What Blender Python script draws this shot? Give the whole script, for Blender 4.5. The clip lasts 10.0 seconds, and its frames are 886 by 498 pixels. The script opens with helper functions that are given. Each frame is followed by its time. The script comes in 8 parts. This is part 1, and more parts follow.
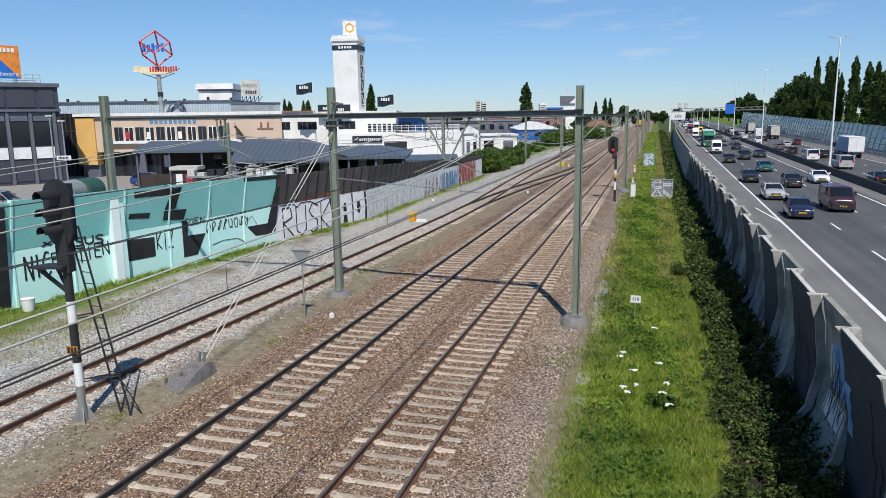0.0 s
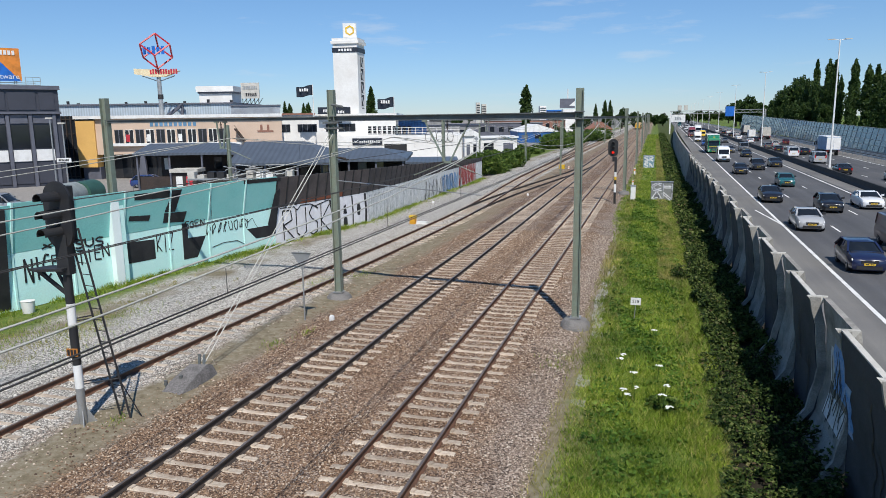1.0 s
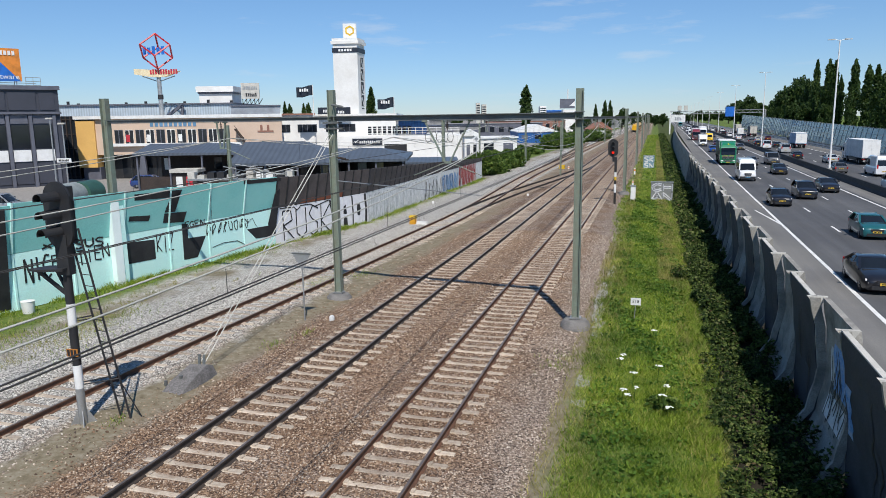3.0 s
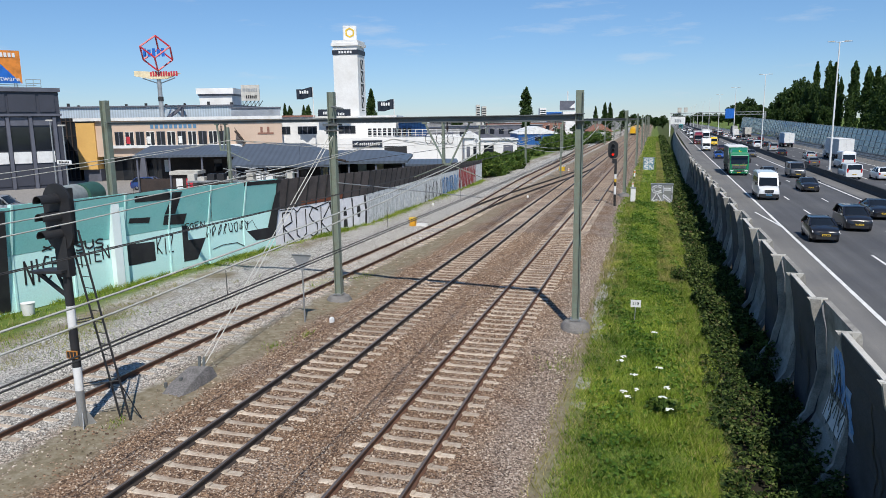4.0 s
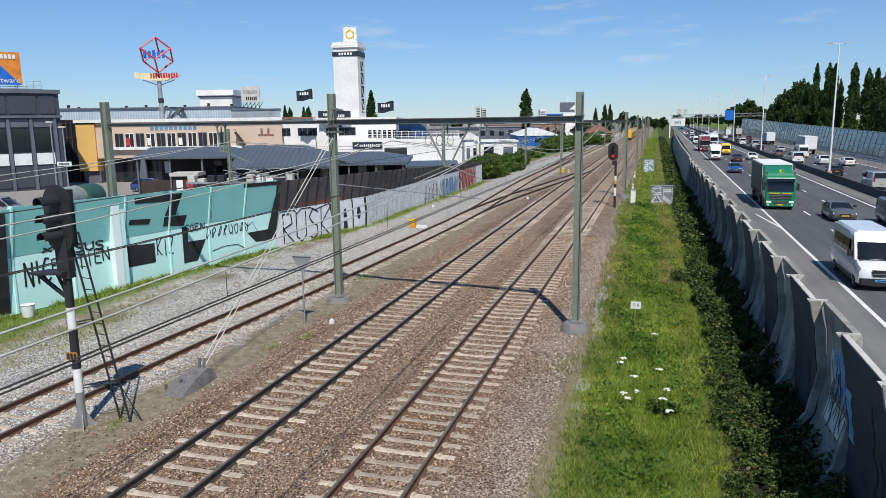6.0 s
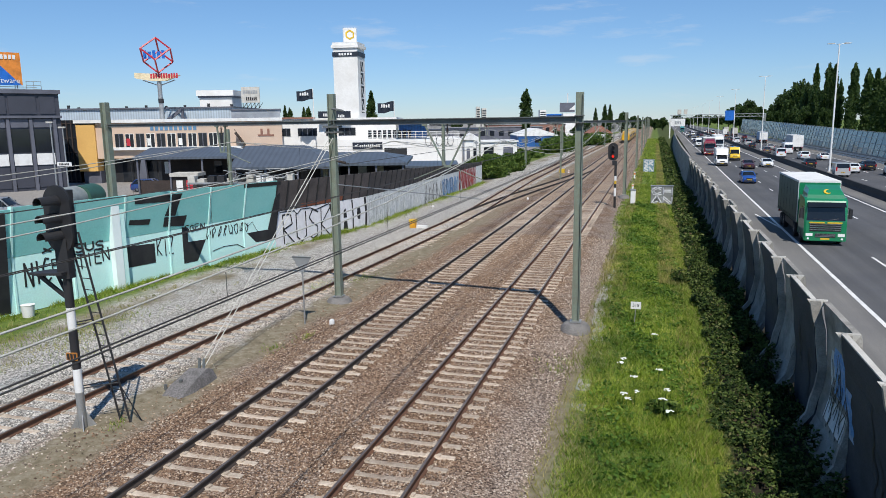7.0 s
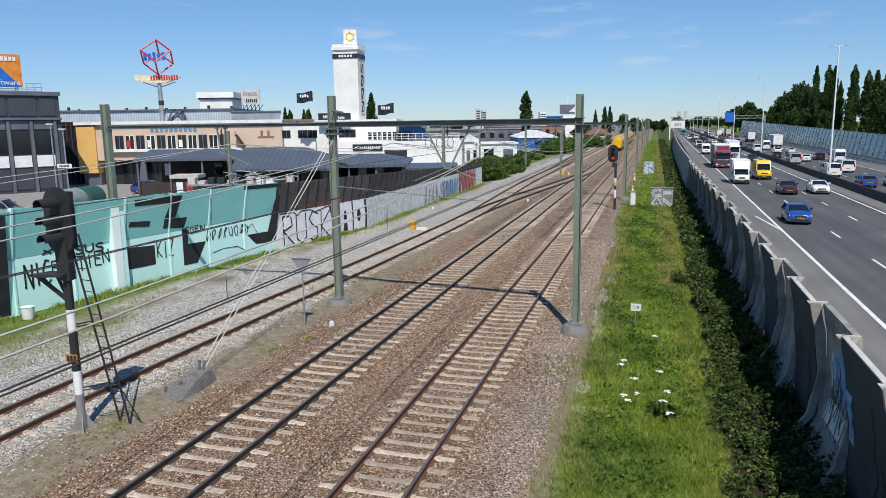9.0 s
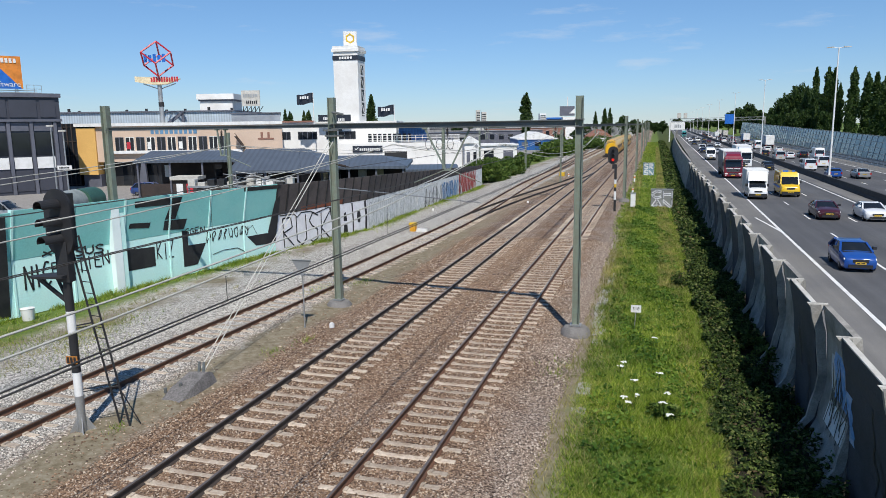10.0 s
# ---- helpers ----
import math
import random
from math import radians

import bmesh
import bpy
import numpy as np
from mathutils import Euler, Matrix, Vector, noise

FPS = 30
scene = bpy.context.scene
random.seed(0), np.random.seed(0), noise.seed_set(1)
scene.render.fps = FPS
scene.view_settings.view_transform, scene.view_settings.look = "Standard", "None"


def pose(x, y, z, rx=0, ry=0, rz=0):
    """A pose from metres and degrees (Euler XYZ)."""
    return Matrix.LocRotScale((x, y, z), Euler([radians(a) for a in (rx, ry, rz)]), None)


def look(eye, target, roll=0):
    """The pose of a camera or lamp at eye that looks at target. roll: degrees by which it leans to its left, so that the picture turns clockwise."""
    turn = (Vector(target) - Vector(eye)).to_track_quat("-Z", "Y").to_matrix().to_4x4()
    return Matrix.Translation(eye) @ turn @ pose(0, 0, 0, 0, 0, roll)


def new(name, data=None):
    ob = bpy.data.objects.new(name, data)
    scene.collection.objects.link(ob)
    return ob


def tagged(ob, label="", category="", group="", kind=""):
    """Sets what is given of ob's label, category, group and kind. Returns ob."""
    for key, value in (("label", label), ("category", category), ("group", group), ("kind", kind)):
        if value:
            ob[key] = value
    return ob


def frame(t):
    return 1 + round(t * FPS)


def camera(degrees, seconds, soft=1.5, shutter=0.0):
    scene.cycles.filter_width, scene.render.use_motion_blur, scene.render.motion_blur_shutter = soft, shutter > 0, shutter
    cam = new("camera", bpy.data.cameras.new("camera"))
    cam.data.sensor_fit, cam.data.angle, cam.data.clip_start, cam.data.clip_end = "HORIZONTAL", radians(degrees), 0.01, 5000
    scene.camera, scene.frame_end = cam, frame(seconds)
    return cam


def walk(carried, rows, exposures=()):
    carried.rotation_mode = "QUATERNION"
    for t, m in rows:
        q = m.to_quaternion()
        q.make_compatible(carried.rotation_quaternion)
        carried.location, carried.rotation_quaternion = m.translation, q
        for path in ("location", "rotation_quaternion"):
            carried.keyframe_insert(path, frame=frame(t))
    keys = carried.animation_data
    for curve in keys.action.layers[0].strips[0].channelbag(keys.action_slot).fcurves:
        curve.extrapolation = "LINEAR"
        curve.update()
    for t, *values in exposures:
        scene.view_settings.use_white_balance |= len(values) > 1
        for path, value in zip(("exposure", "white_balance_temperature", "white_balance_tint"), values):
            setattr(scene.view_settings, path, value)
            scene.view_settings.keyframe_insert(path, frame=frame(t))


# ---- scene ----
# z = 0 is the top of the rails; y runs along the tracks, x to the motorway
cam = camera(63.92, 10.0, soft=0.5)
EYE = (0.0, 0.0, 7.408)
YAW, LEAN = 16.53, -0.77
TILT = [  # seconds, degrees below the horizon
    (0.0, 10.569),
    (0.5, 10.613),
    (1.0, 10.379),
    (1.5, 10.348),
    (2.0, 10.339),
    (2.5, 10.414),
    (4.0, 10.210),
    (4.5, 10.272),
    (5.0, 10.281),
    (5.5, 10.140),
    (7.0, 10.060),
    (7.5, 10.091),
    (8.0, 9.994),
    (8.5, 9.927),
    (9.0, 9.914),
    (9.5, 9.804),
    (10.0, 9.786),
]


def aim(tilt):
    y, p = radians(YAW), radians(tilt)
    way = Vector((-math.sin(y) * math.cos(p), math.cos(y) * math.cos(p), -math.sin(p)))
    return look(EYE, Vector(EYE) + way * 50, LEAN)


walk(cam, [(t, aim(p)) for t, p in TILT])

# ---- light: clear summer sky, sun behind and to the right ----
SUN = Vector((0.305, -0.68, 1.0)).normalized()
world = bpy.data.worlds.new("sky")
scene.world = world
world.use_nodes = True
wn = world.node_tree
for n in list(wn.nodes):
    wn.nodes.remove(n)
w_out = wn.nodes.new("ShaderNodeOutputWorld")
w_bg = wn.nodes.new("ShaderNodeBackground")
w_sky = wn.nodes.new("ShaderNodeTexSky")
w_sky.sky_type = "NISHITA"
w_sky.sun_disc = False
w_sky.sun_elevation = math.asin(SUN.z)
w_sky.sun_rotation = math.atan2(SUN.x, SUN.y)
w_sky.air_density, w_sky.dust_density, w_sky.ozone_density = 1.0, 0.0, 4.0
w_bg.inputs["Strength"].default_value = 0.093
# clear, slightly bluer air, with a few thin wisps of cloud low over the town
w_tc = wn.nodes.new("ShaderNodeTexCoord")
w_map = wn.nodes.new("ShaderNodeMapping")
w_map.inputs["Scale"].default_value = (3.0, 3.0, 16.0)
w_noise = wn.nodes.new("ShaderNodeTexNoise")
w_noise.inputs["Scale"].default_value, w_noise.inputs["Detail"].default_value, w_noise.inputs["Roughness"].default_value = 2.2, 6, 0.6
w_ramp = wn.nodes.new("ShaderNodeValToRGB")
w_ramp.color_ramp.elements[0].position, w_ramp.color_ramp.elements[1].position = 0.60, 0.86
w_sep = wn.nodes.new("ShaderNodeSeparateXYZ")
w_high = wn.nodes.new("ShaderNodeMapRange")
w_high.inputs["From Min"].default_value, w_high.inputs["From Max"].default_value = -0.02, 0.30
w_tint = wn.nodes.new("ShaderNodeMix")
w_tint.data_type = "RGBA"
w_tint.inputs[6].default_value, w_tint.inputs[7].default_value = (0.64, 0.80, 1.13, 1), (0.84, 1.07, 1.20, 1)
w_mul = wn.nodes.new("ShaderNodeMix")
w_mul.data_type, w_mul.blend_type = "RGBA", "MULTIPLY"
w_mul.inputs[0].default_value = 1.0
w_cloud = wn.nodes.new("ShaderNodeMix")
w_cloud.data_type = "RGBA"
w_cloud.inputs[7].default_value = (7.5, 8.0, 8.6, 1)
w_fac = wn.nodes.new("ShaderNodeMath")
w_fac.operation = "MULTIPLY"
w_fac.inputs[1].default_value = 0.55
wn.links.new(w_tc.outputs["Generated"], w_map.inputs["Vector"])
wn.links.new(w_map.outputs["Vector"], w_noise.inputs["Vector"])
wn.links.new(w_noise.outputs["Fac"], w_ramp.inputs["Fac"])
wn.links.new(w_tc.outputs["Generated"], w_sep.inputs[0])
wn.links.new(w_sep.outputs["Z"], w_high.inputs["Value"])
wn.links.new(w_high.outputs["Result"], w_tint.inputs[0])
wn.links.new(w_sky.outputs["Color"], w_mul.inputs[6])
wn.links.new(w_tint.outputs[2], w_mul.inputs[7])
wn.links.new(w_ramp.outputs["Color"], w_fac.inputs[0])
wn.links.new(w_fac.outputs[0], w_cloud.inputs[0])
wn.links.new(w_mul.outputs[2], w_cloud.inputs[6])
wn.links.new(w_cloud.outputs[2], w_bg.inputs["Color"])
wn.links.new(w_bg.outputs["Background"], w_out.inputs["Surface"])
sun_data = bpy.data.lights.new("sun", "SUN")
sun_data.energy, sun_data.angle, sun_data.color = 4.7, radians(0.53), (1.0, 0.955, 0.89)
sun = new("sun", sun_data)
sun.matrix_world = look(SUN * 60, (0, 0, 0))
scene.view_settings.exposure = 0.0


# ---- materials ----
def ramp(nt, stops):
    r = nt.nodes.new("ShaderNodeValToRGB")
    e = r.color_ramp.elements
    while len(e) < len(stops):
        e.new(0.5)
    for el, (p, c) in zip(e, stops):
        el.position, el.color = p, (*c, 1)
    return r


def noise_node(nt, scale, detail=4, rough=0.6, vec=None, kind="ShaderNodeTexNoise"):
    n = nt.nodes.new(kind)
    n.inputs["Scale"].default_value = scale
    if kind == "ShaderNodeTexNoise":
        n.inputs["Detail"].default_value, n.inputs["Roughness"].default_value = detail, rough
    if vec is not None:
        nt.links.new(vec, n.inputs["Vector"])
    return n


def mixc(nt, fac, a, b, mode="MIX"):
    m = nt.nodes.new("ShaderNodeMix")
    m.data_type, m.blend_type = "RGBA", mode
    for s, v in ((m.inputs[0], fac), (m.inputs[6], a), (m.inputs[7], b)):
        if isinstance(v, (float, int)):
            s.default_value = v
        elif isinstance(v, tuple):
            s.default_value = (*v, 1)
        else:
            nt.links.new(v, s)
    return m.outputs[2]


def base_mat(name, rough=0.7, metal=0.0):
    m = bpy.data.materials.new(name)
    m.use_nodes = True
    nt = m.node_tree
    b = nt.nodes["Principled BSDF"]
    b.inputs["Roughness"].default_value, b.inputs["Metallic"].default_value = rough, metal
    return m, nt, b


def coords(nt):
    return nt.nodes.new("ShaderNodeNewGeometry").outputs["Position"]


def local(nt):
    return nt.nodes.new("ShaderNodeTexCoord").outputs["Object"]


def bump(nt, b, height, strength, dist):
    n = nt.nodes.new("ShaderNodeBump")
    n.inputs["Strength"].default_value, n.inputs["Distance"].default_value = strength, dist
    nt.links.new(height, n.inputs["Height"])
    nt.links.new(n.outputs["Normal"], b.inputs["Normal"])


def surf(name, col, rough=0.7, metal=0.0, dirt=None, fine=30.0, coarse=1.2, var=0.18, relief=0.15, depth=0.01, island=0.0, spec=None):
    """A painted or raw surface: fine grain, broad stains and a little relief."""
    m, nt, b = base_mat(name, rough, metal)
    vec = local(nt)
    n1, n2 = noise_node(nt, fine, 3, 0.6, vec), noise_node(nt, coarse, 5, 0.65, vec)
    lo = tuple(c * (1 - var) for c in col)
    hi = tuple(min(1, c * (1 + var)) for c in col)
    r1 = ramp(nt, [(0.3, lo), (0.7, hi)])
    nt.links.new(n1.outputs["Fac"], r1.inputs["Fac"])
    r2 = ramp(nt, [(0.42, (0, 0, 0)), (0.75, (1, 1, 1))])
    nt.links.new(n2.outputs["Fac"], r2.inputs["Fac"])
    dirt = dirt or tuple(c * 0.6 for c in col)
    out = mixc(nt, r2.outputs["Color"], r1.outputs["Color"], dirt)
    if island:
        oi = nt.nodes.new("ShaderNodeObjectInfo")
        mr = nt.nodes.new("ShaderNodeMapRange")
        mr.inputs["To Min"].default_value, mr.inputs["To Max"].default_value = 1 - island, 1 + island
        nt.links.new(oi.outputs["Random"], mr.inputs["Value"])
        out = mixc(nt, 1.0, out, mr.outputs["Result"], "MULTIPLY")
    nt.links.new(out, b.inputs["Base Color"])
    if relief:
        bump(nt, b, n1.outputs["Fac"], relief, depth)
    if spec is not None:
        b.inputs["Specular IOR Level"].default_value = spec
    return m


def paint(name, col, rough=0.3, coat=0.6):
    m, nt, b = base_mat(name, rough)
    n = noise_node(nt, 3.0, 3, 0.6, local(nt))
    r = ramp(nt, [(0.3, tuple(c * 0.9 for c in col)), (0.7, col)])
    nt.links.new(n.outputs["Fac"], r.inputs["Fac"])
    nt.links.new(r.outputs["Color"], b.inputs["Base Color"])
    b.inputs["Coat Weight"].default_value, b.inputs["Coat Roughness"].default_value = coat, 0.06
    return m


def glow(name, col, strength, base=(0.1, 0.1, 0.1)):
    m, nt, b = base_mat(name, 0.3)
    b.inputs["Base Color"].default_value = (*base, 1)
    b.inputs["Emission Color"].default_value, b.inputs["Emission Strength"].default_value = (*col, 1), strength
    return m


def leafy(name, stops, rough=0.6):
    m, nt, b = base_mat(name, rough)
    b.inputs["Specular IOR Level"].default_value = 0.25
    g = nt.nodes.new("ShaderNodeNewGeometry")
    r = ramp(nt, stops)
    nt.links.new(g.outputs["Random Per Island"], r.inputs["Fac"])
    n = noise_node(nt, 0.35, 3, 0.6, g.outputs["Position"])
    r2 = ramp(nt, [(0.35, (0.62, 0.70, 0.6)), (0.65, (1.25, 1.18, 1.0))])
    nt.links.new(n.outputs["Fac"], r2.inputs["Fac"])
    out = mixc(nt, 1.0, r.outputs["Color"], r2.outputs["Color"], "MULTIPLY")
    nt.links.new(out, b.inputs["Base Color"])
    b.inputs["Subsurface Weight"].default_value = 0.0
    tr = nt.nodes.new("ShaderNodeBsdfTranslucent")
    nt.links.new(out, tr.inputs["Color"])
    mx = nt.nodes.new("ShaderNodeMixShader")
    mx.inputs[0].default_value = 0.3
    nt.links.new(b.outputs["BSDF"], mx.inputs[1])
    nt.links.new(tr.outputs["BSDF"], mx.inputs[2])
    nt.links.new(mx.outputs["Shader"], nt.nodes["Material Output"].inputs["Surface"])
    return m


def ground_mat():
    """Ballast, sand, grass and paving side by side, with ragged borders that follow the tracks."""
    m, nt, b = base_mat("ground_cover", 0.95)
    b.inputs["Specular IOR Level"].default_value = 0.2
    pos = coords(nt)
    sep = nt.nodes.new("ShaderNodeSeparateXYZ")
    nt.links.new(pos, sep.inputs[0])
    wob = noise_node(nt, 0.35, 5, 0.7, pos)
    ma = nt.nodes.new("ShaderNodeMath")
    ma.operation = "MULTIPLY_ADD"
    nt.links.new(wob.outputs["Fac"], ma.inputs[0])
    ma.inputs[1].default_value = 2.6
    nt.links.new(sep.outputs["X"], ma.inputs[2])
    x = ma.outputs[0]  # x + 2.6 * noise (mean +1.3)

    def step(edge, soft):
        mr = nt.nodes.new("ShaderNodeMapRange")
        mr.interpolation_type = "SMOOTHSTEP"
        mr.inputs["From Min"].default_value, mr.inputs["From Max"].default_value = edge + 1.3 - soft, edge + 1.3 + soft
        nt.links.new(x, mr.inputs["Value"])
        return mr.outputs["Result"]

    vor = noise_node(nt, 23.0, vec=pos, kind="ShaderNodeTexVoronoi")
    wn_ = nt.nodes.new("ShaderNodeTexWhiteNoise")
    nt.links.new(vor.outputs["Position"], wn_.inputs["Vector"])
    big = noise_node(nt, 0.5, 5, 0.65, pos)
    mid = noise_node(nt, 4.0, 4, 0.7, pos)
    grey = ramp(nt, [(0.0, (0.07, 0.065, 0.06)), (0.35, (0.31, 0.295, 0.27)), (0.75, (0.54, 0.515, 0.47)), (1.0, (0.74, 0.71, 0.65))])
    rust = ramp(nt, [(0.0, (0.045, 0.026, 0.018)), (0.4, (0.155, 0.095, 0.06)), (0.8, (0.285, 0.185, 0.12)), (1.0, (0.44, 0.35, 0.27))])
    for r in (grey, rust):
        nt.links.new(wn_.outputs["Value"], r.inputs["Fac"])
    sand = ramp(nt, [(0.3, (0.13, 0.105, 0.065)), (0.5, (0.21, 0.178, 0.12)), (0.7, (0.28, 0.25, 0.185))])
    nt.links.new(mid.outputs["Fac"], sand.inputs["Fac"])
    grass = ramp(nt, [(0.3, (0.06, 0.10, 0.018)), (0.55, (0.12, 0.17, 0.035)), (0.75, (0.24, 0.22, 0.075))])
    nt.links.new(mid.outputs["Fac"], grass.inputs["Fac"])
    pave = ramp(nt, [(0.3, (0.20, 0.19, 0.175)), (0.7, (0.33, 0.31, 0.29))])
    nt.links.new(mid.outputs["Fac"], pave.inputs["Fac"])
    # bramble soil, near-black because the wall's shade is mixed into its colour
    shaded_soil = ramp(nt, [(0.3, (0.014, 0.013, 0.009)), (0.7, (0.040, 0.034, 0.022))])
    nt.links.new(mid.outputs["Fac"], shaded_soil.inputs["Fac"])
    rg = ramp(nt, [(0.40, (0, 0, 0)), (0.60, (1, 1, 1))])
    nt.links.new(big.outputs["Fac"], rg.inputs["Fac"])
    worn = mixc(nt, rg.outputs["Color"], rust.outputs["Color"], mixc(nt, 0.22, rust.outputs["Color"], grey.outputs["Color"]))
    c = mixc(nt, step(-27.2, 0.5), pave.outputs["Color"], grass.outputs["Color"])
    c = mixc(nt, step(-23.0, 0.6), c, mixc(nt, rg.outputs["Color"], grey.outputs["Color"], sand.outputs["Color"]))
    c = mixc(nt, step(-20.6, 0.7), c, grey.outputs["Color"])
    ym = nt.nodes.new("ShaderNodeMapRange")
    ym.interpolation_type = "SMOOTHSTEP"
    ym.inputs["From Min"].default_value, ym.inputs["From Max"].default_value = 42, 66
    nt.links.new(sep.outputs["Y"], ym.inputs["Value"])
    strip = mixc(nt, ym.outputs["Result"], sand.outputs["Color"], mixc(nt, 0.5, worn, sand.outputs["Color"]))
    c = mixc(nt, step(-14.1, 0.4), c, strip)
    c = mixc(nt, step(-12.3, 0.6), c, worn)
    c = mixc(nt, step(-3.3, 0.5), c, mixc(nt, 0.28, rust.outputs["Color"], grey.outputs["Color"]))
    c = mixc(nt, step(-2.3, 0.25), c, sand.outputs["Color"])
    c = mixc(nt, step(-1.7, 0.5), c, grass.outputs["Color"])
    c = mixc(nt, step(1.9, 0.4), c, mixc(nt, ym.outputs["Result"], shaded_soil.outputs["Color"], mixc(nt, 0.6, grass.outputs["Color"], shaded_soil.outputs["Color"])))
    c = mixc(nt, step(40.0, 1.0), c, grass.outputs["Color"])
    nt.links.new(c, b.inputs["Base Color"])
    # stones stand out, sand and turf are smoother
    stony = mixc(nt, step(-22.0, 0.8), (0.15, 0.15, 0.15), (1.0, 1.0, 1.0))
    stony = mixc(nt, step(-14.1, 0.4), stony, (0.08, 0.08, 0.08))
    stony = mixc(nt, step(-12.3, 0.6), stony, (1.0, 1.0, 1.0))
    stony = mixc(nt, step(-2.3, 0.3), stony, (0.12, 0.12, 0.12))
    relief = mixc(nt, 1.0, vor.outputs["Distance"], stony, "MULTIPLY")
    grit = noise_node(nt, 35.0, 3, 0.7, pos)
    bump(nt, b, mixc(nt, 0.12, relief, grit.outputs["Fac"]), 0.9, 0.05)
    return m


def asphalt_mat(name, lo, hi):
    m, nt, b = base_mat(name, 0.85)
    pos = coords(nt)
    mp = nt.nodes.new("ShaderNodeMapping")
    mp.inputs["Scale"].default_value = (1.0, 0.03, 1.0)
    nt.links.new(pos, mp.inputs["Vector"])
    streak = noise_node(nt, 0.8, 4, 0.6, mp.outputs["Vector"])
    grain = noise_node(nt, 60, 2, 0.6, pos)
    patch = noise_node(nt, 0.12, 4, 0.6, pos)
    a = ramp(nt, [(0.3, lo), (0.7, hi)])
    nt.links.new(streak.outputs["Fac"], a.inputs["Fac"])
    g = ramp(nt, [(0.3, (0.8, 0.8, 0.8)), (0.7, (1.2, 1.2, 1.2))])
    nt.links.new(grain.outputs["Fac"], g.inputs["Fac"])
    p = ramp(nt, [(0.4, (0.88, 0.88, 0.9)), (0.6, (1.08, 1.07, 1.05))])
    nt.links.new(patch.outputs["Fac"], p.inputs["Fac"])
    c = mixc(nt, 1.0, mixc(nt, 1.0, a.outputs["Color"], g.outputs["Color"], "MULTIPLY"), p.outputs["Color"], "MULTIPLY")
    nt.links.new(c, b.inputs["Base Color"])
    bump(nt, b, grain.outputs["Fac"], 0.3, 0.004)
    return m


def ribbed(name, col, axis="X", pitch=0.3, rough=0.5, metal=0.0, depth=0.02):
    m, nt, b = base_mat(name, rough, metal)
    vec = local(nt)
    w = nt.nodes.new("ShaderNodeTexWave")
    w.bands_direction = axis
    w.inputs["Scale"].default_value = 0.314 / pitch
    nt.links.new(vec, w.inputs["Vector"])
    n = noise_node(nt, 0.7, 4, 0.6, vec)
    r = ramp(nt, [(0.35, tuple(c * 0.85 for c in col)), (0.65, col)])
    nt.links.new(n.outputs["Fac"], r.inputs["Fac"])
    # no relief here: groove shade is painted as darker stripes in the colour
    g = ramp(nt, [(0.25, (0.80, 0.80, 0.80)), (0.6, (1.0, 1.0, 1.0))])
    nt.links.new(w.outputs["Color"], g.inputs["Fac"])
    nt.links.new(mixc(nt, 1.0, r.outputs["Color"], g.outputs["Color"], "MULTIPLY"), b.inputs["Base Color"])
    return m


M_ground = ground_mat()
M_asphalt = asphalt_mat("road_asphalt", (0.062, 0.063, 0.066), (0.104, 0.105, 0.109))
M_shoulder = asphalt_mat("shoulder_asphalt", (0.12, 0.118, 0.113), (0.19, 0.185, 0.175))
M_line = surf("road_paint", (0.78, 0.78, 0.75), 0.6, var=0.1, dirt=(0.55, 0.55, 0.53))
M_rail_rust = surf("rusty_rail", (0.13, 0.062, 0.035), 0.8, var=0.3, dirt=(0.07, 0.04, 0.028))
M_rail_dark = surf("dark_rail", (0.055, 0.042, 0.035), 0.7, var=0.3, dirt=(0.035, 0.028, 0.024))
M_rail_top = surf("rail_tread", (0.30, 0.24, 0.20), 0.4, 0.7, var=0.15, relief=0)
M_sleeper = surf("sleeper_concrete", (0.47, 0.40, 0.32), 0.9, var=0.25, dirt=(0.27, 0.19, 0.13), coarse=3.0, island=0.25, relief=0.3)
M_sleeper_far = surf("dirty_sleeper_concrete", (0.34, 0.27, 0.205), 0.9, var=0.25, dirt=(0.20, 0.14, 0.10), coarse=0.5)
M_conc = surf("weathered_concrete", (0.33, 0.315, 0.285), 0.9, var=0.22, dirt=(0.12, 0.115, 0.105), coarse=1.1, relief=0.4)
M_conc_light = surf("pale_concrete", (0.55, 0.53, 0.48), 0.9, var=0.12, dirt=(0.34, 0.32, 0.28), relief=0.3)
M_mast = surf("green_grey_mast_paint", (0.185, 0.225, 0.18), 0.6, var=0.15, dirt=(0.17, 0.16, 0.12), coarse=2.5)
M_galv = surf("galvanised_steel", (0.42, 0.43, 0.43), 0.45, 0.6, var=0.12, dirt=(0.28, 0.28, 0.27))
M_steel_dark = surf("dark_beam_steel", (0.12, 0.135, 0.135), 0.6, var=0.2, dirt=(0.09, 0.08, 0.07))
M_wire = surf("copper_wire", (0.52, 0.51, 0.46), 0.5, 0.0, relief=0)
M_wire_dark = surf("dark_cable", (0.05, 0.048, 0.045), 0.6, relief=0)
M_black = surf("matt_black", (0.016, 0.016, 0.018), 0.6, var=0.2, dirt=(0.03, 0.03, 0.03), relief=0.05)
M_white = surf("white_paint", (0.78, 0.78, 0.76), 0.6, var=0.06, dirt=(0.62, 0.61, 0.58), relief=0.05)
M_white_wall = surf("white_render", (0.80, 0.79, 0.76), 0.85, var=0.05, dirt=(0.66, 0.64, 0.60), coarse=0.3, fine=8)
M_teal = surf("teal_wall_paint", (0.24, 0.60, 0.56), 0.75, var=0.08, dirt=(0.30, 0.63, 0.59), coarse=0.6, fine=12)
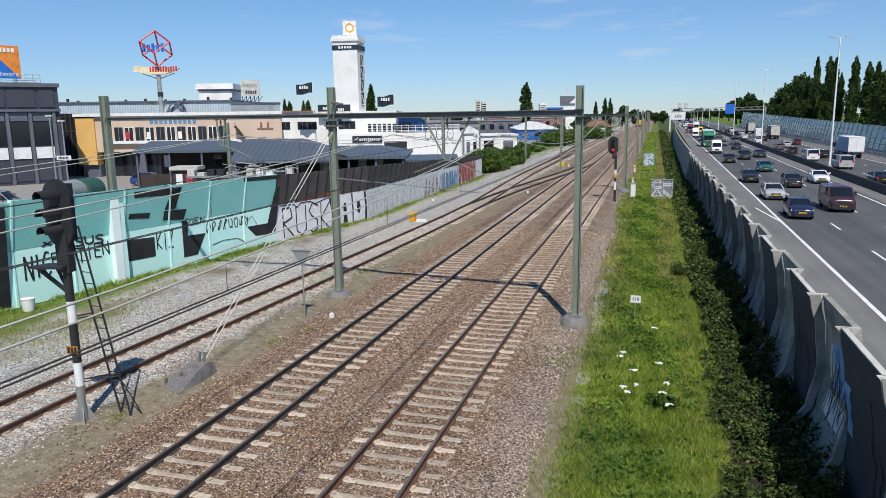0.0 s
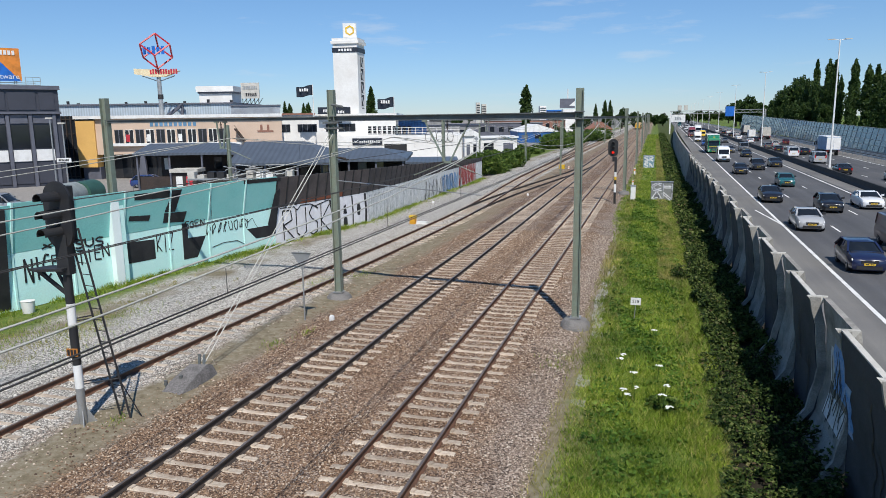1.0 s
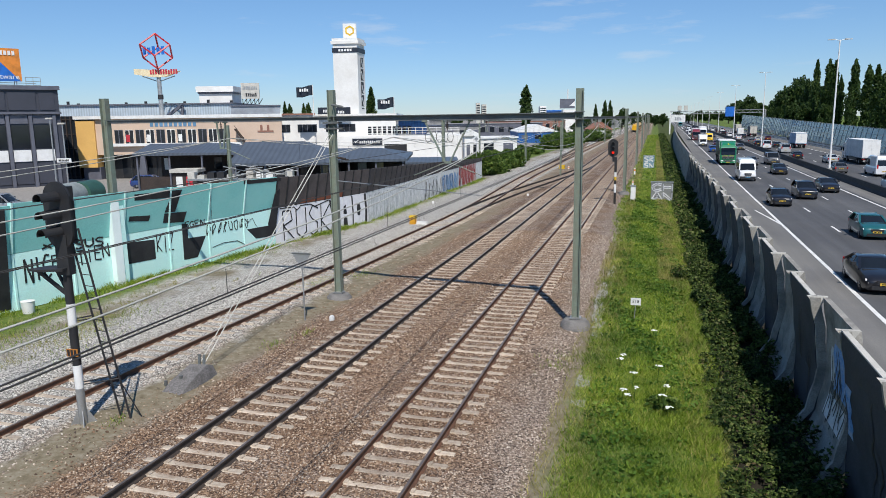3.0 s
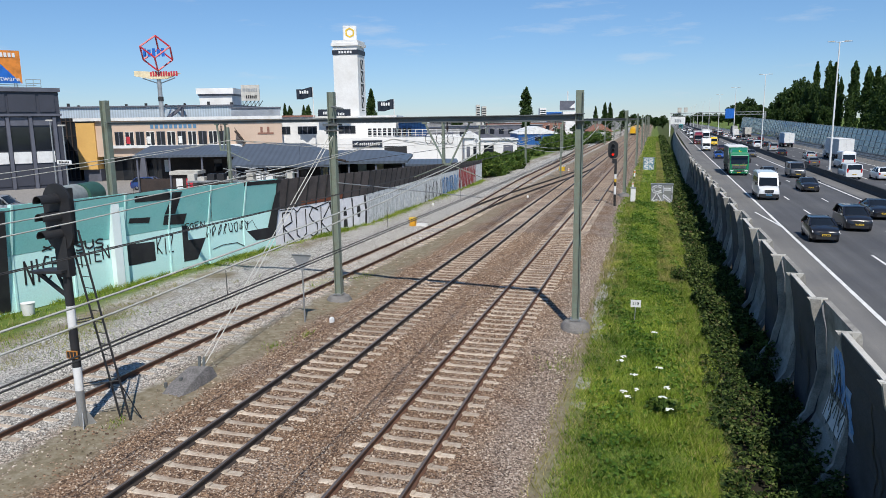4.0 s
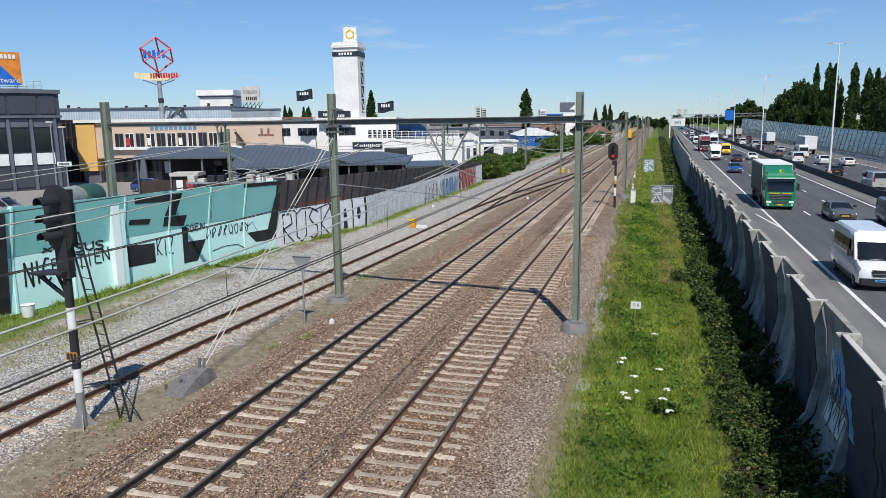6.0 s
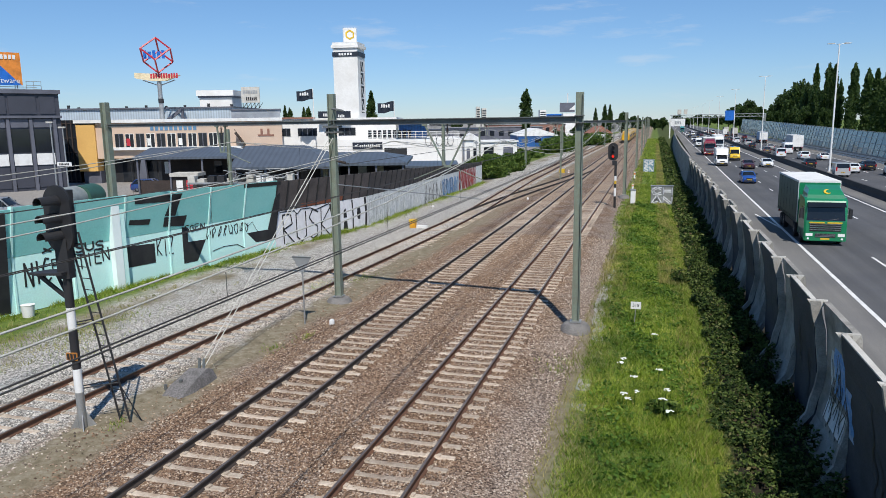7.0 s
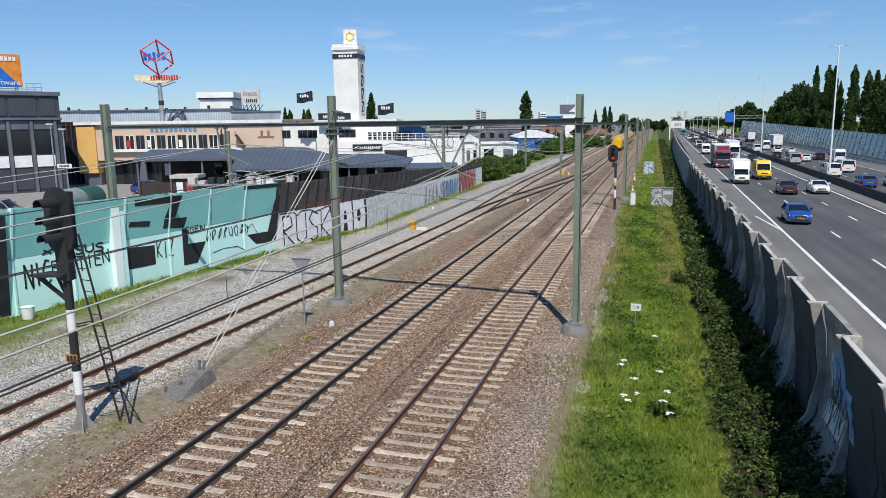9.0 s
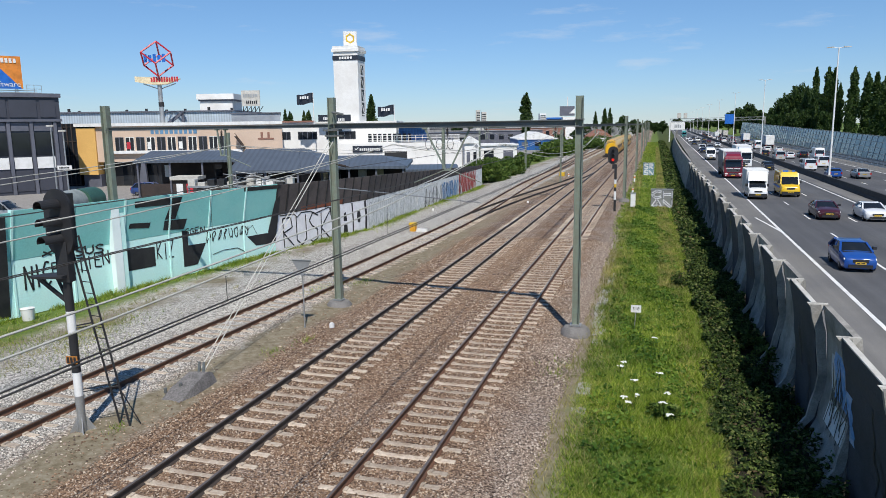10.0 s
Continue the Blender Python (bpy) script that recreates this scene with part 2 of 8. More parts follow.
M_teal_pale = surf("pale_teal_wall_paint", (0.55, 0.86, 0.81), 0.75, var=0.08, dirt=(0.62, 0.86, 0.80), coarse=0.6, fine=12)
M_tag = surf("black_spray_paint", (0.012, 0.012, 0.014), 0.6, var=0.2, dirt=(0.03, 0.03, 0.03))
M_red_spray = surf("red_spray_paint", (0.40, 0.045, 0.04), 0.7)
M_blue_spray = surf("blue_spray_paint", (0.10, 0.28, 0.55), 0.7)
M_white_spray = surf("white_spray_paint", (0.68, 0.69, 0.70), 0.75, var=0.1)
M_brown_wall = surf("brown_noise_screen", (0.105, 0.088, 0.083), 0.8, var=0.25, dirt=(0.05, 0.042, 0.04), coarse=0.8)
M_rust_band = surf("rust_red_band", (0.26, 0.085, 0.045), 0.85, var=0.3)
M_anth = surf("anthracite_cladding", (0.055, 0.058, 0.075), 0.5, var=0.12, dirt=(0.045, 0.047, 0.06), coarse=0.4)
M_anth_light = surf("slate_grey_frame", (0.13, 0.135, 0.165), 0.5, var=0.1, coarse=0.4)
M_beige = surf("beige_render", (0.62, 0.47, 0.36), 0.85, var=0.05, dirt=(0.55, 0.41, 0.31), coarse=0.25, fine=6)
M_orange_wall = surf("yellow_orange_render", (0.72, 0.43, 0.13), 0.8, var=0.06, dirt=(0.64, 0.37, 0.11), coarse=0.3, fine=6)
M_hall = ribbed("blue_grey_profiled_sheet", (0.52, 0.60, 0.66), "X", 0.45, 0.5, 0.1)
M_roof_dark = ribbed("slate_blue_roof_sheet", (0.105, 0.125, 0.155), "X", 0.5, 0.45, 0.1)
M_roof_grey = surf("grey_roof_felt", (0.26, 0.26, 0.26), 0.9, coarse=0.3)
M_brown_wood = surf("dark_stained_timber", (0.045, 0.032, 0.027), 0.75, var=0.3, fine=14)
M_red = surf("red_sign_paint", (0.52, 0.035, 0.05), 0.45, var=0.08)
M_cream = surf("cream_sign_board", (0.74, 0.62, 0.40), 0.6, var=0.06)
M_blue_sign = surf("blue_sign", (0.02, 0.15, 0.55), 0.4, var=0.06)
M_navy = surf("navy_board", (0.02, 0.026, 0.04), 0.5, var=0.1)
M_orange = surf("orange_banner", (0.75, 0.25, 0.035), 0.6, var=0.05)
M_yellow = surf("yellow_paint", (0.75, 0.48, 0.03), 0.5, var=0.1)
M_blue_roof = ribbed("blue_sheet", (0.02, 0.12, 0.36), "X", 0.6, 0.5)
M_brick = surf("red_brown_brick", (0.30, 0.15, 0.11), 0.9, var=0.2)
M_tyre = surf("tyre_rubber", (0.018, 0.018, 0.019), 0.85, relief=0)
M_rim = surf("alloy_rim", (0.45, 0.45, 0.46), 0.35, 0.7, relief=0)
M_plastic = surf("black_plastic", (0.025, 0.025, 0.027), 0.5, relief=0)
M_plate = surf("yellow_plate", (0.72, 0.47, 0.04), 0.5, relief=0)
M_plate_blue = surf("blue_plate", (0.10, 0.35, 0.62), 0.5, relief=0)
M_bark = surf("bark", (0.085, 0.065, 0.045), 0.95, var=0.3)


def glass_mat(name, col, rough=0.06):
    m, nt, b = base_mat(name, rough)
    n = noise_node(nt, 0.6, 3, 0.5, local(nt))
    r = ramp(nt, [(0.3, tuple(c * 0.7 for c in col)), (0.7, col)])
    nt.links.new(n.outputs["Fac"], r.inputs["Fac"])
    nt.links.new(r.outputs["Color"], b.inputs["Base Color"])
    b.inputs["IOR"].default_value = 1.5
    return m


M_glass = glass_mat("dark_window_glass", (0.022, 0.026, 0.032))
M_screen = glass_mat("car_glass", (0.012, 0.015, 0.019), 0.04)
M_lamp_red = glow("red_signal_lens", (1.0, 0.03, 0.01), 0.8, (0.3, 0.0, 0.0))
M_head = glow("headlight_lens", (1.0, 0.98, 0.92), 0.35, (0.45, 0.46, 0.48))
M_tail = surf("tail_light", (0.42, 0.015, 0.015), 0.25, relief=0)
M_grass_blade = leafy("grass_blades", [(0.0, (0.06, 0.11, 0.010)), (0.4, (0.17, 0.27, 0.025)), (0.8, (0.30, 0.40, 0.055)), (1.0, (0.52, 0.47, 0.19))])
M_dry_blade = leafy("dry_grass", [(0.0, (0.20, 0.21, 0.05)), (0.6, (0.33, 0.30, 0.11)), (1.0, (0.46, 0.40, 0.20))])
M_bramble = leafy("bramble_leaves", [(0.0, (0.010, 0.022, 0.007)), (0.4, (0.044, 0.080, 0.019)), (0.8, (0.12, 0.17, 0.045)), (0.94, (0.19, 0.22, 0.09)), (1.0, (0.12, 0.08, 0.05))], 0.75)
M_bush = leafy("bush_leaves", [(0.0, (0.04, 0.085, 0.016)), (0.6, (0.085, 0.145, 0.028)), (1.0, (0.15, 0.20, 0.05))])
M_tree = leafy("tree_leaves", [(0.0, (0.018, 0.042, 0.013)), (0.6, (0.042, 0.082, 0.022)), (1.0, (0.085, 0.13, 0.035))])
M_weed = leafy("broad_weed_leaves", [(0.0, (0.05, 0.11, 0.014)), (0.6, (0.10, 0.19, 0.028)), (1.0, (0.18, 0.28, 0.05))])
M_flower = surf("white_umbels", (0.75, 0.76, 0.68), 0.8, relief=0)


# ---- mesh helpers ----
class Shape:
    def __init__(self):
        self.v, self.f = [], []

    def add(self, verts, faces):
        k = len(self.v)
        self.v += [tuple(p) for p in verts]
        self.f += [tuple(i + k for i in f) for f in faces]
        return self

    def box(self, x0, x1, y0, y1, z0, z1, chamfer=0.0):
        c = min(chamfer, (x1 - x0) / 2.1, (y1 - y0) / 2.1)
        if c:
            ring = [(x0 + c, y0), (x1 - c, y0), (x1, y0 + c), (x1, y1 - c), (x1 - c, y1), (x0 + c, y1), (x0, y1 - c), (x0, y0 + c)]
            return self.prism([(a, b, z0) for a, b in ring], (0, 0, z1 - z0))
        p = [(x, y, z) for z in (z0, z1) for x, y in ((x0, y0), (x1, y0), (x1, y1), (x0, y1))]
        return self.add(p, [(3, 2, 1, 0), (4, 5, 6, 7), (0, 1, 5, 4), (1, 2, 6, 5), (2, 3, 7, 6), (3, 0, 4, 7)])

    def prism(self, ring, d):
        n = len(ring)
        d = Vector(d)
        a = [Vector(p) for p in ring]
        nrm = Vector((0, 0, 0))
        for i in range(n):
            nrm += a[i].cross(a[(i + 1) % n])
        if nrm.dot(d) < 0:
            a.reverse()
        self.add(a + [p + d for p in a], [tuple(range(n - 1, -1, -1)), tuple(range(n, 2 * n))] + [(i, (i + 1) % n, n + (i + 1) % n, n + i) for i in range(n)])
        return self

    def tube(self, p0, p1, r0, r1=None, n=10, caps=True):
        p0, p1 = Vector(p0), Vector(p1)
        r1 = r0 if r1 is None else r1
        z = (p1 - p0).normalized()
        x = z.orthogonal().normalized()
        y = z.cross(x)
        c = [(math.cos(2 * math.pi * i / n), math.sin(2 * math.pi * i / n)) for i in range(n)]
        v = [p0 + (x * a + y * b) * r0 for a, b in c] + [p1 + (x * a + y * b) * r1 for a, b in c]
        f = [(i, (i + 1) % n, n + (i + 1) % n, n + i) for i in range(n)]
        if caps:
            f += [tuple(range(n - 1, -1, -1)), tuple(range(n, 2 * n))]
        return self.add(v, f)

    def path(self, pts, r, n=5):
        c = [(math.cos(2 * math.pi * i / n), math.sin(2 * math.pi * i / n)) for i in range(n)]
        return self.loft([[(p[0] + a * r, p[1], p[2] + b * r) for a, b in c] for p in pts])

    def beam(self, p0, p1, w, h, up=(0, 0, 1)):
        p0, p1, up = Vector(p0), Vector(p1), Vector(up)
        z = (p1 - p0).normalized()
        x = z.cross(up)
        x = x.normalized() if x.length > 1e-6 else z.orthogonal().normalized()
        y = x.cross(z).normalized()
        ring = [p0 + x * a * w / 2 + y * b * h / 2 for a, b in ((-1, -1), (1, -1), (1, 1), (-1, 1))]
        return self.prism(ring, p1 - p0)

    def loft(self, rings, caps=True):
        n, k = len(rings[0]), len(rings)
        f = []
        for j in range(k - 1):
            f += [(j * n + i, j * n + (i + 1) % n, (j + 1) * n + (i + 1) % n, (j + 1) * n + i) for i in range(n)]
        if caps:
            f += [tuple(range(n - 1, -1, -1)), tuple(range((k - 1) * n, k * n))]
        return self.add([p for r in rings for p in r], f)

    def mesh(self, name, material, smooth=False):
        me = bpy.data.meshes.new(name)
        me.from_pydata(self.v, [], self.f)
        me.update()
        me.materials.append(material)
        if smooth:
            me.polygons.foreach_set("use_smooth", [True] * len(me.polygons))
            me.set_sharp_from_angle(angle=radians(38))
        return me


def part(name, shape, material, parent=None, label="", smooth=False, at=None):
    data = shape if isinstance(shape, bpy.types.Mesh) else shape.mesh(name, material, smooth)
    ob = new(name, data)
    ob.parent = parent
    if at is not None:
        ob.matrix_basis = at
    if label:
        ob["label"] = label
    return ob


def thing(name, label, category, at=None, group="", kind=""):
    ob = new(name)
    ob.empty_display_size = 0.2
    if at is not None:
        ob.matrix_basis = at
    return tagged(ob, label, category, group, kind)


def solid(name, shape, material, label, category, at=None, group="", kind="", smooth=False):
    ob = part(name, shape, material, None, "", smooth, at)
    return tagged(ob, label, category, group, kind)


def text_mesh(body, size, material, depth=0.01, name="lettering"):
    """Built-in lettering as a mesh in the x-z plane, facing -y, centred."""
    cu = bpy.data.curves.new(name, "FONT")
    cu.body, cu.size, cu.extrude, cu.align_x, cu.align_y = body, size, depth, "CENTER", "CENTER"
    cu.resolution_u = 2
    ob = new(name, cu)
    dg = bpy.context.evaluated_depsgraph_get()
    me = bpy.data.meshes.new_from_object(ob.evaluated_get(dg))
    bpy.data.objects.remove(ob)
    me.transform(Matrix.Rotation(radians(90), 4, "X"))
    me.materials.clear()
    me.materials.append(material)
    return me


# ---- ground: one sheet, shaped across the tracks ----
PROFILE = [(-2600, -0.9), (-300, -0.7), (-60, -0.62), (-30, -0.6), (-27, -0.5), (-24, -0.38), (-21.5, -0.28), (-18.4, -0.22), (-17.5, -0.178), (-13.0, -0.178), (-12.7, -0.21), (-12.0, -0.22), (-11.3, -0.178), (-3.9, -0.178),
           (-3.1, -0.30), (-2.3, -0.36), (-1.0, -0.34), (0.6, -0.40), (1.2, -0.45), (2.4, -0.52), (4.6, -0.58), (6.2, -0.8), (7.6, -1.0), (9.5, -1.1), (36, -1.1), (41, -1.0), (300, -0.9), (2600, -0.9)]


def ground_z(x):
    for (a, za), (b, zb) in zip(PROFILE[:-1], PROFILE[1:]):
        if a <= x <= b:
            return za + (zb - za) * (x - a) / (b - a)
    return -0.9


def build_ground():
    xs = sorted({p[0] for p in PROFILE} | {-28 + i * 0.5 for i in range(72)})
    ys = [-400, -120, -20] + [i * 1.0 for i in range(0, 90)] + [90 + i * 8 for i in range(0, 30)] + [350, 500, 800, 1500, 3200]
    v = []
    for y in ys:
        for x in xs:
            w = 0.05 * (noise.noise(Vector((x * 0.5, y * 0.35, 0))) if -30 < x < 6 else 0)
            if -18.0 < x < -14.2 or -12 < x < -3.6:
                w *= 0.3
            v.append((x, y, ground_z(x) + w))
    n = len(xs)
    s = Shape()
    s.v = v
    s.f = [(j * n + i, j * n + i + 1, (j + 1) * n + i + 1, (j + 1) * n + i) for j in range(len(ys) - 1) for i in range(n - 1)]
    return solid("ground", s, M_ground, "flat ground with brown and grey ballast, sand strips, grass verge and paving", "ground", kind="structure", smooth=True)


build_ground()


# ---- tracks ----
def rail_ring(x, y):
    half = [(0.075, -0.172), (0.075, -0.160), (0.012, -0.140), (0.010, -0.045), (0.036, -0.034), (0.036, -0.004), (0.028, 0.0)]
    return [(x + a, y, z) for a, z in half] + [(x - a, y, z) for a, z in reversed(half)]


def rail_line(pts):
    """A rail along points (x, y)."""
    return Shape().loft([rail_ring(x, y) for x, y in pts])


def tread_line(pts):
    s = Shape()
    s.loft([[(x - 0.03, y, 0.0005), (x + 0.03, y, 0.0005), (x + 0.03, y, 0.003), (x - 0.03, y, 0.003)] for x, y in pts])
    return s


def sleeper_mesh(name, wood=False):
    s = Shape()
    hw = 0.092
    st = [(-1.26, -0.155), (-1.20, -0.148), (-0.60, -0.148), (-0.34, -0.162), (0.34, -0.162), (0.60, -0.148), (1.20, -0.148), (1.26, -0.155)]
    rings = []
    for x, z in st:
        rings.append([(x, -hw - 0.02, z - 0.18), (x, hw + 0.02, z - 0.18), (x, hw, z - 0.02), (x, hw - 0.02, z), (x, -hw + 0.02, z), (x, -hw, z - 0.02)])
    s.loft(rings)
    for sx in (-1, 1):
        for o in (-0.13, 0.13):
            s.box(sx * 0.7525 + o - 0.04, sx * 0.7525 + o + 0.04, -0.07, 0.07, -0.148, -0.115)
    return s.mesh(name, M_sleeper)


ME_sleeper = sleeper_mesh("sleeper")


YARD_BEND = ((-12, -0.15), (14, -0.10), (19, 0.05), (24, 0.28), (30, 0.60), (36, 0.88), (44, 1.15), (52, 1.32), (60, 1.28), (68, 1.0), (78, 0.55), (90, 0.15), (105, 0.0), (1400, 0.0))


def yard_bend(y):
    """How far the yard track swings towards the main line on its way."""
    return np.interp(y, [p[0] for p in YARD_BEND], [p[1] for p in YARD_BEND])


def track(cx, label, rail_m, y0, y_part, y_end, bend=None):
    t = thing("railway_track", label, "railway track", pose(cx, 0, 0), "parallel tracks", "structure")
    ys = [-12, 40, 80, 160, 300, 700, 1400] if bend is None else [-12] + [10 + 2.5 * i for i in range(39)] + [160, 300, 700, 1400]
    shift = (lambda y: float(bend(y))) if bend else (lambda y: 0.0)
    for sx in (-0.7525, 0.7525):
        r = part("rail", rail_line([(sx + shift(y), y) for y in ys]), rail_m, t)
        part("tread", tread_line([(sx + shift(y), y) for y in ys]), M_rail_top, r, "worn bare running surface")
    y = y0
    rng = random.Random(int(-cx * 10))
    rest = Shape()
    base = [(v.co.x, v.co.y, v.co.z) for v in ME_sleeper.vertices]
    faces = [tuple(p.vertices) for p in ME_sleeper.polygons]
    far = Shape()
    far.box(-1.26, 1.26, -0.10, 0.10, -0.30, -0.162)
    while y < y_end:
        if y < y_part:
            part("sleeper", ME_sleeper, None, t, at=pose(shift(y) + rng.uniform(-0.02, 0.02), y + rng.uniform(-0.02, 0.02), rng.uniform(-0.012, 0.006), 0, 0, rng.uniform(-0.5, 0.5)))
        else:
            b, f = (base, faces) if y < 90 else (far.v, far.f)
            rest.add([(p[0] + shift(y), p[1] + y, p[2]) for p in b], f)
        y += 0.6
    ob = part("sleeper_row", rest, M_sleeper_far, t)
    ob["kind"] = "stuff"
    return t


track(-5.375, "railway track with rust-brown rails on concrete sleepers", M_rail_rust, 6.2, 68, 420)
track(-9.68, "railway track with dark rails on concrete sleepers in brown ballast", M_rail_dark, 6.0, 68, 420)
track(-15.85, "lightly used track with dark rusty rails in grey ballast", M_rail_rust, 6.1, 68, 260, yard_bend)


# curved siding that leaves the left track, and the crossover to the middle track
def turnout(name, label, curve, group=""):
    t = thing(name, label, "railway track", None, group, "structure")
    for off in (-0.7525, 0.7525):
        part("rail", rail_line([(x + off, y) for x, y in curve]), M_rail_dark, t)
    rest = Shape()
    d = 0.0
    for (xa, ya), (xb, yb) in zip(curve[:-1], curve[1:]):
        n = max(1, int((yb - ya) / 0.6))
        for k in range(n):
            x, y = xa + (xb - xa) * k / n, ya + (yb - ya) * k / n
            rest.box(x - 1.3, x + 1.3, y - 0.12, y + 0.12, -0.3, -0.163)
    part("sleeper_row", rest, M_sleeper_far, t)["kind"] = "stuff"
    return t


def ease(a, b, y0, y1, n=16):
    out = []
    for i in range(n + 1):
        k = i / n
        out.append((a + (b - a) * (3 * k * k - 2 * k ** 3), y0 + (y1 - y0) * k))
    return out


turnout("crossover_track", "dark steel crossover joining two railway tracks", ease(-14.55, -9.68, 54, 118))
turnout("siding_track", "siding with dark rails curving off beside a grey ballast bed", [(-15.85 - 4.5 * k * k, 92 + 130 * k) for k in [i / 14 for i in range(15)]])

# ---- motorway: deck, lines, median, far screen; it turns slightly from the tracks ----
TH = 0.0143
RZ = -0.69
ROAD = pose(0, 0, 0, 0, 0, -math.degrees(TH))


def road_x(x, y):
    return x + TH * y


s = Shape()
s.box(5.6, 39.0, -160, 2600, RZ - 0.5, RZ)
solid("road", s, M_asphalt, "grey asphalt motorway with three lanes each way", "road", ROAD, kind="structure")
s = Shape()
s.box(5.62, 8.45, -160, 2600, RZ + 0.001, RZ + 0.004)
s.box(18.9, 20.6, -160, 2600, RZ + 0.001, RZ + 0.004)
s.box(33.0, 39.0, -160, 2600, RZ + 0.001, RZ + 0.004)
solid("road_shoulder", s, M_shoulder, "pale worn asphalt shoulder strip along the motorway", "road", ROAD, kind="structure")
s = Shape()
for x in (8.57, 18.43, 21.9, 32.7):
    s.box(x - 0.1, x + 0.1, -160, 1500, RZ + 0.005, RZ + 0.009)
solid("edge_line", s, M_line, "solid white painted edge lines on the motorway", "road marking", ROAD, kind="structure")
s = Shape()
s.prism([(7.55, 66.0, RZ + 0.006), (7.7, 66.0, RZ + 0.006), (8.66, 57.5, RZ + 0.006), (8.47, 57.5, RZ + 0.006)], (0, 0, 0.004))
solid("taper_line", s, M_line, "white painted line tapering towards the edge line", "road marking", ROAD, kind="structure")
dash = Shape()
dash.box(-0.075, 0.075, 0, 3.0, RZ + 0.005, RZ + 0.009)
ME_dash = dash.mesh("lane_dash", M_line)
lanes = thing("lane_marking", "white dashed lane lines painted on asphalt", "road marking", ROAD, kind="structure")
for x, off in ((11.86, 47.15 - 48), (15.10, 57.9 - 60), (25.1, 4.0), (29.0, 9.0)):
    for i in range(1, 34):
        part("lane_dash", ME_dash, None, lanes, at=pose(x, off + 12 * i * (8.1 / 8.75), 0))

s = Shape()
prof = [(-0.32, 0.0), (-0.30, 0.10), (-0.16, 0.34), (-0.11, 0.86), (0.11, 0.86), (0.16, 0.34), (0.30, 0.10), (0.32, 0.0)]
s.loft([[(20.95 + a, y, RZ + z) for a, z in prof] for y in (-160, 60, 200, 900)])
solid("median_barrier", s, surf("dark_barrier", (0.028, 0.028, 0.03), 0.8, var=0.3, dirt=(0.05, 0.048, 0.045)), "dark concrete safety barrier along the motorway median", "barrier", ROAD, kind="structure")


def guard_rail(x, y0, y1, label):
    g = thing("guard_rail", label, "guard rail", ROAD)
    w = Shape()
    w.loft([[(x - a, y, RZ + z) for a, z in ((0.0, 0.45), (0.06, 0.5), (0.0, 0.58), (0.0, 0.62), (0.06, 0.7), (0.0, 0.76), (-0.02, 0.76), (-0.02, 0.45))] for y in (y0, y1)])
    part("beam", w, M_galv, g)
    p = Shape()
    p.box(-0.05, 0.05, -0.05, 0.05, RZ, RZ + 0.72)
    me = p.mesh("post", M_galv)
    y = y0
    while y < min(y1, 330):
        part("post", me, None, g, at=pose(x + 0.06, y, 0))
        y += 4.0


guard_rail(34.6, 60, 800, "galvanised steel guard rail beside the motorway")
guard_rail(37.0, 60, 800, "second galvanised guard rail below the noise screen")


# glass noise screen on the far side, leaning back, its top rising with distance
def far_screen():
    t = thing("noise_screen", "tall leaning glass noise screen with steel frames", "noise barrier", ROAD)
    glass = glass_mat("screen_glass", (0.06, 0.115, 0.12), 0.2)
    pale = glass_mat("screen_glass_pale", (0.22, 0.31, 0.32), 0.3)
    rng = random.Random(5)
    fr = Shape()
    fr.beam((0, 0, 0), (1.1, 0, 5.1), 0.12, 0.16, (0, 1, 0))
    x0, pitch = 38.3, 4.0
    lower, upper, posts = {}, {}, {}
    for i in range(-4, 88):
        y = 70 + i * pitch
        h = 4.95 + max(0.0, (y - 130)) * 0.0118
        a = Shape()
        a.beam((x0, y, RZ), (x0 + 1.1, y, RZ + h), 0.14, 0.18, (0, 1, 0))
        part("post", a, M_galv, t)
        h2 = 4.95 + max(0.0, (y + pitch - 130)) * 0.0118
        for k, (u, v) in enumerate(((0.16, 0.355), (0.365, 0.56), (0.57, 0.765), (0.775, 0.97))):
            b = Shape()
            c = [(x0 + 1.1 * u, y + 0.1, RZ + h * u), (x0 + 1.1 * u, y + pitch - 0.1, RZ + h2 * u), (x0 + 1.1 * v, y + pitch - 0.1, RZ + h2 * v), (x0 + 1.1 * v, y + 0.1, RZ + h * v)]
            b.prism(c, (0.03, 0, 0.004))
            part("pane", b, pale if rng.random() < (0.28 if k else 0.45) else glass, t)
    base = Shape()
    base.prism([(x0 - 0.12, 50, RZ), (x0 + 0.2, 50, RZ), (x0 + 0.3, 50, RZ + 0.75), (x0 + 0.06, 50, RZ + 0.75)], (0, 376, 0))
    part("plinth", base, M_conc, t)
    rail = Shape()
    for u in (0.15, 0.36, 0.565, 0.77, 0.985):
        hs = [(y, 4.95 + max(0.0, (y - 130)) * 0.0118) for y in (54, 130, 422)]
        for (ya, ha), (yb, hb) in zip(hs[:-1], hs[1:]):
            rail.beam((x0 + 1.1 * u, ya, RZ + ha * u), (x0 + 1.1 * u, yb, RZ + hb * u), 0.09, 0.09)
    part("rail", rail, M_galv, t)


far_screen()


# ---- noise wall between verge and motorway: alternating leaning and overhanging concrete panels with splayed legs ----
def wall_profile(stops, k):
    for (ka, xa), (kb, xb) in zip(stops[:-1], stops[1:]):
        if ka <= k <= kb:
            u = (k - ka) / (kb - ka)
            u = u * u * (3 - 2 * u)
            return xa + (xb - xa) * u
    return stops[-1][1]


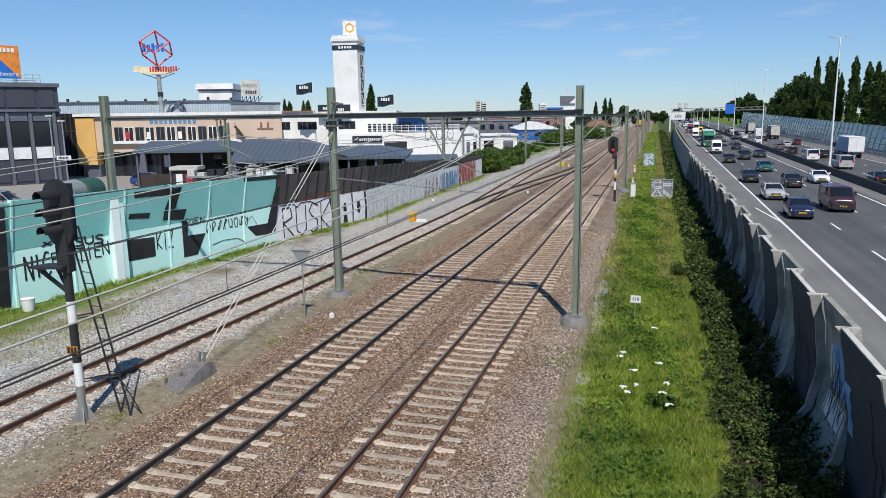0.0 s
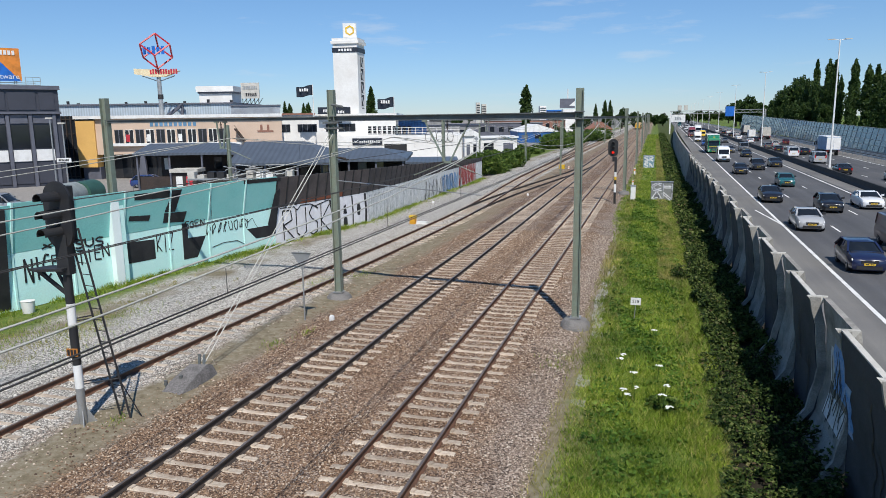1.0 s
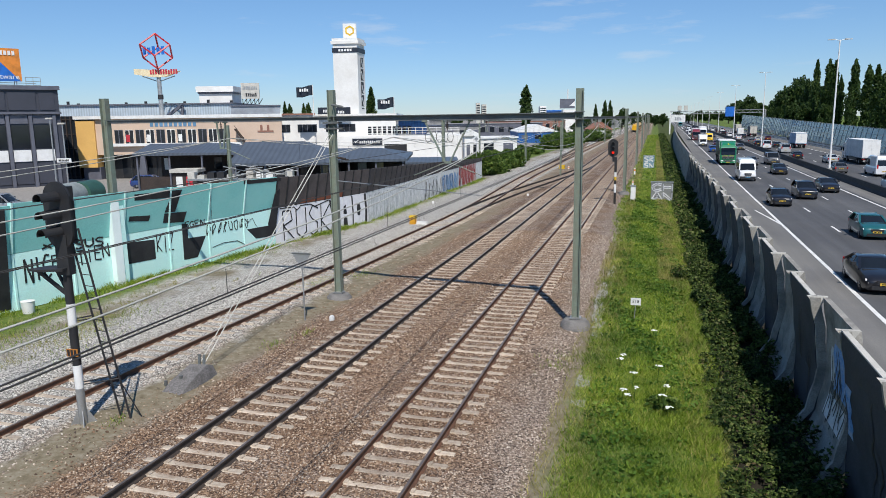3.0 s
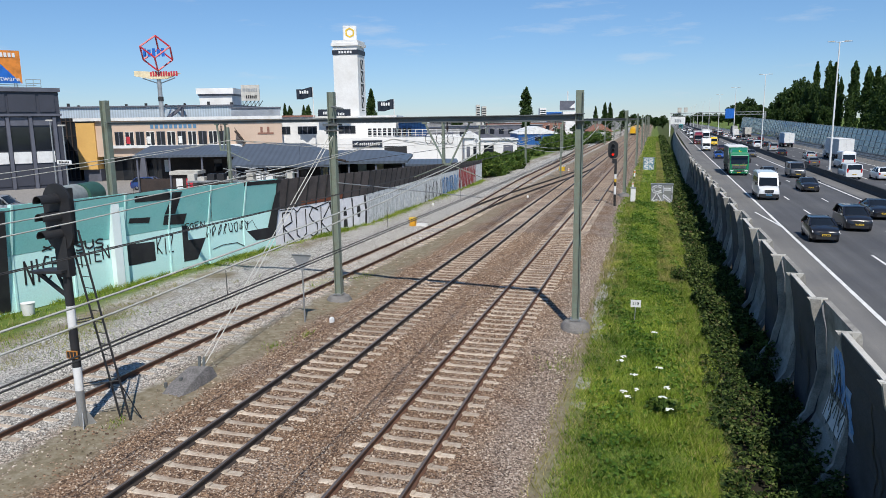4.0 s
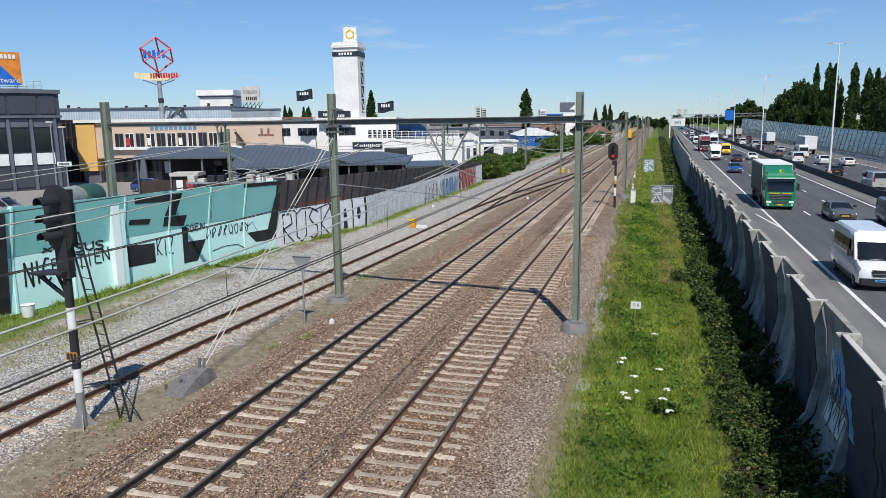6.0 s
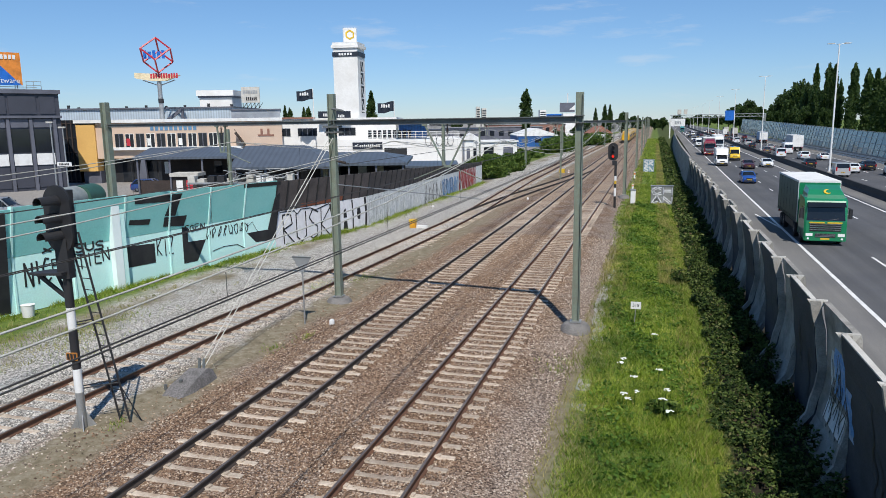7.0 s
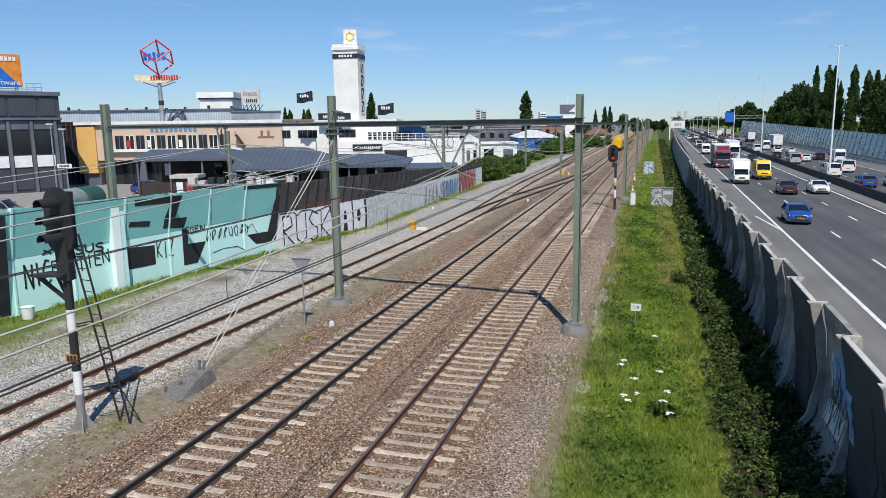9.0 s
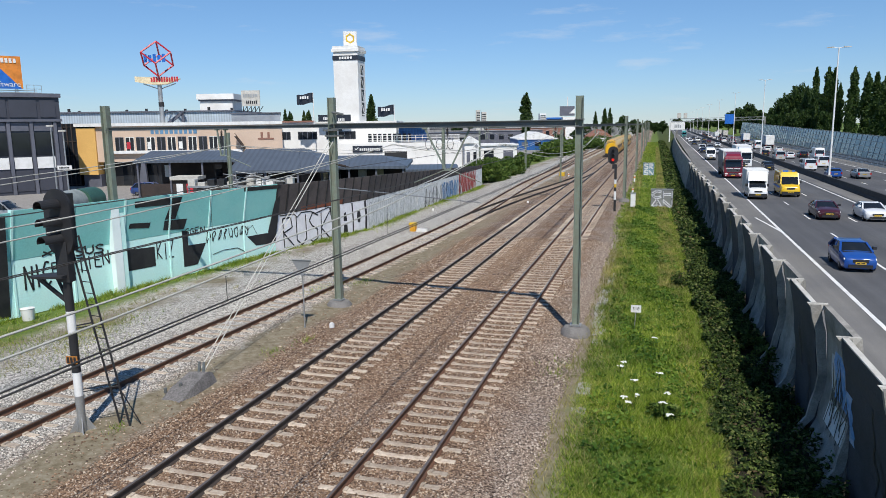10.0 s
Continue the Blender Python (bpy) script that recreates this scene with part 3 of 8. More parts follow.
def ribbed_wall():
    t = thing("noise_wall", "grey concrete noise wall of alternating curved panels with splayed legs", "noise wall", None, "", "structure")
    pitch, top, foot = 2.935, 3.0, -0.62
    out_stops = [(0, 0.06), (0.25, 0.20), (0.5, 0.25), (0.78, 0.10), (1.0, -0.20)]
    in_stops = [(0, -0.20), (0.3, -0.04), (0.65, 0.10), (1.0, 0.12)]
    rib_stops = [(0, -0.20), (0.25, 0.0), (0.52, 0.10), (0.76, -0.06), (1.0, -0.52)]

    def at(stops, k):
        return wall_profile(stops, k), top + (foot - top) * k

    blue = surf("blue_graffiti", (0.10, 0.26, 0.55), 0.8, var=0.3, dirt=(0.45, 0.52, 0.58), coarse=3.5)
    ks = [j / 10 for j in range(11)]
    for i in range(-4, 25):
        y0 = 15.85 + i * pitch
        y1 = y0 + pitch
        x0 = 4.04
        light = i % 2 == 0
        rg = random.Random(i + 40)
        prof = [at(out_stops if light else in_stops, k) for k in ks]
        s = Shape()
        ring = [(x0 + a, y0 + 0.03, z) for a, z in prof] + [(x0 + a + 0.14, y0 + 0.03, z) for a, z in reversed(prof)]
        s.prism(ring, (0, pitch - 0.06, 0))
        # overhanging panels get a darker colour that stands in for their shade
        p = part("panel", s, M_conc if light else M_conc_shade, t, "pale leaning panel" if light else "overhanging panel with shade in its colour")
        g = Shape()
        for j in range(rg.randint(2, 5)):
            yy, ka = y0 + rg.uniform(0.4, 2.2), rg.uniform(0.2, 0.5)
            for m in range(5):
                k1, k2 = ka + m * 0.06, ka + (m + 1) * 0.06
                (xa, za), (xb, zb) = at(out_stops if light else in_stops, k1), at(out_stops if light else in_stops, k2)
                o1, o2 = 0.12 * math.sin(m * 1.7 + j), 0.12 * math.sin((m + 1) * 1.7 + j)
                g.add([(x0 + xa - 0.012, yy + o1, za), (x0 + xa - 0.012, yy + o1 + 0.05, za), (x0 + xb - 0.012, yy + o2 + 0.05, zb), (x0 + xb - 0.012, yy + o2, zb)], [(0, 1, 2, 3)])
        part("scrawl", g, M_tag, p, "black sprayed scrawl")
        if i in (0, -1):
            stops = out_stops if light else in_stops
            for name, mat, ya, yb, ka, kb, lift in (("white_patch", M_white_spray, 0.55, 2.3, 0.28, 0.74, 0.004), ("graffiti", blue, 0.75, 2.0, 0.24, 0.56, 0.008)):
                if i:
                    ya, yb, ka, kb = 2.4, 2.78, 0.3, 0.6
                g = Shape()
                rows = [ka + (kb - ka) * m / 9 for m in range(10)]
                wob = [(0.4 if i else 1.0) * (0.16 * math.sin(m * 1.9 + i) + 0.09 * math.sin(m * 4.3)) for m in range(10)]
                for m in range(9):
                    (xa, za), (xb, zb) = at(stops, rows[m]), at(stops, rows[m + 1])
                    g.add([(x0 + xa - lift, y0 + ya + wob[m], za), (x0 + xa - lift, y0 + yb - wob[(m * 3) % 10], za), (x0 + xb - lift, y0 + yb - wob[((m + 1) * 3) % 10], zb), (x0 + xb - lift, y0 + ya + wob[m + 1], zb)], [(0, 1, 2, 3)])
                if name == "white_patch" and i:
                    continue
                part(name, g, mat, p, "white sprayed ground" if name == "white_patch" else "blue sprayed patches")
            g = Shape()
            for j in range(0 if i else 7):
                yy = y0 + 0.7 + j * 0.24
                ks2 = [0.34 + 0.05 * (j % 3), 0.48, 0.62, 0.74 + 0.03 * (j % 2)]
                pts = [(at(stops, q), yy + 0.07 * math.sin(j * 2 + q * 9)) for q in ks2]
                for ((xa, za), ya), ((xb, zb), yb) in zip(pts[:-1], pts[1:]):
                    g.add([(x0 + xa - 0.014, ya, za), (x0 + xa - 0.014, ya + 0.05, za), (x0 + xb - 0.014, yb + 0.05, zb), (x0 + xb - 0.014, yb, zb)], [(0, 1, 2, 3)])
            if not i:
                part("drip", g, M_tag, p, "black sprayed drips")
        if not light:
            part("coping", Shape().box(x0 - 0.20, x0 - 0.08, y0 + 0.02, y1 - 0.02, top + 0.001, top + 0.03), M_conc_light, p)
            for ye in (y0, y1):
                tri = Shape()
                tri.prism([(x0 - 0.30, ye - 0.05, top + 0.03), (x0 + 0.16, ye - 0.05, top + 0.03), (x0 + 0.05, ye - 0.05, top - 0.14), (x0 - 0.10, ye - 0.05, top - 0.22)], (0, 0.10, 0))
                part("end_cap", tri, M_conc_light, p, "pale triangular end cap")
                rib = Shape()
                rings = []
                for k in ks:
                    px, pz = at(rib_stops, k)
                    w = 0.20 - 0.08 * k
                    rings.append([(x0 + px - 0.04, ye - 0.06, pz), (x0 + px + w, ye - 0.06, pz), (x0 + px + w, ye + 0.06, pz), (x0 + px - 0.04, ye + 0.06, pz)])
                rib.loft(rings)
                part("leg", rib, M_conc, p, "curved concrete leg splayed at the foot")
    # plain parapet of the farther stretch
    far = Shape()
    far.loft([[(x - 0.55, y, -0.8), (x, y, z), (x + 0.25, y, z), (x + 0.25, y, -0.9)] for x, y, z in ((4.04, 86.4, 3.0), (4.35, 130, 3.0), (5.0, 180, 3.0), (6.0, 240, 3.0), (8.5, 340, 3.0), (17.0, 600, 3.0))])
    part("parapet", far, M_conc, t)
    near = Shape()
    near.prism([(3.9, -100, -0.62), (3.84, -100, 3.0), (4.14, -100, 3.0), (4.3, -100, -0.62)], (0, 104, 0))
    part("parapet", near, M_conc, t)


# wall concrete with the overhang's shade put into its colour, plus random stains
M_conc_shade = surf("shade_toned_concrete", (0.05, 0.052, 0.06), 0.9, var=0.3, dirt=(0.026, 0.027, 0.031), coarse=0.9, relief=0.3)
ribbed_wall()
# ---- left noise wall, in straight runs ----
WALL = [(-27.6, 14.5), (-26.0, 23.2), (-22.8, 39.6), (-20.8, 49.9), (-21.3, 90.0)]


def to_town(u, d, z=0.0):
    """The town lies square to a line 16.53 degrees left of the tracks: u across, d away."""
    a = radians(YAW)
    return Vector((u * math.cos(a) - d * math.sin(a), u * math.sin(a) + d * math.cos(a), z))


def town(u, d, z=0.0, turn=0.0):
    p = to_town(u, d, z)
    return pose(p.x, p.y, p.z, 0, 0, YAW + turn)


def run_frame(i):
    """The pose of run i: x along the wall, y into the yard behind it."""
    (xa, ya), (xb, yb) = WALL[i], WALL[i + 1]
    return pose(xa, ya, 0, 0, 0, math.degrees(math.atan2(yb - ya, xb - xa))), math.hypot(xb - xa, yb - ya)


KNEE, OVER = 2.0, 0.20  # height of the upright part, overhang per metre above it


def wall_y(z):
    return 0.0 if z < KNEE else -(z - KNEE) * OVER


def stroke(s, pts, w, off=0.022):
    """A sprayed line on the wall through points (along, z)."""
    for (a, za), (b, zb) in zip(pts[:-1], pts[1:]):
        d = Vector((b - a, zb - za))
        if d.length < 1e-4:
            continue
        n = Vector((-d.y, d.x)).normalized() * w / 2
        q4 = [(a - n.x, za - n.y), (a + n.x, za + n.y), (b + n.x, zb + n.y), (b - n.x, zb - n.y)]
        s.add([(p, wall_y(z) - off, z) for p, z in q4], [(3, 2, 1, 0)])


def patch(s, pts, off=0.014):
    s.prism([(a, wall_y(z) - off, z) for a, z in pts], (0, 0.006, 0))


def scrawl(s, x0, x1, z0, z1, n, w, rng, lean=0.1):
    """Unreadable looping letters between x0 and x1."""
    step = (x1 - x0) / n
    for i in range(n):
        a = x0 + i * step
        pts = []
        k = rng.randint(3, 6)
        ph = rng.uniform(0, 6)
        for j in range(k * 2 + 1):
            t = j / (k * 2)
            pts.append((a + step * (0.15 + 0.7 * (0.5 + 0.5 * math.sin(ph + t * rng.uniform(4, 7)))) + lean * t * step, z0 + (z1 - z0) * (0.5 + 0.5 * math.cos(ph * 0.7 + t * 6.5 * rng.uniform(0.8, 1.2)))))
        stroke(s, pts, w)


def wall_run(i, name, label, low_m, up_m, top, pitch, batten_m=None, base=-0.45, top_end=None):
    m, L = run_frame(i)
    t = thing(name, label, "noise wall", m, "yard wall", "structure")
    n = max(1, round(L / pitch))
    w = L / n
    top_end = top if top_end is None else top_end
    for k in range(n):
        a, b = k * w + 0.02, (k + 1) * w - 0.02
        h = top + (top_end - top) * (k + 0.5) / n
        s = Shape()
        s.box(a, b, 0, 0.16, base, KNEE)
        part("lower_panel", s, low_m, t)
        s = Shape()
        s.prism([(a, wall_y(z) + o, z) for z, o in ((KNEE + 0.02, 0), (h, 0), (h, 0.12), (KNEE + 0.02, 0.12))], (b - a, 0, 0))
        part("upper_panel", s, up_m, t)
        s = Shape()
        s.prism([(a - 0.06, -0.05 if i < 2 else 0.01, base), (a - 0.06, -0.05 if i < 2 else 0.01, KNEE), (a - 0.06, 0.2, KNEE), (a - 0.06, 0.2, base)], (0.09, 0, 0))
        part("post", s, low_m, t)
        s = Shape()
        s.prism([(a - 0.06, -0.05, KNEE + 0.01), (a - 0.06, wall_y(h) - 0.05, h + 0.03), (a - 0.06, wall_y(h) + 0.2, h + 0.03), (a - 0.06, 0.2, KNEE + 0.01)], (0.09, 0, 0))
        part("batten", s, batten_m or low_m, t)
    return t, m, L


rng = random.Random(3)
t0, m0, L0 = wall_run(0, "noise_wall", "pale teal painted noise wall, partly black", M_teal_pale, M_teal, 4.1, 2.9, M_teal)
t1, m1, L1 = wall_run(1, "noise_wall", "teal noise wall with black painted shapes and sprayed scrawls", M_teal_pale, M_teal, 4.2, 2.75, M_teal_pale, top_end=4.0)
t2, m2, L2 = wall_run(2, "noise_wall", "brown timber screen over a white sprayed concrete wall", surf("whitewashed_concrete", (0.74, 0.74, 0.76), 0.8, var=0.08, dirt=(0.58, 0.58, 0.60)), M_brown_wall, 3.95, 1.05, M_black, top_end=3.8)
t3, m3, L3 = wall_run(3, "noise_wall", "brown timber screen over a graffiti-covered concrete wall", surf("grey_sprayed_concrete", (0.70, 0.71, 0.70), 0.85, var=0.2, dirt=(0.40, 0.43, 0.41), coarse=2.2), M_brown_wall, 3.8, 1.25, M_black, top_end=2.4)

# painted shapes on the teal run
blocks = Shape()
for pts in ([(6.11, 3.96), (9.12, 3.93), (8.97, 3.56), (6.14, 3.65)], [(8.38, 3.62), (9.08, 3.85), (8.74, 2.77), (8.04, 2.82)], [(8.03, 2.77), (9.54, 2.7), (9.37, 2.14), (7.98, 2.27)],
            [(9.24, 2.07), (9.63, 2.01), (9.62, 1.17), (9.24, 0.08)], [(9.51, 1.22), (10.89, 1.17), (10.2, 0.07), (9.24, 0.08)],
            [(5.89, 2.89), (7.14, 2.79), (7.07, 2.51), (5.83, 2.64)], [(5.69, 1.59), (7.39, 1.49), (7.39, 0.48), (5.67, 0.51)],
            [(14.17, 1.05), (16.45, 1.01), (16.5, 0.29), (14.9, 0.39)], [(16.03, 1.07), (16.61, 2.96), (17.06, 3.27), (16.65, 0.26)], [(13.73, 4.04), (17.07, 3.95), (17.05, 3.73), (13.76, 3.8)]):
    patch(blocks, pts)
part("painted_block", blocks, M_tag, t1, "flat black painted angular shapes")
GLYPHS = {
    "A": [[(0, 0), (0.5, 1), (1, 0)], [(0.2, 0.4), (0.8, 0.4)]], "C": [[(1, 0.85), (0.5, 1), (0, 0.6), (0.1, 0.15), (0.5, 0), (1, 0.15)]], "E": [[(1, 1), (0, 1), (0, 0), (1, 0)], [(0, 0.5), (0.8, 0.5)]],
    "G": [[(1, 0.85), (0.5, 1), (0, 0.6), (0.1, 0.1), (0.6, 0), (1, 0.2), (1, 0.5), (0.6, 0.5)]], "H": [[(0, 0), (0, 1)], [(1, 0), (1, 1)], [(0, 0.5), (1, 0.5)]], "I": [[(0.5, 0), (0.5, 1)]], "K": [[(0, 0), (0, 1)], [(1, 1), (0, 0.45), (1, 0)]],
    "N": [[(0, 0), (0, 1), (1, 0), (1, 1)]], "O": [[(0.5, 0), (0, 0.3), (0, 0.7), (0.5, 1), (1, 0.7), (1, 0.3), (0.5, 0)]], "R": [[(0, 0), (0, 1), (0.8, 0.95), (0.9, 0.65), (0, 0.5), (1, 0)]], "S": [[(1, 0.9), (0.4, 1), (0, 0.75), (0.3, 0.55), (0.9, 0.4), (0.9, 0.1), (0.4, 0), (0, 0.1)]],
    "T": [[(0.5, 0), (0.5, 1)], [(0, 1), (1, 1)]], "U": [[(0, 1), (0, 0.2), (0.5, 0), (1, 0.2), (1, 1)]], "X": [[(0, 0), (1, 1)], [(0, 1), (1, 0)]], "Z": [[(0, 1), (1, 1), (0, 0), (1, 0)]],
}


def lettered(s, word, a, b, z0, z1, w, off=0.022, slope=0.0, wild=0.06):
    """Sprayed letters of a word from a to b along the wall, a little uneven."""
    rg = random.Random(word)
    step = (b - a) / len(word)
    for i, ch in enumerate(word):
        up, lean = rg.uniform(-1, 1) * wild * (z1 - z0), rg.uniform(-0.1, 0.1) * step
        for line in GLYPHS.get(ch, ()):
            stroke(s, [(a + step * (i + 0.08 + 0.76 * x) + lean * z, z0 + up + slope * i + (z1 - z0) * z + rg.uniform(-1, 1) * wild * 0.5 * (z1 - z0)) for x, z in line], w, off)


tags = Shape()
scrawl(tags, 10.88, 14.36, 1.15, 1.75, 8, 0.055, rng, 0.02)
lettered(tags, "KIZ", 7.5, 8.65, 0.75, 1.65, 0.06)
lettered(tags, "TIEN", 3.0, 4.75, 0.95, 1.62, 0.07, slope=0.05)
lettered(tags, "SUS", 2.9, 4.5, 1.72, 2.12, 0.09, off=0.03)
lettered(tags, "SGEN", 9.42, 10.85, 1.78, 2.12, 0.06, off=0.03)
lettered(tags, "NIC", 0.45, 1.75, 0.7, 1.75, 0.09, slope=0.03, wild=0.12)
lettered(tags, "ET", 1.75, 2.45, 1.05, 1.6, 0.06)
lettered(tags, "X", 1.3, 1.9, 2.0, 2.2, 0.08)
stroke(tags, [(11.33, 0.42), (12.18, 0.55), (13.31, 0.5), (14.04, 0.11)], 0.04)
stroke(tags, [(14.16, 1.4), (14.67, 1.67), (14.93, 1.22), (15.29, 0.82)], 0.03)
part("scrawl", tags, M_tag, t1, "unreadable black sprayed tags")
s = Shape()
for a, b in ((0.0, 3.4), (5.9, 8.55)):
    patch(s, [(a, -0.35), (b, -0.35), (b, 4.0), (a, 4.0)] if a else [(a, -0.35), (b, -0.35), (b, 3.6), (a, 3.6)])
part("painted_block", s, M_tag, t0, "flat black painted panels")

# the square pale pillar before the mast
part("pillar", Shape().box(4.78, 5.22, -0.34, -0.02, -0.45, 3.95), surf("pale_pillar_paint", (0.82, 0.90, 0.88), 0.7, var=0.05, dirt=(0.74, 0.84, 0.82)), t1, "white painted pillar")
part("pillar_side", Shape().box(5.225, 5.5, -0.30, -0.02, -0.45, 3.9), M_teal_pale, t1)
# large letters on the whitewashed run
s = Shape()
lettered(s, "RUSK", 0.7, 5.9, -0.2, 1.75, 0.10, wild=0.05)
stroke(s, [(5.95, -0.4), (6.1, 0.8), (5.8, 1.95)], 0.20)
stroke(s, [(8.55, -0.4), (8.6, 0.8), (8.5, 1.95)], 0.16)
patch(s, [(7.35, -0.1), (7.9, -0.1), (7.85, 0.45), (7.45, 0.5)])
patch(s, [(7.4, 0.75), (7.85, 0.72), (7.7, 1.4), (7.45, 1.3)])
patch(s, [(9.2, 0.45), (9.5, 0.4), (9.62, 0.9), (9.45, 1.4), (9.2, 1.3), (9.12, 0.9)])
stroke(s, [(10.25, -0.42), (10.35, 0.8), (10.2, 1.98)], 0.26)
stroke(s, [(0.5, 1.95), (1.9, 1.9), (2.2, 1.65), (2.6, 1.92), (3.6, 1.9), (4.1, 1.7), (5.7, 1.96)], 0.07)
part("scrawl", s, M_tag, t2, "thick black outlined sprayed letters")
s = Shape()
patch(s, [(2.6, KNEE + 0.05), (7.4, KNEE + 0.05), (7.4, KNEE + 0.42), (2.6, KNEE + 0.3)])
part("painted_band", s, M_rust_band, t2, "rust-red painted band")
s = Shape()
for k in range(20):
    a = 0.4 + k * 0.95
    stroke(s, [(a, -0.2 + 0.1 * (k % 3)), (a - 0.1, 0.9), (a + 0.12, 1.7 - 0.12 * (k % 2)), (a + 0.5, 1.75), (a + 0.6, 0.8), (a + 0.5, -0.1)], 0.04)
part("scrawl", s, surf("grey_spray", (0.27, 0.28, 0.28), 0.7, relief=0), t3, "dark grey sprayed bubble outlines")
s = Shape()
for k in range(5):
    scrawl(s, 21 + k * 1.3, 22.3 + k * 1.3, -0.2, 1.6, 2, 0.16, rng)
part("scrawl", s, M_blue_spray, t3, "blue sprayed scrawl")
s = Shape()
for k in range(7):
    scrawl(s, 28.0 + k * 1.2, 29.2 + k * 1.2, -0.2, 2.1, 2, 0.22, rng)
part("scrawl", s, M_red_spray, t3, "red sprayed scrawl")
s = Shape()
for k in range(9):
    scrawl(s, 14.5 + k * 1.3, 15.6 + k * 1.3, -0.2, 1.5, 1, 0.09, rng)
part("scrawl", s, M_tag, t3, "black sprayed scrawl")


# ---- catenary: masts, portal beams, wires ----
M_foot = surf("stained_foot_concrete", (0.20, 0.19, 0.18), 0.95, var=0.3, dirt=(0.11, 0.105, 0.10), coarse=3.0, relief=0.5)


def mast(x, y, h, foot=True, w=0.24, label="green-grey steel catenary mast on a round concrete foot"):
    t = thing("catenary_mast", label, "mast", pose(x, y, 0), "catenary masts")
    s = Shape()
    a = w / 2
    for sx in (-1, 1):
        s.box(sx * a - 0.012, sx * a + 0.012, -a, a, -0.4, h)
    s.box(-a, a, -0.008, 0.008, -0.4, h)
    part("post", s, M_mast, t)
    if foot:
        s = Shape()
        ring = lambda r, z: [(r * math.cos(k * math.pi / 8), r * math.sin(k * math.pi / 8), z) for k in range(16)]
        s.loft([ring(0.56, -0.42), ring(0.54, -0.14), ring(0.42, 0.0), ring(0.0001, 0.05)])
        part("foot", s, M_foot, t, "rough dark concrete foot", smooth=True)
        s = Shape()
        s.box(-0.2, 0.2, -0.2, 0.2, 0.04, 0.09)
        part("base_plate", s, M_galv, t)
    return t


def insulator(p0, p1, parent, n=6):
    s = Shape()
    p0, p1 = Vector(p0), Vector(p1)
    s.tube(p0, p1, 0.02, 0.02, 6)
    for i in range(n):
        a = p0.lerp(p1, 0.2 + 0.6 * i / n)
        b = p0.lerp(p1, 0.2 + 0.6 * (i + 0.5) / n)
        s.tube(a, b, 0.055, 0.05, 8)
    return part("insulator", s, M_brown_wood, parent, "brown ribbed insulator")


mr = mast(-2.58, 25.95, 8.42)
mm = mast(-12.92, 27.55, 8.65, w=0.26)
ml = mast(-25.6, 29.0, 8.6, foot=False, w=0.30)


def i_beam(s, p0, p1, w, h):
    p0, p1 = Vector(p0), Vector(p1)
    up = Vector((0, 0, 1))
    s.beam(p0 + up * (h / 2 - 0.015), p1 + up * (h / 2 - 0.015), w, 0.03)
    s.beam(p0 - up * (h / 2 - 0.015), p1 - up * (h / 2 - 0.015), w, 0.03)
    s.beam(p0, p1, 0.02, h - 0.04)


def portal(p0, p1, z, h, w, label, hangers, spread=0.22, drop=1.25):
    t = thing("portal_beam", label, "catenary beam", None, "catenary beams")
    a, b = Vector((*p0, z)), Vector((*p1, z))
    s = Shape()
    i_beam(s, a, b, w, h)
    part("beam", s, M_steel_dark, t)
    for f in hangers:
        c = a.lerp(b, f)
        s = Shape()
        for o in (-1, 1):
            s.beam(c + Vector((o * spread, 0, -h / 2)), c + Vector((o * 0.08, 0, -drop)), 0.06, 0.06, (0, 1, 0))
            s.beam(c + Vector((o * spread - 0.1, 0, -h / 2 - 0.03)), c + Vector((o * spread + 0.1, 0, -h / 2 - 0.03)), 0.1, 0.06)
        s.beam(c + Vector((-0.12, 0, -drop)), c + Vector((0.12, 0, -drop)), 0.07, 0.05)
        hg = part("hanger", s, M_mast, t)
        arm = Shape()
        for o in ((-1, 1) if spread > 0.5 else (1,)):
            arm.tube(c + Vector((0, 0, -drop + 0.05)), c + Vector((1.4 * o, 0, -drop - 0.5)), 0.018, 0.018, 6)
        part("steady_arm", arm, M_mast, hg)
        insulator(c + Vector((0, 0, -0.1)), c + Vector((0, 0, -0.5)), hg)
    return t


portal((-12.92, 27.55), (-2.58, 25.95), 7.48, 0.22, 0.24, "dark steel portal beam across two tracks", (0.505,), 0.92, 1.75)
portal((-25.6, 29.0), (-12.92, 27.55), 7.50, 0.14, 0.18, "slim steel portal beam over the yard track", (0.545,))
s = Shape()
s.box(-0.35, 0.35, -0.2, 0.2, 7.28, 7.36)
s.box(-0.3, 0.5, -0.16, 0.16, 7.05, 7.12)
s.tube((0.1, -0.2, 8.05), (0.6, -0.2, 7.95), 0.05, 0.05, 8)
part("bracket", s, M_steel_dark, mm)
s = Shape()
s.tube((0.15, 0, 4.9), (4.2, 9.0, 3.4), 0.025, 0.025, 6)
part("strut", s, M_galv, mm)
insulator((0.16, -0.1, 5.9), (0.75, -0.15, 5.8), mm)
s = Shape()
s.box(-0.22, 0.22, -0.2, 0.2, 7.34, 7.37)
s.box(-0.16, 0.16, -0.2, 0.2, 7.59, 7.62)
part("bracket", s, M_steel_dark, mr)

pb = to_town(-17.22, 58)
mast(pb.x, pb.y, 7.15, foot=False, w=0.22, label="slender grey-green catenary mast behind the yard wall")
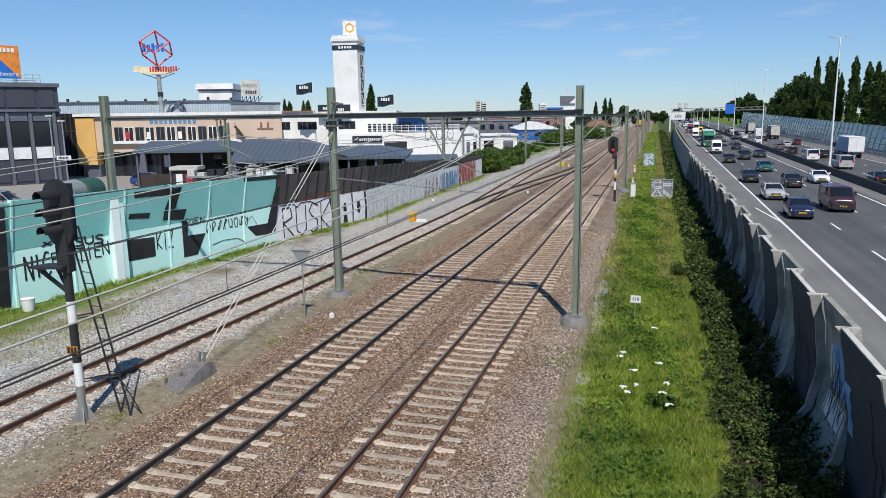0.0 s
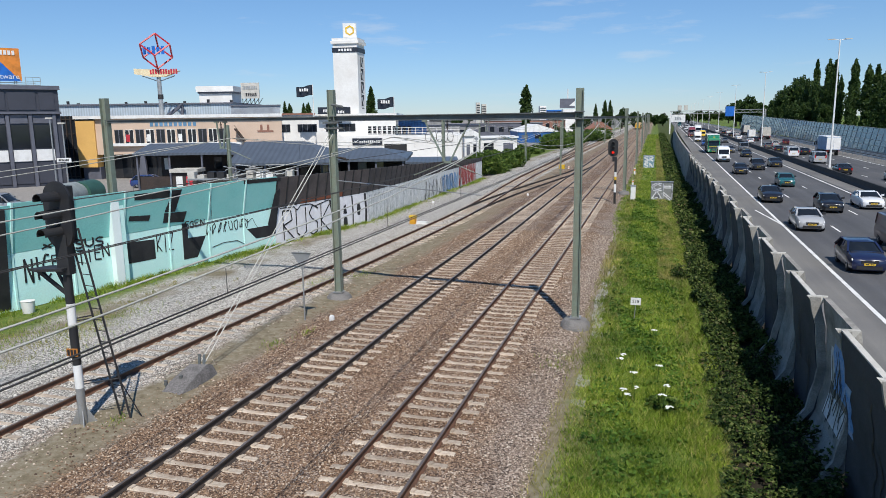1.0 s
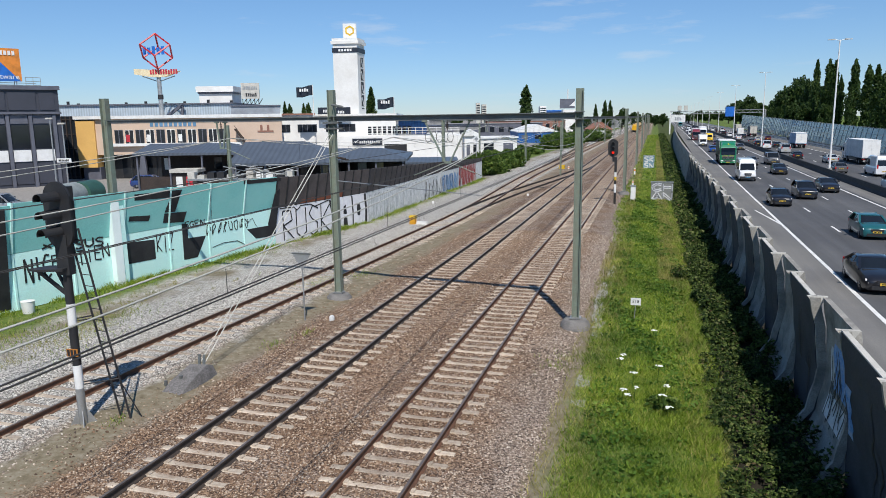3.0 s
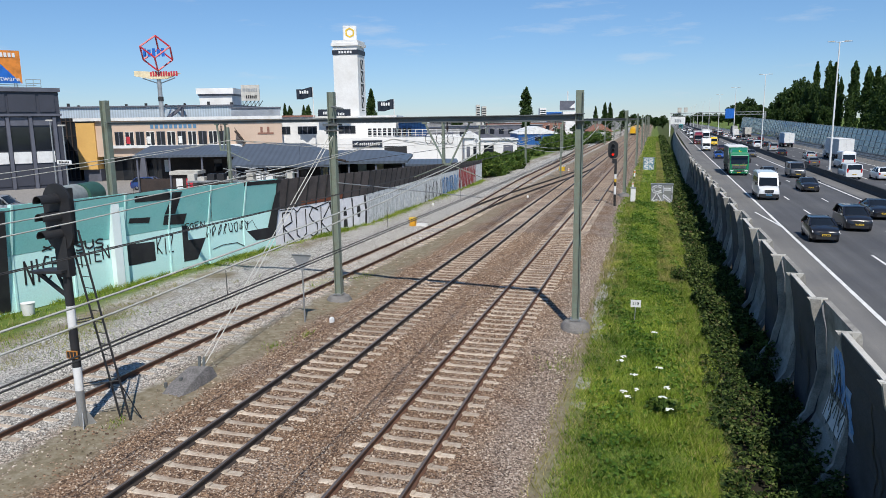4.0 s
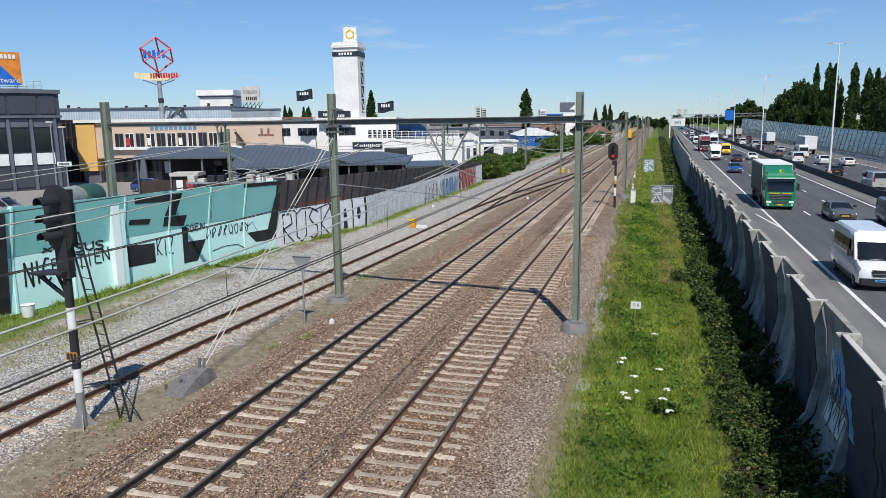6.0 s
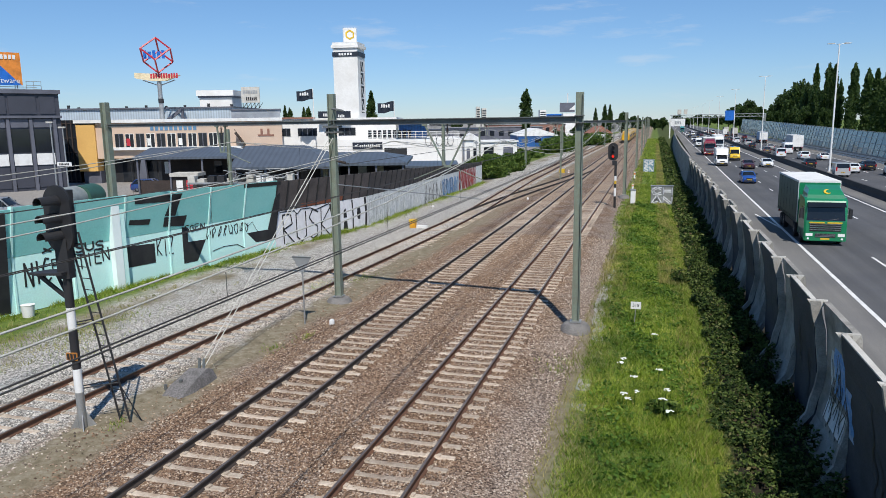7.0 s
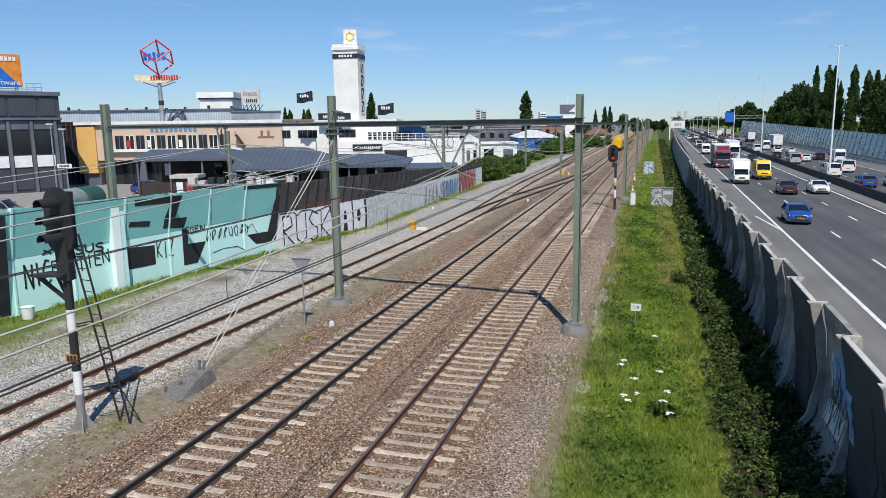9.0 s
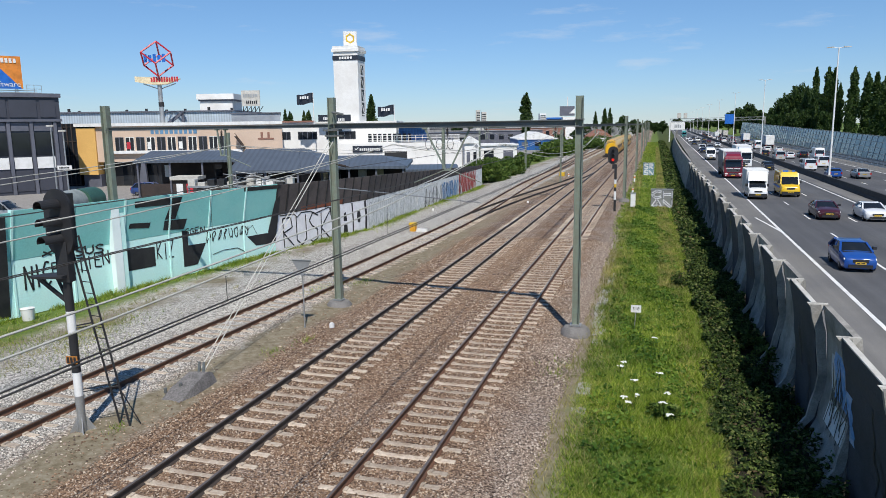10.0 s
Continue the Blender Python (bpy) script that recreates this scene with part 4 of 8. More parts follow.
# farther portals
for y, xl in ((73.5, -21.6), (121, -21.0), (168, -20.5), (216, -14), (264, -14), (312, -14), (362, -14)):
    mast(-2.72, y, 8.2, foot=y < 100, w=0.3, label="green-grey steel catenary mast beside the track")
    mast(xl, y, 7.5, foot=False, w=0.28, label="slender steel catenary mast by the yard wall" if xl < -15 else "green-grey steel catenary mast beside the track")
    portal((xl, y), (-2.72, y), 7.35, 0.24, 0.24, "steel portal beam across the tracks", (0.25, 0.63, 0.85) if xl < -15 else (0.35, 0.76))
for x, y in ((-11.8, 95), (-13.3, 130), (-24.0, 100)):
    mast(x, y, 6.8, foot=False, w=0.2, label="slender grey steel catenary mast")


def overhead(x, label, low):
    """Contact wires, sagging messengers and droppers over one track."""
    t = thing("overhead_line", label, "overhead wire", None, "overhead lines")
    for o in (-0.05, 0.05):
        c = Shape().path([(x + o + 0.12 * (-1) ** k, y, 5.16) for k, y in enumerate((-70, -22, 26, 73.5, 121, 168, 264, 420))], 0.011, 5)
        part("contact_wire", c, M_wire_dark, t)
    spans = [(-22, 26, low), (26, 73.5, low), (73.5, 121, low + 0.2), (121, 168, low + 0.2), (168, 216, low + 0.2)]
    dr = Shape()
    for a, b, l in spans:
        for o, dz in ((-0.05, 0.0), (0.06, 0.24)):
            pts = []
            for k in range(13):
                u = k / 12
                pts.append((x + o, a + (b - a) * u, l + dz + (6.75 - l - dz) * (2 * u - 1) ** 2))
            part("messenger_wire", Shape().path(pts, 0.013, 5), M_wire, t)
        for k in range(1, 8):
            u = k / 8
            z = l + (6.75 - l) * (2 * u - 1) ** 2
            dr.tube((x, a + (b - a) * u, 5.16), (x, a + (b - a) * u, z), 0.005, 0.005, 4)
    part("dropper", dr, M_wire_dark, t)["kind"] = "stuff"


overhead(-5.375, "paired copper overhead wires above the rusty track", 5.42)
overhead(-9.68, "paired copper overhead wires above the dark-railed track", 5.62)
overhead(-16.8, "copper overhead wires above the yard track", 5.7)
# guy wires of the middle mast, to the concrete anchor block
anchor = thing("anchor_block", "weathered concrete anchor block with steel guy wires", "anchor block")
s = Shape()
bx, by = -13.15, 17.1
s.loft([[(bx + 0.15 + 0.8 * dx * k, by + 0.75 * dy + 0.15, z) for dx, dy, z, k in row] for row in (
    ((-0.42, -1.75, -0.28, 0.8), (0.55, -1.55, -0.28, 0.8), (0.50, -1.45, -0.22, 0.8), (-0.36, -1.65, -0.22, 0.8)),
    ((-0.50, -0.9, -0.32, 1), (0.62, -0.7, -0.32, 1), (0.45, -0.65, 0.02, 1), (-0.36, -0.8, 0.0, 1)),
    ((-0.50, 0.25, -0.32, 1), (0.60, 0.45, -0.32, 1), (0.38, 0.45, 0.22, 1), (-0.28, 0.3, 0.22, 1)),
    ((-0.42, 0.75, -0.32, 1), (0.55, 0.95, -0.32, 1), (0.36, 0.85, 0.10, 1), (-0.28, 0.7, 0.12, 1)))])
part("block", s, surf("mossy_dark_concrete", (0.17, 0.16, 0.155), 0.95, var=0.45, dirt=(0.09, 0.085, 0.08), fine=22, coarse=3.0, relief=0.8, depth=0.04), anchor, "dark pitted concrete wedge half sunk in the ground")
s = Shape()
for o in (-0.06, 0.10):
    s.tube((bx + 0.05 + o, by + 0.75, 0.1), (-12.95 + o, 27.4, 6.85), 0.018, 0.018, 6)
part("guy_wire", s, M_wire, anchor)
s = Shape()
for o in (-0.06, 0.10):
    s.tube((bx + 0.05 + o, by + 0.75, 0.1), (bx + 0.05 + o, by + 0.80, 0.40), 0.045, 0.04, 6)
part("turnbuckle", s, M_steel_dark, anchor)
s = Shape()
for o in (-0.3, 0.0):
    s.tube((bx + 0.1 + o, by - 0.3 + o, -0.1), (bx + 0.1 + o, by - 0.3 + o, 0.12 + 0.25 * o), 0.05, 0.05, 8)
part("lifting_eye", s, M_steel_dark, anchor)


# ---- signals ----
def near_signal():
    t = thing("railway_signal", "tall black and white railway signal with hooded lamps and ladder", "railway signal", pose(-13.84, 13.86, 0, 0, 0, 8), "railway signals")
    for a, b, m, l in ((-0.2, 0.78, M_galv, "grey"), (0.78, 1.40, M_white, "white"), (1.40, 2.43, M_black, "black"), (2.43, 3.0, M_white, "white"), (3.0, 4.5, M_black, "black")):
        s = Shape()
        s.tube((0, 0, a), (0, 0, b), 0.105, 0.105, 16)
        part("post_section", s, m, t, l + " painted post section", smooth=True)
    s = Shape()
    s.box(-0.28, 0.28, -0.28, 0.28, -0.24, -0.19)
    for k in range(4):
        a = math.pi / 2 * k + 0.6
        s.prism([(0.1 * math.cos(a), 0.1 * math.sin(a), 0.2), (0.3 * math.cos(a), 0.3 * math.sin(a), -0.19), (0.1 * math.cos(a), 0.1 * math.sin(a), -0.19)], (0.015, 0.015, 0))
    part("base", s, M_galv, t)
    s = Shape()
    s.box(-0.16, 0.16, -0.12, 0.12, 3.75, 4.75)
    part("neck", s, M_black, t)
    # head turned towards the tracks on the far side; the hoods point to the left
    h = part("head", Shape().box(-0.05, 0.05, -0.05, 0.05, 4.7, 5.0), M_black, t, at=pose(-0.05, -0.05, 0, 0, 0, -13))
    z0, hh, w = 5.22, 0.83, 0.44
    s = Shape()
    ring = []
    for i in range(28):
        a = 2 * math.pi * i / 28
        ring.append((w * math.cos(a), 0, z0 + (hh - w) * (1 if math.sin(a) > 0 else -1) + w * math.sin(a)))
    s.prism(ring, (0, 0.06, 0))
    part("backboard", s, M_black, h, "black rounded backboard")
    s = Shape()
    s.box(-0.24, 0.24, 0.06, 0.36, z0 - 0.7, z0 + 0.7, 0.06)
    part("housing", s, M_black, h)
    for k in (-1, 0, 1):
        v = Shape()
        n, zz = 12, z0 + 0.42 * k
        arc = [(math.cos(math.pi * (1.2 * i / n - 0.1)), math.sin(math.pi * (1.2 * i / n - 0.1))) for i in range(n + 1)]
        v.loft([[(r * c, y, zz + r * q) for c, q in arc for r in (ro,)] + [(ri * c, y, zz + ri * q) for c, q in reversed(arc) for ri in (ro - 0.014,)] for ro, y in ((0.17, 0.0), (0.15, -0.5))])
        part("hood", v, M_black, h, at=pose(0, -0.01, 0))
    # platform with brackets, on the left
    s = Shape()
    s.prism([(-1.0, -0.05, 3.82), (-0.6, -0.32, 3.86), (0.1, -0.32, 3.88), (0.1, 0.22, 3.88), (-0.6, 0.2, 3.86)], (0, 0, 0.06))
    s.beam((-0.78, 0, 3.82), (0, 0, 3.2), 0.06, 0.09)
    s.beam((-0.35, 0.1, 3.84), (0, 0, 3.2), 0.05, 0.07)
    part("platform", s, M_black, t, "black steel platform on brackets")
    # ladder
    s = Shape()
    top, bot = Vector((0.22, 0.10, 4.9)), Vector((0.86, 0.50, -0.18))
    side = Vector((0.17, -0.05, 0))
    for k in (-1, 1):
        s.beam(top + side * k, bot + side * k, 0.035, 0.05)
    part("ladder", s, M_black, t, "narrow black steel ladder")
    for k in range(1, 17):
        c = top.lerp(bot, k / 17)
        part("rung", Shape().tube(c - side, c + side, 0.012, 0.012, 6), M_black, t)
    for f in (0.45, 0.78):
        c = top.lerp(bot, f)
        part("stay", Shape().tube((0, 0, c.z - 0.08), c + side, 0.018, 0.018, 6), M_black, t)
        part("stay", Shape().tube((0, 0, c.z - 0.02), c - side, 0.018, 0.018, 6), M_black, t)
    c = top.lerp(bot, 0.80)
    part("stay", Shape().tube(c + side, bot + side + Vector((0.22, 0.15, 0)), 0.014, 0.014, 6), M_black, t)
    s = Shape()
    s.box(-0.15, 0.15, -0.14, -0.12, 1.66, 1.86)
    pl = part("number_board", s, surf("orange_board", (0.50, 0.20, 0.03), 0.6), t, "small orange board with dark bars")
    s = Shape()
    for k in range(3):
        s.box(-0.125 + k * 0.09, -0.06 + k * 0.09, -0.148, -0.143, 1.685, 1.835)
    part("bar", s, M_tag, pl)


near_signal()


def far_signal():
    t = thing("railway_signal", "railway signal on a black and white post showing red", "railway signal", pose(-3.23, 65.2, 0), "railway signals")
    for a, b, m, l in ((-0.4, 0.75, M_black, "black"), (0.75, 1.5, M_white, "white"), (1.5, 1.85, M_black, "black"), (1.85, 2.15, M_yellow, "yellow"), (2.15, 2.55, M_white, "white"), (2.55, 3.9, M_black, "black")):
        s = Shape()
        s.tube((0, 0, a), (0, 0, b), 0.11, 0.11, 12)
        part("post_section", s, m, t, l + " painted post section", smooth=True)
    hd = part("head_arm", Shape().box(-0.3, 0.1, -0.1, 0.05, 3.5, 3.9), M_black, t, at=pose(0, 0, 0))
    z0, hh, w = 4.7, 0.78, 0.44
    s = Shape()
    ring = []
    for i in range(28):
        a = 2 * math.pi * i / 28
        ring.append((-0.25 + w * math.cos(a), -0.1, z0 + (hh - w) * (1 if math.sin(a) > 0 else -1) + w * math.sin(a)))
    s.prism(ring, (0, 0.06, 0))
    part("backboard", s, M_black, t, "black rounded backboard")
    for k in (-1, 0, 1):
        zz = z0 + 0.40 * k
        l = Shape()
        l.tube((-0.25, -0.13, zz), (-0.25, -0.11, zz), 0.12, 0.12, 14)
        lens = part("lens", l, M_lamp_red if k == -1 else M_glass, t, "glowing red lens" if k == -1 else "dark glass lens")
        v = Shape()
        arc = [(math.cos(math.pi * i / 8), math.sin(math.pi * i / 8)) for i in range(9)]
        v.loft([[(-0.25 + ro * c, y, zz + ro * q) for c, q in arc] + [(-0.25 + (ro - 0.014) * c, y, zz + (ro - 0.014) * q) for c, q in reversed(arc)] for ro, y in ((0.16, -0.11), (0.15, -0.45))])
        part("hood", v, M_black, lens)


far_signal()


# ---- lineside things ----
def sign_post(x, y, z, label, build):
    t = thing("track_sign", label, "sign", pose(x, y, z))
    build(t)
    return t


def tri_sign(t):
    s = Shape()
    s.tube((0, 0, -0.1), (0, 0, 2.75), 0.03, 0.03, 8)
    part("pole", s, M_galv, t)
    s = Shape()
    s.prism([(-0.42, -0.04, 2.72), (0.42, -0.04, 2.72), (0.0, -0.04, 2.02)], (0, 0.012, 0))
    part("plate", s, M_galv, t, "bare grey back of a triangular plate")
    s = Shape()
    s.box(-0.4, 0.4, -0.055, -0.041, 2.66, 2.70)
    part("brace", s, M_steel_dark, t)


sign_post(-12.75, 24.0, -0.24, "grey back of a triangular track sign on a pole", tri_sign)


def km_sign(t):
    s = Shape()
    s.tube((0, 0, -0.1), (0.05, 0, 0.75), 0.016, 0.016, 8)
    part("pole", s, M_galv, t)
    s = Shape()
    s.box(-0.14, 0.24, -0.03, -0.015, 0.70, 0.98)
    p = part("plate", s, M_white, t, "white enamel plate")
    part("lettering", text_mesh("518", 0.17, M_tag, 0.003), M_tag, p, at=pose(0.05, -0.034, 0.84))


sign_post(-0.50, 27.3, -0.38, "small white number plate on a thin pole in grass", km_sign)


def board(x, y, w, h, z, label, m, bm, word=""):
    t = thing("cabinet_box", label, "trackside cabinet", pose(x, y, z))
    s = Shape()
    s.box(-w / 2, w / 2, -0.2, 0.3, 0, h, 0.04)
    part("body", s, m, t)
    s = Shape()
    s.box(-w / 2 - 0.04, w / 2 + 0.04, -0.24, 0.34, h, h + 0.05)
    part("lid", s, M_galv, t)
    rows = word.split()
    for name, m2, wd, off in (("outline", M_white_spray, 0.27, 0.206), ("scrawl", bm, 0.05, 0.212)):
        s = Shape()
        for r, txt in enumerate(rows):
            z1 = h * (1 - r / len(rows)) - 0.12
            z0 = h * (1 - (r + 1) / len(rows)) + 0.10
            for k, ch in enumerate(txt):
                a, b = -w / 2 + 0.16 + k * (w - 0.2) / len(txt), -w / 2 + 0.04 + (k + 1) * (w - 0.2) / len(txt)
                for line in GLYPHS[ch]:
                    for (xa, za), (xb, zb) in zip(line[:-1], line[1:]):
                        s.beam((a + (b - a) * xa, -off + 0.004, z0 + (z1 - z0) * za), (a + (b - a) * xb, -off + 0.004, z0 + (z1 - z0) * zb), 0.008, wd * (w / 2.0))
        if rows:
            part(name, s, m2, t, "grey sprayed letter cores" if name == "scrawl" else "thick white sprayed letters")


board(0.85, 69.8, 2.0, 1.72, -0.42, "grey cabinet with large white graffiti letters on the verge", surf("weathered_grey_box", (0.24, 0.25, 0.24), 0.8, var=0.2), M_anth_light, "CH AN")
board(-0.70, 113, 1.6, 1.9, -0.38, "grey-blue cabinet with white graffiti on the verge", surf("blue_grey_box", (0.20, 0.33, 0.40), 0.7), M_white_spray, "SR SN")
board(-1.75, 69.0, 0.45, 1.35, -0.38, "narrow white trackside cabinet on the verge", M_white, M_galv)
for x, y, h in ((-2.2, 84, 0.5), (-2.4, 99, 0.9), (-12.2, 108, 0.5)):
    t = thing("marker_post", "small white and orange trackside marker post", "marker", pose(x, y, -0.3))
    s = Shape()
    s.box(-0.1, 0.1, -0.1, 0.1, 0, h)
    part("post", s, M_white, t)
    s = Shape()
    s.box(-0.11, 0.11, -0.11, 0.11, h * 0.6, h * 0.85)
    part("band", s, M_orange, t)
t = thing("point_machine", "yellow point machine box beside the switch", "point machine", pose(-16.87, 49.16, -0.2))
s = Shape()
s.box(-0.21, 0.21, -0.25, 0.25, 0, 0.5, 0.05)
part("body", s, surf("orange_yellow_box", (0.75, 0.36, 0.02), 0.5), t)
s = Shape()
s.box(-0.24, 0.24, -0.28, 0.28, 0.5, 0.66, 0.04)
part("lid", s, M_yellow, t)
s = Shape()
s.box(0.3, 1.1, -0.15, 0.15, 0.0, 0.22)
part("drive_rod", s, M_white, t)
t = thing("point_machine", "yellow point machine box between the tracks", "point machine", pose(-13.2, 108, -0.2), "point machines")
s = Shape()
s.box(-0.4, 0.4, -0.4, 0.4, 0, 0.6, 0.05)
part("body", s, M_yellow, t)
for x, y in ((-11.7, 24.2), (-11.9, 70), (-19.3, 62)):
    s = Shape()
    ring = lambda r, z: [(r * math.cos(k * math.pi / 6), r * math.sin(k * math.pi / 6), z) for k in range(12)]
    s.loft([ring(0.10, -0.2), ring(0.10, -0.04), ring(0.07, 0.0), ring(0.02, 0.02)])
    solid("ground_marker", s, M_white, "small white domed marker on the ballast", "marker", pose(x, y, 0), smooth=True)
# cable trough slabs along the verge
tr = thing("cable_trough", "old concrete cable trough lids half buried in the verge", "cable trough", None, "", "structure")
lid = Shape()
lid.box(-0.2, 0.2, 0.01, 0.98, -0.08, 0.0, 0.02)
ME_lid = lid.mesh("lid", M_conc)
rg = random.Random(8)
for k in range(6, 26):
    y = 12 + k * 1.0
    x = -1.78 + 0.3 * math.sin(k * 0.25) + (0.1 if k > 8 else -0.25)
    part("lid", ME_lid, None, tr, at=pose(x, y, -0.325 + rg.uniform(-0.04, 0.015), rg.uniform(-1.5, 1.5), rg.uniform(-2, 2), rg.uniform(-4, 4)))
bk = Shape()
ring = lambda r, z: [(r * math.cos(k * math.pi / 8), r * math.sin(k * math.pi / 8), z) for k in range(16)]
bk.loft([ring(0.22, 0), ring(0.27, 0.5), ring(0.29, 0.52), ring(0.25, 0.53)])
solid("bucket", bk, M_white, "white plastic bucket standing by the wall", "bucket", pose(-25.1, 22.9, -0.42), smooth=True)


# ---- town: buildings beyond the yard ----
def facade_window(parent, x0, x1, z0, z1, y=0.0, frame_m=None, split=1):
    w = part("window", Shape().box(x0, x1, y - 0.06, y - 0.02, z0, z1), frame_m or M_white, parent)
    n = split
    for k in range(n):
        a = x0 + (x1 - x0) * k / n + 0.06
        b = x0 + (x1 - x0) * (k + 1) / n - 0.06
        part("pane", Shape().box(a, b, y - 0.09, y - 0.05, z0 + 0.07, z1 - 0.07), M_glass, w)
    return w


def bars(parent, x0, x1, z0, z1, n, m, y, name="lettering", rng=random.Random(4), label="plain bars in place of lettering"):
    s = Shape()
    w = (x1 - x0) / n
    for k in range(n):
        a = x0 + k * w
        s.box(a, a + w * 0.68, y - 0.03, y, z0, z1 - (z1 - z0) * rng.choice((0, 0, 0.15)))
    return part(name, s, m, parent, label)


def office():
    d, turn = 96.0, 40.0
    u1 = -50.97
    t = thing("office_building", "dark anthracite office block with white spandrel panels", "office building", town(u1 + 0.4, d, 0, turn))
    zt = 11.85
    x0 = -34.0
    part("wall", Shape().box(x0, 0, 0, 6, -0.7, zt), M_anth, t)
    part("parapet", Shape().box(x0 - 0.2, 0.2, -0.35, 6.2, zt, zt + 0.5), M_anth_light, t, "grey roof edge")
    bays = [-0.81, -3.58, -6.18, -8.76, -11.36]
    zl = [-0.7, 2.65, 4.23, 7.5, 8.68]
    for b in bays:
        part("column", Shape().box(b - 0.2, b + 0.2, -0.3, 0.05, -0.7, zl[4]), M_anth_light, t)
    for b, a in zip(bays[:-1], bays[1:]):
        a, b = a + 0.3, b - 0.3
        part("glazing", Shape().box(a, b, -0.10, 0.0, zl[0] + 0.5, zl[1] - 0.15), M_anth, t, "dark panelled bay")
        part("spandrel", Shape().box(a, b, -0.14, 0.0, zl[1] + 0.05, zl[2] - 0.05), M_white, t, "off-white spandrel panel")
        part("glazing", Shape().box(a, b, -0.10, 0.0, zl[2] + 0.15, zl[3] - 0.15), M_glass, t, "dark glazing")
        part("panel", Shape().box(a, b, -0.12, 0.0, zl[3] + 0.05, zl[4] - 0.05), M_anth_light, t, "slate grey panel")
    part("ledge", Shape().box(x0, 0.1, -0.45, 0.0, zl[4] + 0.05, zl[4] + 0.35), M_anth_light, t)
    for a, b in ((-9.12, -6.18), (-5.87, -2.73), (-2.34, -0.54)):
        part("panel", Shape().box(a, b, -0.12, 0.0, zl[4] + 0.6, zt - 0.3), M_anth, t, "smooth dark upper panel")
    a, b = -3.38, -1.67
    r = Shape()
    for z in (0.6, 1.1, 1.6):
        r.tube((a, 1, zt + z), (b, 1, zt + z), 0.03, 0.03, 6)
    for x in (a, (a + b) / 2, b):
        r.tube((x, 1, zt + 0.5), (x, 1, zt + 1.6), 0.03, 0.03, 6)
    part("roof_railing", r, M_galv, t)
    # billboard on the roof
    bb = thing("billboard", "orange and blue rooftop billboard on a steel frame", "billboard", town(u1, d, 0, turn) @ pose(0, 1.2, 0))
    x0, x1, z0, z1 = -9.72, -3.38, 12.95, 17.05
    part("panel", Shape().box(x0, x1, 0, 0.2, z0, z1), M_orange, bb)
    s = Shape()
    s.prism([(x0, -0.02, z0), (x1 - 0.1, -0.02, z0), (-6.31, -0.02, z1 - 1.0), (x0, -0.02, z1 - 0.5)], (0, 0.015, 0))
    part("triangle", s, M_blue_sign, bb, "blue triangle")
    part("lettering", text_mesh("software", 0.95, M_white, 0.01), M_white, bb, at=pose(-5.31, -0.05, z0 + 0.55))
    bars(bb, -7.91, x1 - 0.4, z1 - 0.85, z1 - 0.3, 9, M_white, -0.03)
    f = Shape()
    for x in (x0 + 1, (x0 + x1) / 2, x1 - 0.6):
        f.tube((x, 0.3, zt), (x, 0.3, z1), 0.06, 0.06, 6)
        f.tube((x, 2.2, zt), (x, 0.3, z1 - 1), 0.05, 0.05, 6)
    for k in range(3):
        f.tube((x0, 0.2, zt + 0.4 + k * 0.25), (x1 + 1.6, 0.2, zt + 0.4 + k * 0.25), 0.04, 0.04, 6)
    xm = -5.87
    f.tube((xm, 0.6, z1 - 0.4), (xm, 0.6, z1 + 1.4), 0.12, 0.12, 8)
    f.tube((xm - 0.9, 0.6, z1 - 0.4), (xm - 0.9, 0.6, z1 + 1.1), 0.09, 0.09, 8)
    part("frame", f, M_galv, bb)


office()


